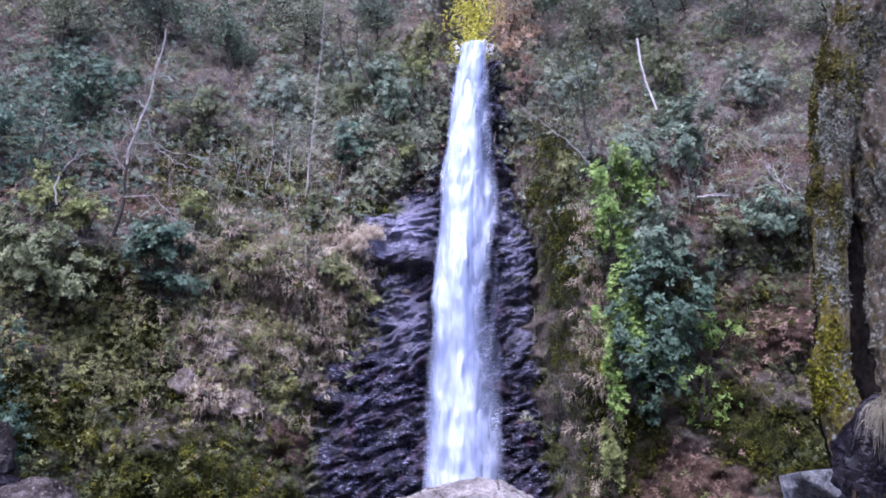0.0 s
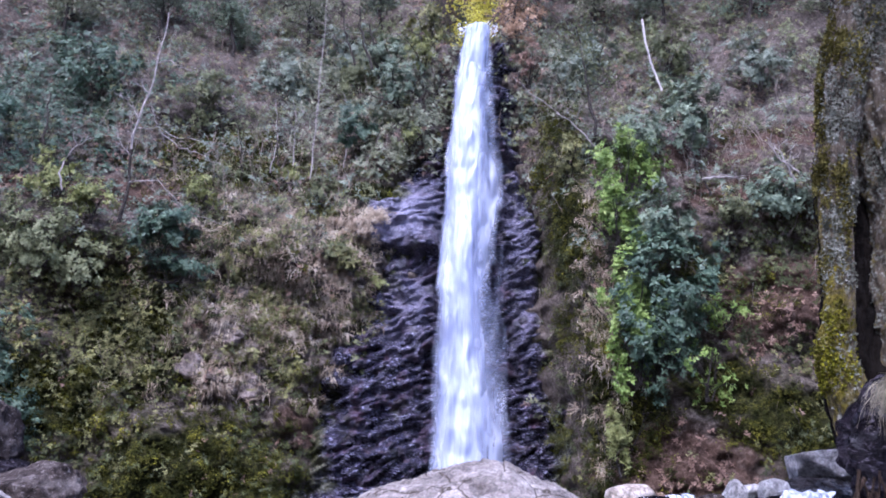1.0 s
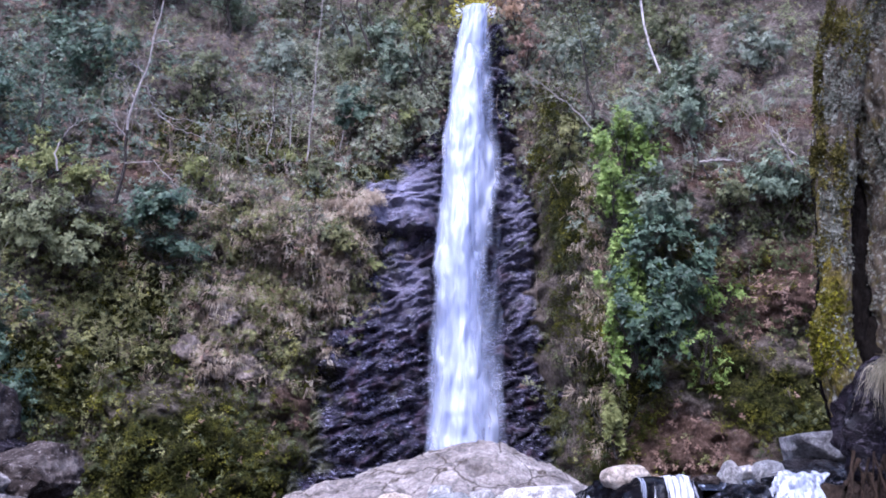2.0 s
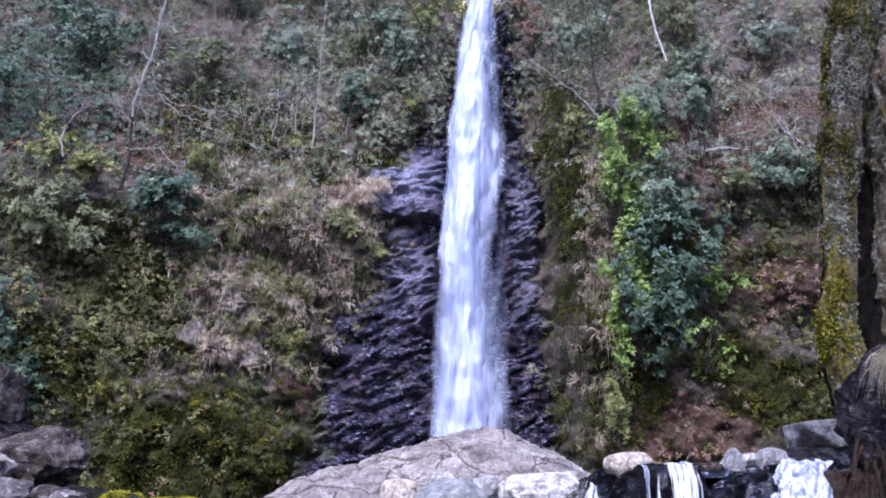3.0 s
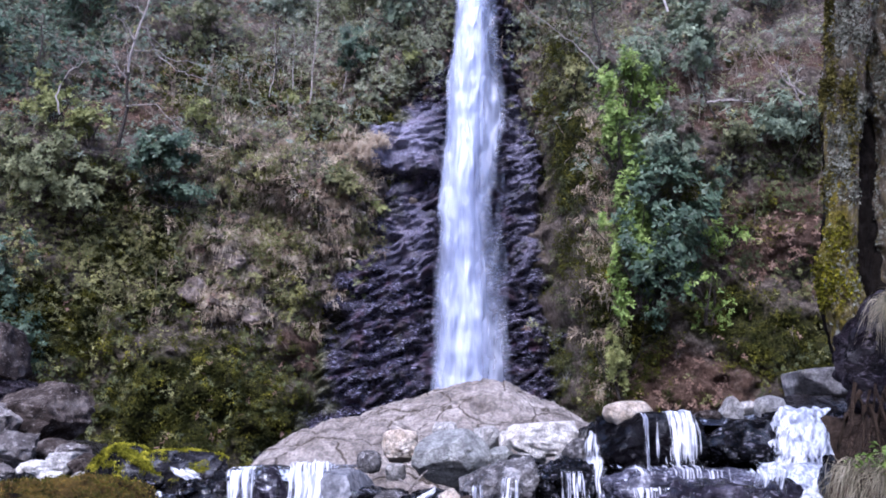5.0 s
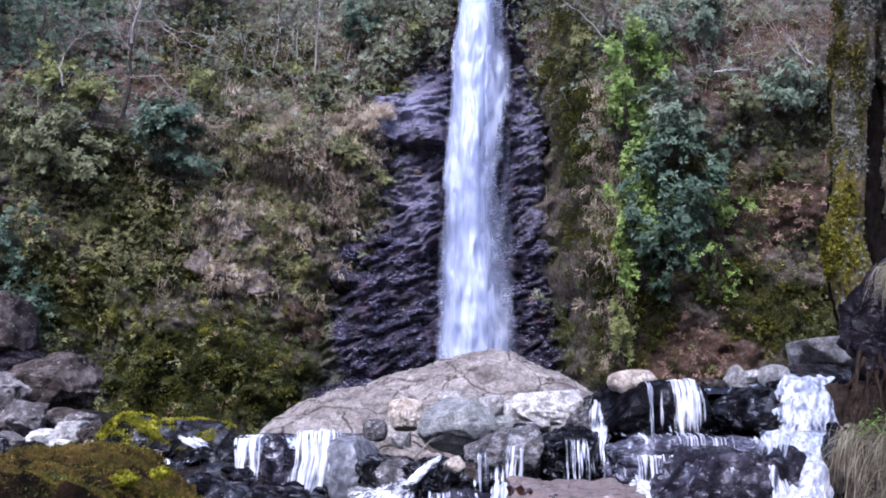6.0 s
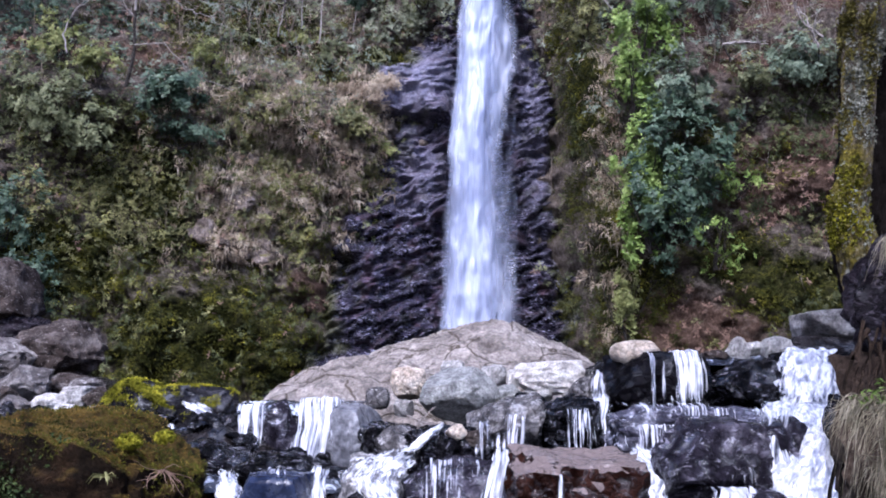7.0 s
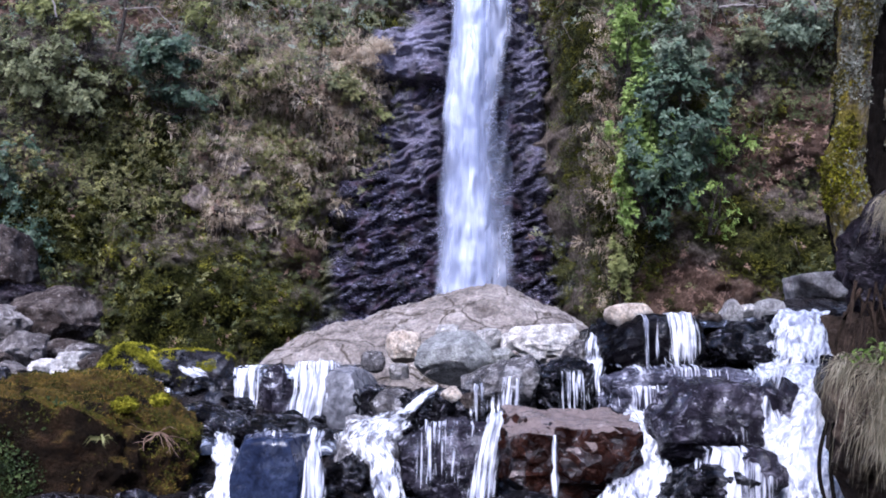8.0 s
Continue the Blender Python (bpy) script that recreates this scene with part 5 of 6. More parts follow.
def dry_grass():
    r = np.random.default_rng(301)
    p, nm = spread_on_hill(2600, r, lambda x, z: np.clip(0.45 * straw_zone(x, z) + 0.5 * blob(x, z, (-8.5, 15.6, 3.2, 2.2)) + 0.6 * blob(x, z, (-10.5, 14, 6.5, 8), (-7, 21, 3.5, 1.6), (-6.3, 15.8, 2.6, 2.0)) * ss(-0.2, 0.4, fbm(x * 0.55, z * 0.4, 1, 3, 151)) + 0.65 * blob(x, z, (9.4, 13, 0.45, 8)), 0, 1) * np.where(x < 0, ss(6, 11, z), 0.8), zr=(2, 30))
    x, z = r.uniform(-6.8, -4.0, 150), r.uniform(18.9, 21.6, 150)
    p2, nm2 = on_hill(x, z)
    p, nm = np.concatenate([p, p2[x < -4.6 + 0.6 * fbm(x, z, 0, 2, 5)]]), np.concatenate([nm, nm2[x < -4.6 + 0.6 * fbm(x, z, 0, 2, 5)]])
    per = 19
    at = np.repeat(p + nm * 0.1, per, 0) + r.normal(0, 1, (len(p) * per, 3)) * np.array([0.24, 0.06, 0.1])
    way = np.repeat(nm * 0.7, per, 0) + np.array([0, 0, -0.05])
    v, f = blades(at, way, 0.68, 0.026, r, 5.0)
    tagged(new("dry_grass", mesh_of("dry_grass", v, f, M_STRAW)), "pale dry grass hanging over the rocky slope", "grass", kind="stuff")


dry_grass()


def twig_path(start, way, length, radius, r, joints=5, bend=0.25, lift=0.0):
    pts, d = [np.asarray(start, float)], unit(np.asarray(way, float))
    for _ in range(joints):
        d = unit(d + r.normal(0, bend, 3) + np.array([0, 0, lift]))
        pts.append(pts[-1] + d * length / joints)
    return np.array(pts), np.linspace(radius, radius * 0.35, joints + 1)


def spray(start, way, length, radius, r, depth=2, kids=3, lift=0.04):
    """A branch with its side twigs, as paths."""
    main = twig_path(start, way, length, radius, r, 6, 0.2, lift)
    out = [main]
    if depth:
        for _ in range(kids):
            i = r.integers(1, 6)
            d = unit(main[0][i] - main[0][i - 1] + r.normal(0, 0.6, 3))
            out += spray(main[0][i], d, length * r.uniform(0.35, 0.65), main[1][i] * 0.65, r, depth - 1, kids, lift)
    return out


def twigs():
    r = np.random.default_rng(401)
    p, nm = spread_on_hill(1150, r, lambda x, z: np.clip(0.1 + blob(x, z, (-9, 28, 6, 5), (-4, 33, 3, 4), (-15, 24, 7, 3), (-24, 32, 9, 8), (11, 31, 5, 5), (20, 22, 6, 4), (-11, 17, 5, 3), (7.5, 36, 3, 5)), 0, 1), zr=(6, 50))
    paths = []
    for a, n in zip(p, nm):
        paths += spray(a, n * 0.5 + np.array([r.normal(0, 0.4), 0, 1.0]), r.uniform(1.2, 3.2), r.uniform(0.018, 0.035), r, 2, 3)
    v, f = tubes(paths, 3)
    tagged(new("bare_twigs", mesh_of("bare_twigs", v, f, M_TWIG)), "bare grey-brown twigs and thin saplings", "twigs", kind="stuff")


twigs()
near_tree()


def crown_leaves(center, half, n, size, r, shell=0.35, clumps=26):
    """Leaves in clumps through an uneven crown."""
    c = unit(r.normal(0, 1, (clumps, 3))) * r.uniform(shell, 1.25, (clumps, 1)) * np.asarray(half)
    n = n // 5
    pick = r.integers(0, clumps, n)
    w = r.uniform(0.6, 1.5, (clumps, 1))[pick] * min(1.0, 3.2 / clumps ** 0.5) * 0.22 * np.asarray(half)
    at = np.asarray(center) + c[pick] + r.normal(0, 1, (n, 3)) * w
    face = unit((at - np.asarray(center)) / np.asarray(half)) + np.array([0, -0.5, 0.7])
    return rosettes(at, face, size * 1.15, r)


def shrub(label, base, half, n, size, mat, seed, group="shrubs on the hillside", clumps=26, second=None, bark=None):
    """A leafy shrub: forked stems and a crown of separate leaves."""
    r = np.random.default_rng(seed)
    ob = empty("shrub", base)
    h = np.asarray(half, float)
    for _ in range(5):
        v, f = tubes(spray((r.normal(0, 0.15), r.normal(0, 0.1), -0.3), (r.normal(0, 0.5) * h[0] / h[2], -0.2 * h[1] / h[2], 1.0), h[2] * 1.7, 0.05, r, 1, 3), 4)
        part("stem", mesh_of("stem", v, f, bark or M_BARK), ob)
    v, f = crown_leaves((0, -h[1] * 0.3, h[2] * 0.95), h, n, size, r, clumps=clumps)
    part("foliage", mesh_of("foliage", v, f, mat), ob)
    if second:
        mat2, at2, half2, n2, lab2 = second
        v, f = crown_leaves(at2, half2, n2, size, r, clumps=max(8, clumps // 2))
        part("outer_foliage", mesh_of("outer_foliage", v, f, mat2), ob, lab2)
    return tagged(ob, label, "shrub", group)


def hill_at(x, z, off=0.0):
    return (x, float(hill_y(np.array(x), np.array(z))) - off, z)


def hill_shrub(label, x, z, off, half, n, size, mat, seed, clumps):
    """A shrub rooted on the hillside, its crown standing off the slope."""
    shrub(label, hill_at(x, z, off), half, n, size, mat, 500 + seed, clumps=clumps)


hill_shrub("large dark glossy evergreen shrub hanging on the cliff edge", 12.8, 9.5, 1.2, (2.9, 1.8, 4.2), 5200, 0.3, M_DARK, 1, 60)
hill_shrub("dark evergreen shrub lower on the cliff", 11.8, 8.4, 0.8, (1.8, 1.2, 2.2), 1800, 0.26, M_DARK, 2, 30)
hill_shrub("grey-green shrub top over the darker one", 13.2, 16.4, 1.6, (2.3, 1.5, 1.8), 2300, 0.26, M_PALEGREEN, 3, 34)
hill_shrub("bright green young shrub on the cliff edge", 11.2, 20.0, 0.9, (2.1, 1.1, 2.5), 3000, 0.25, M_BRIGHT, 4, 36)
hill_shrub("bright green shrub climbing the cliff edge", 10.5, 16.6, 1.2, (1.4, 0.9, 2.2), 2000, 0.24, M_BRIGHT, 5, 22)
hill_shrub("bright green trailing growth down the cliff corner", 10.9, 8.6, 1.9, (1.6, 0.8, 4.4), 4600, 0.23, M_BRIGHT, 6, 60)
hill_shrub("light green tufted growth at the cliff corner", 10.0, 3.6, 0.7, (0.75, 0.6, 2.4), 1300, 0.2, M_LIME, 7, 30)
hill_shrub("bright green sprays beside the dark shrub", 16.2, 11.8, 0.8, (1.4, 0.7, 1.0), 480, 0.24, M_BRIGHT, 8, 16)
hill_shrub("green low shrub under the dark one", 14.6, 7.6, 0.6, (1.7, 0.8, 1.8), 420, 0.22, M_BRIGHT, 9, 26)
hill_shrub("rounded grey-green shrub high on the slope", 16.2, 24.4, 1.2, (2.0, 1.5, 2.5), 2900, 0.26, M_PALEGREEN, 10, 36)
hill_shrub("grey-green shrub beside a bare stem", 13.0, 23.4, 1.0, (1.6, 1.2, 1.9), 1700, 0.26, M_PALEGREEN, 11, 28)
hill_shrub("spreading evergreen shrub on the red slope", 20.8, 18.8, 1.1, (2.6, 1.2, 1.5), 2200, 0.26, M_PALEGREEN, 12, 36)
hill_shrub("evergreen shrub at the top of the bare soil", 17.4, 18.4, 0.6, (1.6, 0.9, 0.9), 700, 0.24, M_EVER, 13, 20)
hill_shrub("dark green shrub at the foot of a thin tree", -17.7, 17.0, 0.9, (2.1, 1.2, 1.6), 2400, 0.3, M_DARK, 14, 30)
hill_shrub("dark green low shrub below the thin tree", -17.0, 15.4, 0.7, (2.0, 0.9, 0.8), 800, 0.26, M_DARK, 15, 20)
hill_shrub("pale olive shrub on the slope", -25.0, 16.4, 1.3, (2.9, 1.5, 2.0), 2600, 0.26, M_SAGE, 16, 34)
hill_shrub("sage-green shrub on the slope", -23.2, 15.2, 0.8, (2.2, 1.2, 1.4), 1500, 0.26, M_SAGE, 17, 30)
hill_shrub("olive-yellow shrub on the slope", -25.8, 21.4, 0.8, (1.8, 1.2, 1.7), 1100, 0.26, M_LIME, 18, 28)
hill_shrub("dark blue-green shrub on the lower slope", -26.3, 8.6, 0.9, (2.4, 1.3, 2.2), 1900, 0.26, M_DARK, 19, 34)
hill_shrub("dark green shrub on the lower slope", -24.9, 4.6, 0.8, (2.0, 1.3, 2.2), 1700, 0.25, M_DARK, 20, 34)
hill_shrub("small yellow-green shrub under a thin trunk", -11.3, 24.9, 0.7, (1.1, 0.7, 0.6), 420, 0.24, M_LIME, 21, 12)
hill_shrub("small yellow-green shrub beside the rock", -2.4, 27.0, 1.0, (0.8, 0.6, 0.8), 300, 0.24, M_LIME, 22, 12)
hill_shrub("evergreen shrub above the rock ledge", -8.6, 22.6, 0.6, (1.9, 1.0, 1.0), 900, 0.25, M_EVER, 23, 24)
hill_shrub("dark evergreen shrub near the rock edge", -6.4, 27.6, 0.8, (1.8, 1.2, 1.6), 1400, 0.26, M_DARK, 24, 28)
hill_shrub("evergreen shrub high beside the fall", -6.6, 34.0, 0.8, (2.0, 1.3, 2.4), 2000, 0.26, M_EVER, 25, 34)
hill_shrub("olive shrub high beside the fall", -1.2, 37.6, 0.6, (1.7, 1.2, 1.7), 1500, 0.25, M_OLIVE, 26, 30)
hill_shrub("withered rusty shrub beside the lip", 5.9, 37.6, 0.8, (1.9, 1.4, 2.4), 1300, 0.24, M_ORANGE, 27, 30)
hill_shrub("withered shrub beside the fall", 6.6, 33.0, 0.6, (1.3, 1.0, 2.0), 700, 0.24, M_RUST, 28, 24)
hill_shrub("evergreen shrub on the upper slope", 9.8, 31.5, 0.8, (2.0, 1.3, 2.2), 1800, 0.26, M_BLUE, 29, 32)
hill_shrub("evergreen shrub on the upper slope", 12.6, 36.0, 0.8, (2.6, 1.6, 2.4), 2200, 0.27, M_BLUE, 30, 34)
hill_shrub("evergreen shrub on the upper slope", 18.5, 36.0, 0.8, (2.8, 1.6, 2.4), 2200, 0.27, M_EVER, 31, 34)
hill_shrub("evergreen shrub on the upper slope", 24.5, 33.0, 0.8, (2.8, 1.6, 2.2), 2200, 0.27, M_BLUE, 32, 34)
hill_shrub("evergreen shrub on the upper slope", -13.5, 35.0, 0.8, (2.6, 1.6, 2.2), 2000, 0.27, M_BLUE, 33, 34)
hill_shrub("evergreen shrub on the upper slope", -19.0, 31.0, 0.8, (2.4, 1.5, 1.8), 1700, 0.27, M_EVER, 34, 32)
hill_shrub("dark evergreen shrub on the upper slope", -27.5, 33.0, 0.8, (3.2, 1.7, 2.6), 2300, 0.28, M_DARK, 35, 36)
hill_shrub("dark evergreen shrub on the upper slope", -31.5, 26.0, 0.8, (2.8, 1.6, 2.4), 2000, 0.28, M_DARK, 36, 36)
hill_shrub("olive shrub beside the cliff corner", 8.3, 22.4, 0.5, (1.0, 0.8, 2.2), 900, 0.22, M_OLIVE, 37, 24)
hill_shrub("evergreen shrub on the upper slope", -8.3, 38.5, 0.8, (2.4, 1.5, 2.2), 1900, 0.27, M_BLUE, 38, 34)
hill_shrub("green ferny growth under the rock ledge", -6.0, 16.6, 0.9, (1.5, 0.5, 0.8), 520, 0.24, M_OLIVE, 39, 16)
hill_shrub("yellow-green ferny growth at the ledge end", -4.9, 15.9, 1.6, (0.8, 0.5, 0.7), 420, 0.22, M_LIME, 40, 12)
hill_shrub("dark leafy growth hanging from the rock ledge", -7.2, 17.6, 0.6, (1.3, 0.5, 0.6), 420, 0.24, M_EVER, 41, 18)
hill_shrub("pale olive shrub on the slope beside the fall", -3.4, 30.6, 1.0, (1.7, 0.9, 1.8), 1300, 0.26, M_PALEGREEN, 42, 30)
hill_shrub("pale olive shrub high beside the fall", -4.4, 35.0, 1.0, (1.8, 1.0, 2.0), 1400, 0.26, M_PALEGREEN, 43, 30)
hill_shrub("pale leafy shrub below the lip of the fall", -1.6, 34.0, 0.8, (1.0, 0.7, 1.8), 800, 0.24, M_LIME, 44, 24)
hill_shrub("yellow-green shrub under a bent branch", -22.6, 19.4, 0.8, (1.7, 1.0, 1.2), 800, 0.26, M_LIME, 45, 22)
hill_shrub("yellow-green low shrub beside the thin tree", -16.2, 21.4, 0.7, (1.3, 0.8, 0.9), 500, 0.25, M_LIME, 46, 16)


def tree(name, label, trunk, radius, mat, seed, limbs=10, limb_len=3.0, crown=None, sides=7, depth=2, limb_mat=None, lines=(), upper=None):
    """A tree from its trunk line: tapered trunk, limbs with twigs, and leaves where it has them."""
    r = np.random.default_rng(seed)
    trunk = np.asarray(trunk, float)
    base = trunk[0].copy()
    s = np.linspace(0, len(trunk) - 1, 24)
    pts = np.stack([np.interp(s, np.arange(len(trunk)), trunk[:, i]) for i in range(3)], 1) - base
    pts[1:-1] += r.normal(0, radius * 0.35 + 0.05, (22, 3))
    pts[1:-1] = (pts[:-2] + pts[1:-1] * 2 + pts[2:]) / 4
    ob = empty(name, base)
    rad = np.linspace(radius, radius * 0.3, 24)
    cut = 9 if upper else 24
    v, f = tubes([(pts[:cut], rad[:cut])], sides)
    part("trunk", mesh_of("trunk", v, f, mat, 60), ob)
    if upper:
        v, f = tubes([(pts[cut - 1:], rad[cut - 1:])], sides)
        part("upper_trunk", mesh_of("upper_trunk", v, f, upper, 60), ob, "pale grey bark")
    tips = []
    for _ in range(limbs):
        i = r.integers(7, 23)
        way = np.array([r.normal(0, 0.9), r.normal(-0.2, 0.6), r.uniform(0.1, 0.8)])
        paths = spray(pts[i], way, limb_len * r.uniform(0.5, 1.2), rad[i] * 0.38, r, depth, 3)
        v, f = tubes(paths, 4)
        part("limb", mesh_of("limb", v, f, limb_mat or mat), ob)
        tips += [p[0][-1] for p in paths] + [p[0][3] for p in paths]
    for line in lines:
        c = np.asarray(line, float) - base
        s_ = np.linspace(0, len(c) - 1, 10)
        c = np.stack([np.interp(s_, np.arange(len(c)), c[:, i]) for i in range(3)], 1)
        c[1:-1] += r.normal(0, 0.09, (8, 3))
        paths = [(c, np.linspace(radius * 0.36, radius * 0.14, 10))]
        for k in (3, 5, 6, 8, 9):
            paths += spray(c[k], unit(c[k] - c[k - 1]) + r.normal(0, 0.5, 3), r.uniform(0.7, 1.8), radius * 0.13, r, 1, 3)
        v, f = tubes(paths, 4)
        part("limb", mesh_of("limb", v, f, limb_mat or mat), ob)
    if crown:
        cm, n, size = crown
        tips = np.array(tips)
        at = tips[r.integers(0, len(tips), n)] + r.normal(0, 0.45, (n, 3))
        v, f = leaves(at, np.tile([0, -0.3, 0.6], (n, 1)), size, r)
        part("crown", mesh_of("crown", v, f, cm), ob)
    return tagged(ob, label, "tree", "trees on the hillside")


tree("tree", "thin leaning dark-stemmed tree with bare pale branches", [(-20.6, 51.0, 19.0), (-20.24, 51.0, 21.73), (-20.3, 51.0, 23.0), (-20.28, 51.0, 24.28), (-20.09, 51.0, 25.68), (-19.79, 51.0, 27.5), (-19.32, 51.0, 29.65), (-18.98, 51.0, 31.67), (-18.84, 51.0, 34.2)], 0.12, M_BARK, 601, 6, 2.2, limb_mat=M_GREYBARK, upper=M_GREYBARK, lines=(
    [(-20.0, 50.8, 26.18), (-20.73, 50.8, 27.19), (-21.45, 50.8, 28.04)],
    [(-19.59, 50.8, 28.01), (-20.13, 50.8, 28.62), (-20.83, 50.8, 28.87)],
    [(-19.97, 50.8, 25.46), (-19.08, 50.8, 25.43), (-18.54, 50.8, 25.55), (-17.94, 50.8, 24.96), (-16.25, 50.8, 24.54), (-14.41, 50.8, 24.35)],
    [(-18.53, 50.8, 25.39), (-17.52, 50.8, 24.41), (-16.37, 50.8, 23.82), (-15.16, 50.8, 23.2)],
    [(-19.71, 50.8, 27.32), (-19.03, 50.8, 26.8), (-18.82, 50.8, 25.79)],
    [(-20.2, 50.9, 21.7), (-18.55, 50.8, 21.78), (-17.96, 50.8, 21.29), (-17.01, 50.8, 20.64), (-16.55, 50.8, 19.58)],
    [(-16.9, 50.8, 20.3), (-15.65, 50.8, 19.4), (-13.82, 50.8, 18.77)],
    [(-19.2, 50.9, 30.2), (-18.24, 50.8, 30.38), (-17.64, 50.8, 29.97), (-16.69, 50.8, 29.81)]))
tree("tree", "slender straight pale-barked trunk without leaves", [(-9.6, 57.0, 24.3), (-9.48, 57.0, 27.04), (-9.38, 57.0, 29.27), (-9.21, 57.0, 32.01), (-9.05, 57.0, 36.24), (-8.89, 57.0, 41.5)], 0.06, M_GREYBARK, 602, 18, 2.6, limb_mat=M_GREYBARK, lines=(
    [(-9.39, 57.0, 28.5), (-10.08, 56.8, 29.17), (-10.77, 56.8, 30.43)],
    [(-9.3, 57.0, 29.4), (-8.76, 56.8, 30.08), (-8.38, 56.8, 30.91)]))
tree("tree", "thin pale bare sapling beside the slender trunk", [(-10.88, 57.0, 25.4), (-10.89, 57.0, 27.47), (-10.82, 57.0, 29.26), (-11.14, 57.0, 30.62)], 0.04, M_GREYBARK, 613, 12, 2.2)
tree("tree", "thin pale bare sapling on the upper slope", [(-12.6, 57.5, 25.0), (-12.2, 57.5, 28.0), (-12.6, 57.5, 31.0)], 0.04, M_GREYBARK, 614, 12, 2.4)
tree("tree", "thin pale bare sapling on the upper slope", [(-7.4, 58.5, 25.8), (-7.0, 58.5, 29.0), (-7.6, 58.5, 32.0)], 0.04, M_GREYBARK, 615, 12, 2.4)
tree("tree", "thin dead trunk leaning over the slope", [(10.1, 50.5, 23.7), (8.28, 50.5, 25.78), (6.49, 50.5, 27.2), (4.6, 50.5, 29.0)], 0.05, M_GREYBARK, 603, 12, 2.0)
tree("tree", "young tree with a slim dark trunk", [(10.06, 51.5, 25.2), (9.76, 51.7, 28.4), (9.52, 52.0, 31.4), (9.2, 52.3, 34.5)], 0.12, M_BARK, 604, 9, 2.4, (M_EVER, 700, 0.24))
tree("tree", "bare thin tree on the upper slope", [(-4.6, 62.5, 33.5), (-5.6, 62.5, 37.0), (-6.2, 62.5, 40.5)], 0.16, M_BARK, 605, 8, 2.6, (M_EVER, 500, 0.24))
tree("tree", "yellow sunlit tree behind the lip of the fall", [(3.2, 69.5, 39.0), (3.6, 69.5, 44.0), (3.4, 69.5, 48.5)], 0.2, M_BARK, 606, 20, 2.4, (M_YELLOW, 2600, 0.3))
tree("tree", "bare grey tree on the slope", [(-27.0, 54.0, 22.5), (-27.6, 54.0, 26.0), (-28.0, 54.5, 30.0)], 0.13, M_BARK, 607, 10, 3.2)
tree("tree", "bare sapling with many thin branches", [(-14.5, 57.0, 24.0), (-14.8, 57.0, 27.0), (-14.4, 57.0, 30.0)], 0.05, M_BARK, 608, 10, 2.6)
tree("tree", "bare sapling with many thin branches", [(-12.0, 57.5, 25.5), (-12.3, 57.5, 28.0), (-12.2, 57.5, 31.0)], 0.05, M_BARK, 609, 10, 2.4)
tree("tree", "withered thin tree beside the lip", [(5.2, 60.5, 36.0), (5.6, 60.0, 39.0), (6.2, 60.0, 43.0)], 0.12, M_BARK, 610, 12, 2.6, (M_ORANGE, 900, 0.22))
tree("tree", "slim bare sapling on the red slope", [(16.0, 47.8, 19.6), (15.4, 47.8, 21.4), (14.8, 47.8, 23.4)], 0.07, M_BARK, 611, 6, 1.6, depth=1)
tree("tree", "bare forked sapling on the red slope", [(20.6, 46.5, 20.0), (20.0, 46.4, 21.6), (19.2, 46.4, 22.8)], 0.07, M_GREYBARK, 612, 6, 1.6, depth=1)
# Lighter leaf materials on these trees paint in the haze up there.
for i_, (x_, z_) in enumerate(((-33, 40), (-26, 43), (-19, 41), (-13, 44), (-6, 45), (8.5, 45), (14, 43), (20, 44), (27, 42), (33, 39), (-30, 48), (-16, 50), (11, 51), (24, 50), (-3, 52), (6, 56))):
    b_ = np.array(hill_at(x_, z_, 0.0))
    r_ = np.random.default_rng(700 + i_)
    tree("tree", "tall evergreen tree on the upper slope", [b_ - [0, 0, 0.5], b_ + [r_.normal(0, 0.4), -0.3, 3.5], b_ + [r_.normal(0, 0.8), -0.6, 7.5]], 0.2, M_BARK, 700 + i_, 14, 3.4, ((M_SLOPE, M_BLUE, M_PALEGREEN)[i_ % 3], 2600, 0.32))


def snag():
    r = np.random.default_rng(620)
    base = np.array([13.95, 49.0, 27.2])
    pts = np.array([(13.95, 49.0, 27.2), (13.86, 49.0, 27.56), (13.4, 49.0, 29.2), (13.14, 49.0, 30.7), (13.04, 49.0, 32.4)]) - base
    v, f = tubes([(pts, [0.08, 0.07, 0.07, 0.065, 0.08])], 8)
    ob = new("snag", mesh_of("snag", v, f, M_PALEBARK, 60))
    ob.location = base
    tagged(ob, "broken bare whitish dead trunk", "dead tree")


snag()

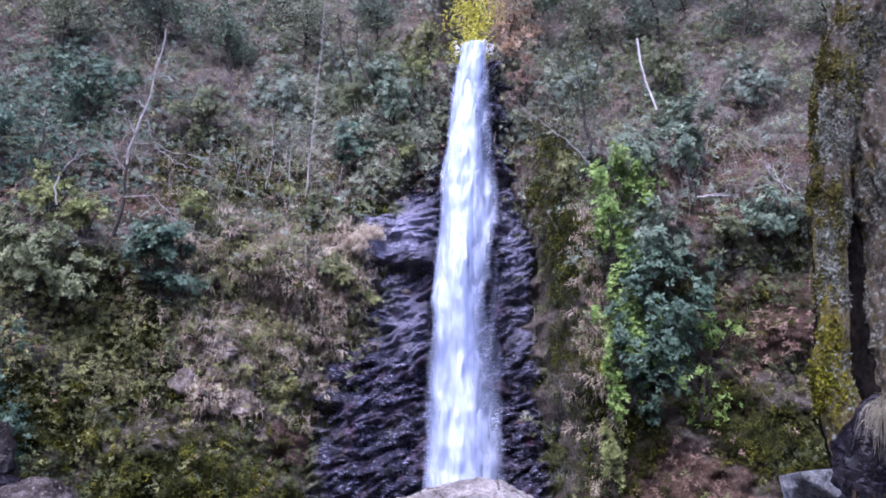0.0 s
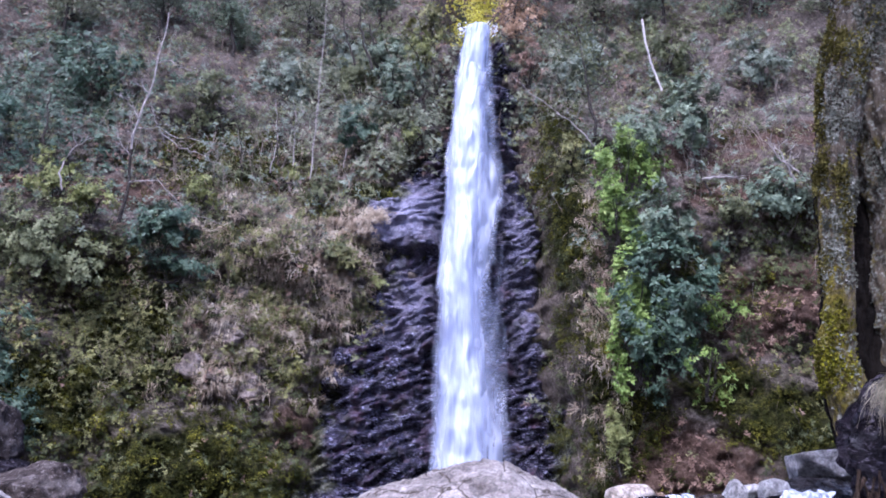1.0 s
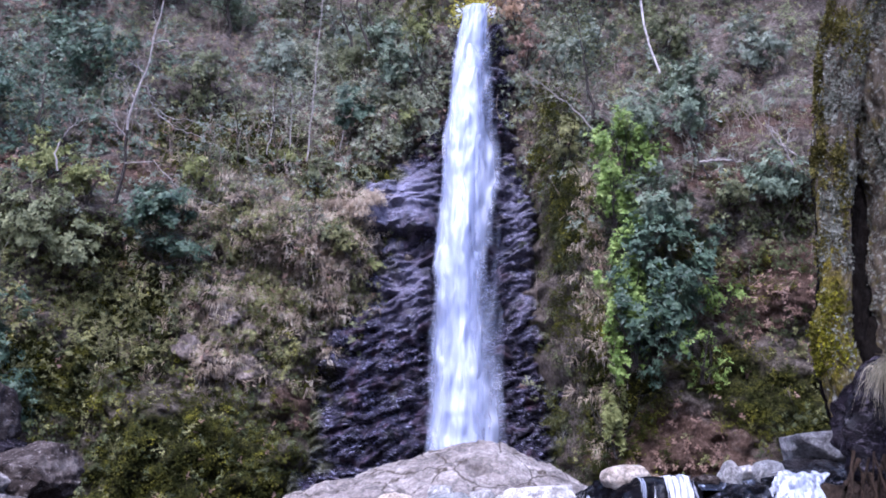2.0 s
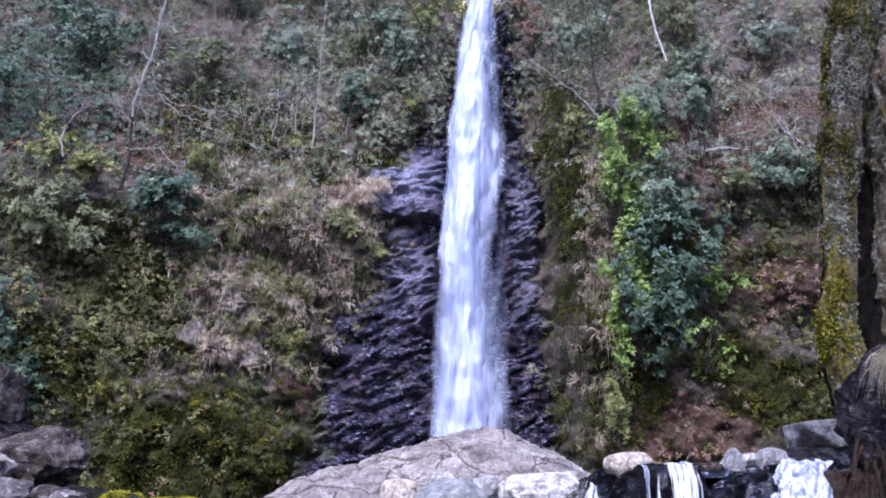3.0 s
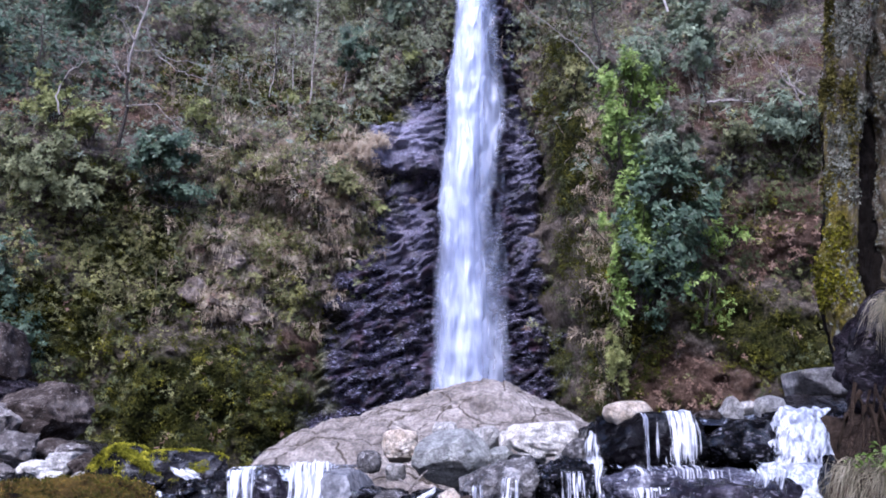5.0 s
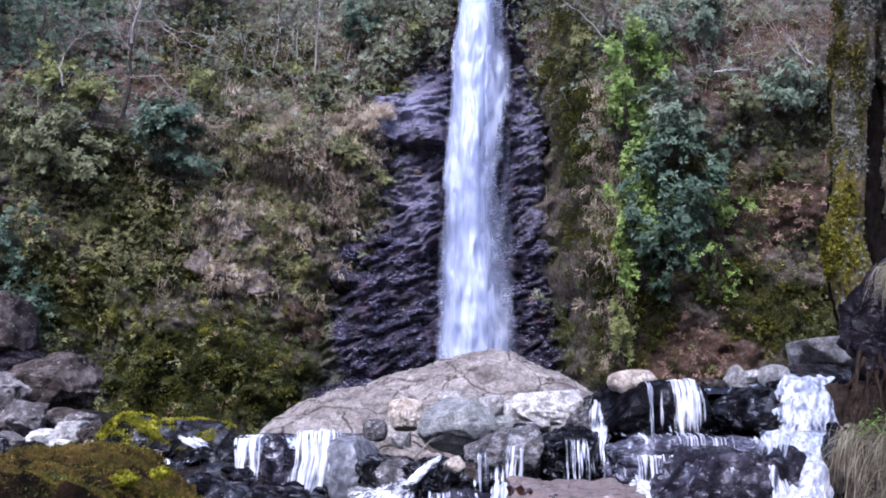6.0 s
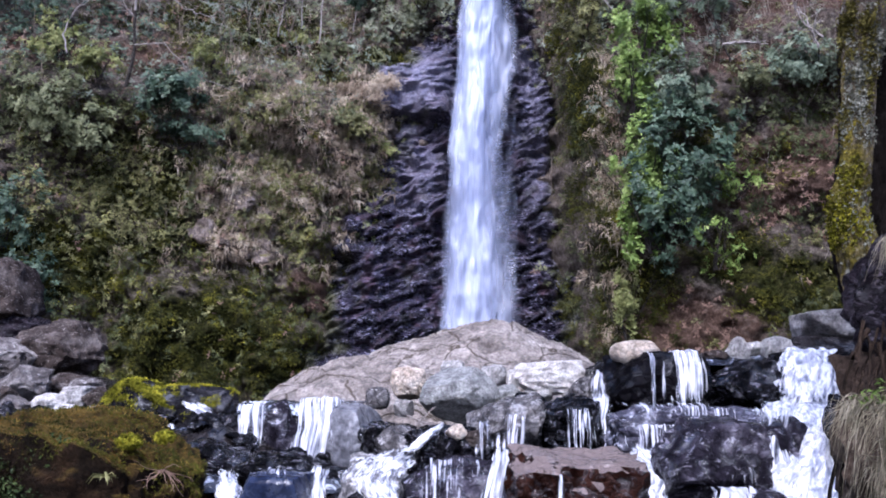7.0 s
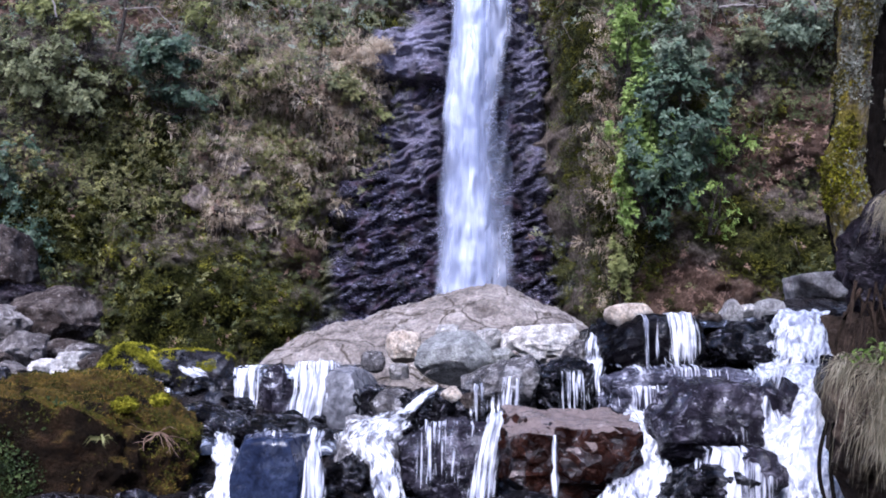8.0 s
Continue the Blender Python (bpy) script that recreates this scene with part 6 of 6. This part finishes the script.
# ---------------------------------------------------------------- stream water
def cascade(label, line, half, mat, seed, cover=0.0, bulge=0.05):
    """Water tumbling along a line of points, half its width at each."""
    line, half = np.asarray(line, float), np.asarray(half, float)
    nl, nu = 64, 27
    s = np.linspace(0, len(line) - 1, nl)
    k = np.arange(len(line))
    c = np.stack([np.interp(s, k, line[:, i]) for i in range(3)], 1)
    for _ in range(5):
        c[1:-1] = (c[:-2] + 2 * c[1:-1] + c[2:]) / 4
    run = np.concatenate([[0], np.cumsum(np.linalg.norm(np.diff(c, axis=0), axis=1))])
    h = np.interp(s, k, half)
    u = np.linspace(-1, 1, nu)
    S, U = np.meshgrid(s, u, indexing="ij")
    L = run[:, None] + 0 * U
    rag = 1 + 0.22 * fbm(L * 3.0, np.sign(U) * 2.0 + seed, 0, 3, seed)
    W = U * h[:, None] * rag
    swell = bulge * (fbm(W * 7 + seed, L * 3.0, 0, 4, seed + 2) + 0.4 * np.abs(fbm(W * 16, L * 2.0, 3, 2, seed + 4)))
    X = c[:, 0:1] + W
    Y = c[:, 1:2] - bulge * (1 - U ** 2) - swell
    Z = c[:, 2:3] + 0 * U + 0.6 * swell
    me = mesh_of("cascade", np.stack([X, Y, Z], -1).reshape(-1, 3), grid_faces(nl, nu), mat, 180)
    q = S / S.max()
    mask(me, "edge", (cover - 0.4 * np.abs(U) ** 2.6 - 0.5 * ss(0.16, 0.0, q) - 0.3 * ss(0.8, 1.0, q) + 0.12 * fbm(W * 5 + seed, L * 2.5, 0, 3, seed + 6)).ravel())
    mask(me, "across", W.ravel())
    mask(me, "along", L.ravel())
    return tagged(new("cascade", me), label, "cascade", "cascades of the stream", kind="structure")


# left falls and runnels
cascade("narrow white cascade beside a dark rock", [(-3.15, 14.2, 1.0), (-3.15, 13.75, 0.98), (-3.08, 13.45, 0.7), (-3.04, 13.3, 0.1)], [0.26, 0.26, 0.24, 0.2], M_CASC, 801, 0.06)
cascade("white cascade pouring over a grey slab", [(-2.08, 14.2, 1.1), (-2.08, 13.5, 1.07), (-2.02, 13.0, 0.7), (-2.14, 12.8, -0.1)], [0.34, 0.34, 0.32, 0.4], M_CASC, 807, 0.08)
cascade("run of water past the moss-capped rock", [(-4.6, 14.95, 0.98), (-4.3, 14.7, 0.85), (-3.8, 14.5, 0.62), (-3.5, 14.3, 0.5)], [0.14, 0.18, 0.2, 0.14], M_FOAM, 814, -0.08)
cascade("little white spill beside the mossy dome", [(-4.35, 13.4, 0.68), (-4.3, 13.15, 0.6), (-4.2, 13.05, 0.4)], [0.07, 0.09, 0.14], M_FOAM, 821, -0.05)
cascade("white runnel past the mossy boulder", [(-2.8, 10.9, 0.26), (-2.62, 10.3, 0.12), (-2.45, 9.8, -0.08), (-2.34, 9.3, -0.45)], [0.12, 0.14, 0.17, 0.25], M_FOAM, 828, 0.06)
cascade("white runnel beside the slate block", [(-1.5, 10.3, 0.42), (-1.5, 9.85, 0.3), (-1.42, 9.5, 0.1), (-1.38, 9.15, -0.45)], [0.13, 0.15, 0.15, 0.2], M_CASC, 835, 0.06)
cascade("thin film of water along the top of the slate block", [(-1.95, 9.95, 0.41), (-1.93, 9.6, 0.41), (-1.9, 9.42, 0.38)], [0.26, 0.3, 0.3], M_FILM, 842, -0.1)
cascade("foam spilling over a pale rock", [(-0.55, 11.6, 0.52), (-0.85, 11.0, 0.42), (-0.98, 10.55, 0.25), (-0.9, 10.4, 0.0)], [0.16, 0.36, 0.4, 0.3], M_FOAM, 849, -0.15, 0.05)
cascade("white runnel below the foaming rock", [(-0.85, 10.6, 0.2), (-0.72, 10.25, 0.0), (-0.64, 10.0, -0.45)], [0.16, 0.18, 0.24], M_FOAM, 856, 0.0)
cascade("white water between black rocks", [(-0.12, 12.3, 0.78), (-0.35, 11.9, 0.62), (-0.55, 11.6, 0.45)], [0.05, 0.09, 0.12], M_FOAM, 863, 0.0)
# middle
cascade("trickle beside a mottled boulder", [(0.45, 12.4, 0.86), (0.43, 11.9, 0.76), (0.43, 11.75, 0.3)], [0.08, 0.09, 0.12], M_CASC, 870, -0.04)
cascade("sparse water streaks over the mottled boulder", [(0.85, 12.4, 1.0), (0.8, 12.0, 0.9), (0.75, 11.8, 0.3)], [0.35, 0.4, 0.4], M_FILM, 877, -0.14)
cascade("sparse water streaks over the dark glossy boulder", [(1.75, 12.2, 1.1), (1.7, 11.75, 0.85), (1.7, 11.7, 0.3)], [0.3, 0.36, 0.4], M_FILM, 884, -0.16)
cascade("white cascade between two boulders", [(2.36, 14.0, 1.62), (2.3, 13.4, 1.5), (2.15, 12.7, 1.12), (2.05, 12.3, 0.9), (2.05, 11.9, 0.45)], [0.16, 0.17, 0.19, 0.17, 0.16], M_CASC, 891, -0.02)
cascade("thin water over the purple-grey rock", [(2.5, 11.5, 0.98), (2.48, 11.0, 0.85), (2.46, 10.85, 0.35)], [0.3, 0.3, 0.3], M_FILM, 898, -0.02)
cascade("broad white runnel over a wet purple-grey rock", [(0.62, 10.9, 0.6), (0.56, 10.3, 0.46), (0.45, 9.95, 0.1), (0.36, 9.6, -0.45)], [0.1, 0.12, 0.16, 0.22], M_CASC, 905, 0.1)
cascade("film of water over a wet purple-grey rock", [(-0.1, 10.8, 0.5), (-0.1, 10.3, 0.36), (-0.1, 10.1, -0.4)], [0.45, 0.5, 0.52], M_FILM, 912, -0.12)
cascade("drip down the front of the pinkish boulder", [(1.2, 9.75, 0.5), (1.17, 9.38, 0.42), (1.16, 9.3, -0.4)], [0.05, 0.045, 0.05], M_CASC, 919, -0.02)
cascade("white chute beside the pinkish boulder", [(2.38, 11.1, 0.66), (2.38, 10.6, 0.48), (2.25, 10.0, 0.24), (2.1, 9.4, -0.1), (1.95, 8.9, -0.45)], [0.14, 0.2, 0.24, 0.34, 0.55], M_FOAM, 926, 0.1, 0.05)
# right falls
cascade("thin white fall over a black ledge", [(3.38, 13.0, 1.85), (3.37, 12.5, 1.82), (3.36, 12.35, 1.6), (3.32, 12.2, 0.95)], [0.25, 0.25, 0.25, 0.3], M_CASC, 933, 0.05)
cascade("thread of water down the black rock", [(2.9, 12.8, 1.84), (2.87, 12.42, 1.78), (2.83, 12.3, 0.95)], [0.045, 0.04, 0.035], M_CASC, 940, 0.06)
cascade("faint thread of water down the black rock", [(3.05, 12.8, 1.84), (3.03, 12.42, 1.78), (3.0, 12.3, 0.95)], [0.035, 0.03, 0.03], M_CASC, 947, -0.1)
cascade("film of water over the blue-grey ledge", [(2.9, 11.7, 1.14), (2.9, 11.1, 1.08), (2.9, 10.95, 0.4)], [0.8, 0.85, 0.85], M_FILM, 954, -0.1)
cascade("broad white chute below the angular slab", [(5.32, 13.5, 1.92), (5.28, 12.9, 1.9), (5.1, 12.45, 1.62), (4.86, 12.0, 1.12)], [0.36, 0.4, 0.46, 0.55], M_FOAM, 961, 0.2, 0.05)
cascade("foaming white water tumbling down the chute", [(4.86, 12.2, 1.16), (4.68, 11.4, 1.0), (4.45, 10.9, 0.66), (4.15, 10.3, 0.34), (3.85, 9.7, 0.06), (3.6, 9.2, -0.4)], [0.54, 0.5, 0.42, 0.46, 0.56, 0.66], M_FOAM, 968, 0.34, 0.06)
cascade("second rush of foam in the chute", [(4.9, 11.6, 1.02), (4.62, 11.0, 0.82), (4.36, 10.5, 0.5), (4.05, 9.9, 0.2), (3.8, 9.3, -0.3)], [0.2, 0.22, 0.24, 0.3, 0.3], M_FOAM, 975, 0.2, 0.07)
cascade("side fall beside the foaming chute", [(4.2, 11.5, 1.1), (4.12, 11.1, 1.06), (3.9, 10.7, 0.75), (3.84, 10.5, 0.2)], [0.26, 0.26, 0.24, 0.24], M_CASC, 982, 0.02)
cascade("film of water over the large dark boulder", [(3.2, 10.5, 1.02), (3.25, 9.9, 0.86), (3.25, 9.62, 0.25)], [0.3, 0.34, 0.36], M_FILM, 989, -0.12)
cascade("foaming film below the large dark boulder", [(3.15, 9.75, 0.3), (3.1, 9.35, 0.26), (3.0, 9.05, 0.1), (2.95, 8.9, -0.4)], [0.42, 0.5, 0.45, 0.45], M_FILM, 996, 0.1)


def pool(label, x0, x1, y0, y1, z, seed):
    a, b = np.linspace(x0, x1, 40), np.linspace(y0, y1, 30)
    X, Y = np.meshgrid(a, b, indexing="ij")
    Y = Y + 0.35 * fbm(X * 1.3, seed * 1.7, 0, 3, seed) * (1 - ss(y0, y0 + 1.2, Y))
    Z = z + 0.02 * fbm(X * 3, Y * 3, 0, 3, seed) - 0.15 * ss(0.12, 0.0, (np.arange(30) / 29.0)[None, :] + 0 * X)
    me = mesh_of("water", np.stack([X, Y, Z], -1).reshape(-1, 3), grid_faces(40, 30), M_POOL, 180)
    tagged(new("water", me), label, "water", kind="structure")


pool("shallow clear water behind the upper lip", 2.95, 6.0, 12.85, 15.5, 1.8, 1)
pool("shallow water behind the two small falls", -3.35, -1.5, 13.55, 15.6, 0.97, 2)
pool("shallow water along the stony bank", -8.5, -3.9, 14.2, 16.8, 0.52, 3)
pool("rippled water among the middle boulders", -3.6, 4.4, 11.4, 13.0, 0.1, 4)
pool("dark rippled water of the lower stream", -6.0, 4.2, 6.0, 11.2, -0.42, 5)


def gravel():
    """Wedged small stones between the boulders."""
    r = np.random.default_rng(900)
    v0, f0 = sphere(2)
    vs, fs, base = [], [], 0
    for _ in range(520):
        x, y = r.uniform(-9, 5), r.uniform(8.6, 17)
        h = r.uniform(0.06, 0.22) * np.array([r.uniform(0.8, 1.5), r.uniform(0.8, 1.4), r.uniform(0.5, 0.9)])
        v = v0.copy()
        for _ in range(5):
            n = unit(r.normal(0, 1, 3))
            v -= np.maximum(0, v @ n - r.uniform(0.55, 0.85))[:, None] * n
        z = float(ground_z(np.array(x), np.array(y)))
        vs.append(v * h + [x, y, z + h[2] * 0.25])
        fs.append(f0 + base)
        base += len(v0)
    me = mesh_of("gravel", np.concatenate(vs), np.concatenate(fs), M_BLACK, 20)
    tagged(new("gravel", me), "small wet stones wedged between the boulders", "stones", kind="stuff")


gravel()


# ---------------------------------------------------------------- grass on the near bank
def grass_tuft(label, place, half, n, length, mat, seed, green=0, clumps=14):
    """Long grass in clumps: each blade springs out and arches over."""
    r = np.random.default_rng(seed)
    ob = empty("grass_tuft", place)
    roots = r.normal(0, 1, (clumps, 3)) * np.asarray(half) * 0.55
    lean = unit(np.stack([r.normal(-0.35, 0.5, clumps), r.normal(-0.7, 0.25, clumps), r.uniform(-0.1, 0.7, clumps)], 1))
    pick = r.integers(0, clumps, n)
    way = unit(lean[pick] + r.normal(0, 0.28, (n, 3)))
    L = length * r.uniform(0.5, 1.25, n) * r.uniform(0.7, 1.2, clumps)[pick]
    t = np.linspace(0, 1, 6)[None, :, None]
    at = (roots[pick] + r.normal(0, 0.035, (n, 3)))[:, None]
    mid = at + way[:, None] * (L[:, None, None] * (t - 0.25 * t ** 2)) + np.array([0, 0, -1.0]) * (L[:, None, None] * 0.75 * t ** 2)
    side = unit(np.cross(way, r.normal(0, 1, (n, 3))))[:, None] * 0.0045 * (1.0 - 0.85 * t)
    v = np.stack([mid - side, mid + side], 2).reshape(-1, 3)
    b0 = np.arange(n)[:, None] * 12 + np.arange(5)[None, :] * 2
    f = np.stack([b0, b0 + 1, b0 + 3, b0 + 2], -1).reshape(-1, 4)
    part("grass_clump", mesh_of("grass_clump", v, f, mat), ob)
    if green:
        at = r.normal(0, 1, (green, 3)) * np.asarray(half) * 0.5 + np.array([0, 0, half[2] * 0.9])
        v, f = leaves(at, np.tile([-0.2, -0.5, 0.7], (green, 1)), 0.07, r, 0.45)
        tagged(part("leaf_cluster", mesh_of("leaf_cluster", v, f, M_BRIGHT), ob, "yellow-green small leaves"), kind="stuff")
    return tagged(ob, label, "grass", "grass on the bank")


grass_tuft("long dry grass hanging over the dark rock", (4.2, 7.8, 2.75), (0.2, 0.2, 0.12), 700, 0.5, M_HAY, 951, 0, 7)
grass_tuft("long dry grass hanging down the earth bank", (3.82, 7.4, 1.2), (0.34, 0.25, 0.12), 1000, 0.6, M_HAY, 952, 260, 14)
grass_tuft("dry grass low on the earth bank", (3.8, 7.4, 0.85), (0.34, 0.25, 0.25), 1000, 0.55, M_HAY, 953, 0, 14)


def strap_plant(label, place, n, length, mat, seed):
    """A small plant of long narrow leaves that spread from one crown."""
    r = np.random.default_rng(seed)
    ob = empty("plant", place)
    for i in range(n):
        a = r.uniform(-2.9, 0.0)
        v, f = blades(np.zeros((1, 3)), np.array([[np.cos(a), np.sin(a), 0.35]]), length, 0.018, r, 1.4)
        part("leaf", mesh_of("leaf", v, f, mat), ob)
    return tagged(ob, label, "plant")


for x_, z_, s_ in ((-5.35, 0.72, 1), (-5.15, 0.64, 2), (-5.5, 0.68, 3), (-5.25, 0.8, 4)):
    strap_plant("pale green fern hanging on the mossy dome", (x_, 14.95, z_), 12, 0.26, M_SAGE, 963 + s_)
strap_plant("small green fern-like plant on the mossy boulder", (-3.72, 9.4, 0.36), 13, 0.2, M_OLIVE, 961)


def root_tangle():
    r = np.random.default_rng(962)
    ob = empty("roots", (-3.12, 9.5, 0.42))
    for i in range(15):
        a = -2.9 + i * 0.2
        p = twig_path((0, 0, 0), (np.cos(a), -0.5, -0.15 + 0.3 * np.sin(a * 3)), r.uniform(0.2, 0.42), 0.006, r, 7, 0.3, -0.06)
        v, f = tubes([p], 5)
        part("root", mesh_of("root", v, f, M_RUST), ob)
    tagged(ob, "bare pinkish roots over the mossy boulder", "roots")


root_tangle()


def moss_tuft(label, place, half, n, size, mat, seed):
    r = np.random.default_rng(seed)
    at = unit(r.normal(0, 1, (n, 3))) * r.uniform(0.5, 1, (n, 1)) * np.asarray(half)
    v, f = leaves(at, unit(at / np.asarray(half)), size, r, 0.7)
    ob = new("moss_tuft", mesh_of("moss_tuft", v, f, mat))
    ob.location = place
    return tagged(ob, label, "moss", "moss on the large boulder")


moss_tuft("bright yellow-green moss cushion on the brown boulder", (-3.66, 9.85, 0.68), (0.17, 0.14, 0.1), 700, 0.04, M_GOLDMOSS, 971)
moss_tuft("small yellow-green moss cushion on the brown boulder", (-3.25, 9.85, 0.74), (0.13, 0.12, 0.08), 450, 0.04, M_GOLDMOSS, 972)
moss_tuft("dark green moss hanging on the brown boulder", (-4.85, 9.62, 0.2), (0.42, 0.16, 0.6), 2600, 0.045, M_CREEPER, 973)
moss_tuft("small-leaved green creeper on the brown boulder", (-4.45, 9.6, 0.5), (0.42, 0.16, 0.3), 900, 0.045, M_CREEPER, 974)
moss_tuft("green creeper low on the brown boulder", (-4.6, 9.5, -0.1), (0.3, 0.14, 0.4), 1000, 0.045, M_CREEPER, 975)


def outcrops():
    """Bare rock that breaks through the lower slope."""
    r = np.random.default_rng(980)
    for i in range(26):
        x, z = r.normal(-13.3, 1.5), r.normal(10.6, 1.8)
        h = r.uniform(0.3, 0.85)
        boulder("rock_outcrop", "weathered grey-brown rock showing through moss and grass", hill_at(x, z, -0.12), (h * r.uniform(0.8, 1.3), 0.5, h * r.uniform(0.7, 1.3)), M_OUTCROP, 981 + i, lean=r.uniform(-35, 35), group="rock outcrops on the slope", level=4, cuts=16, tight=0.6, box=0.6, rough=0.1, steps=0.2)


outcrops()


def fallen_branch(label, pts, radius, mat, seed, kids=2):
    r = np.random.default_rng(seed)
    pts = np.asarray(pts, float)
    base = pts[0].copy()
    ob = empty("fallen_branch", base)
    s_ = np.linspace(0, len(pts) - 1, 12)
    c = np.stack([np.interp(s_, np.arange(len(pts)), pts[:, i]) for i in range(3)], 1) - base
    c[1:-1] += r.normal(0, radius * 0.6, (10, 3))
    v, f = tubes([(c, np.linspace(radius, radius * 0.5, 12))], 6)
    part("stem", mesh_of("stem", v, f, mat, 60), ob)
    for _ in range(kids):
        k = r.integers(3, 11)
        v, f = tubes(spray(c[k], (r.normal(0, 0.6), -0.3, r.uniform(0.1, 0.8)), 1.0, radius * 0.5, r, 1, 2), 4)
        part("twig", mesh_of("twig", v, f, mat), ob)
    return tagged(ob, label, "branch", "fallen branches")


fallen_branch("pale fallen branch lying across the red slope", [(15.3, 46.9, 20.3), (16.6, 46.8, 20.45), (17.9, 46.8, 20.3)], 0.08, M_GREYBARK, 991)
fallen_branch("dead forked branch above a shrub", [(20.7, 46.0, 20.4), (19.8, 46.0, 21.1), (19.1, 46.0, 22.3)], 0.06, M_GREYBARK, 992, 4)
fallen_branch("pale thin branch bending over shrubs", [(-24.2, 50.5, 21.0), (-24.6, 50.5, 22.4), (-23.8, 50.5, 24.0), (-22.8, 50.5, 24.6)], 0.06, M_GREYBARK, 994, 3)
fallen_branch("dark slanting stem beside the fall", [(-5.65, 60.0, 34.8), (-6.2, 60.0, 36.8), (-6.65, 60.0, 38.6), (-6.8, 60.0, 40.5)], 0.12, M_BARK, 995, 3)
fallen_branch("dark slanting stem beside the fall", [(-7.0, 60.0, 35.2), (-7.6, 60.0, 37.2), (-8.05, 60.0, 39.1), (-8.2, 60.0, 41.0)], 0.11, M_BARK, 996, 3)


def bank_roots():
    """Brown roots that run down the bank under the tree."""
    r = np.random.default_rng(997)
    ob = empty("bank_roots", (4.05, 7.75, 1.95))
    for i in range(30):
        p = twig_path((-0.3 + 0.03 * i, 0.15 + r.normal(0, 0.06), r.uniform(-0.15, 0.1)), (r.normal(0, 0.35), -0.05, -1.0), r.uniform(0.7, 1.2), r.uniform(0.01, 0.024), r, 10, 0.14, -0.12)
        v, f = tubes([p], 8)
        part("root", mesh_of("root", v, f, M_ROOT, 60), ob)
    tagged(ob, "brown exposed roots running down the earth bank", "roots")


bank_roots()


def driftwood():
    """A few bare sticks caught between the stones."""
    r = np.random.default_rng(1001)
    ob = empty("driftwood", (-0.65, 14.1, 0.74))
    for a, b in (((-0.1, 0.1, 0.06), (0.38, 0.1, -0.1)), ((0.0, -0.1, -0.14), (0.4, -0.1, 0.2)), ((-0.15, 0.0, -0.04), (0.04, 0.0, -0.2)), ((0.1, 0.05, -0.05), (0.3, -0.1, -0.2))):
        a, b = np.array(a), np.array(b)
        p = twig_path(a, b - a, np.linalg.norm(b - a), 0.02, r, 6, 0.12)
        v, f = tubes([p], 6)
        part("stick", mesh_of("stick", v, f, M_GREYBARK, 60), ob)
    tagged(ob, "bare brown sticks caught between wet stones", "driftwood")


driftwood()


def dark_root():
    """A black looping root beside the foot of the chute."""
    ob = empty("root", (3.9, 9.0, 0.3))
    for k, amp in ((0.0, 0.1), (0.07, 0.05)):
        t = np.linspace(0, 1, 16)
        pts = np.stack([0.02 + k - amp * np.sin(np.pi * t), 0 * t, 0.32 - 0.95 * t], 1)
        v, f = tubes([(pts, np.full(16, 0.022))], 8)
        part("strand", mesh_of("strand", v, f, M_GAPSHADE_ROOT, 60), ob)
    tagged(ob, "black wet looping root beside the white chute", "root")


dark_root()
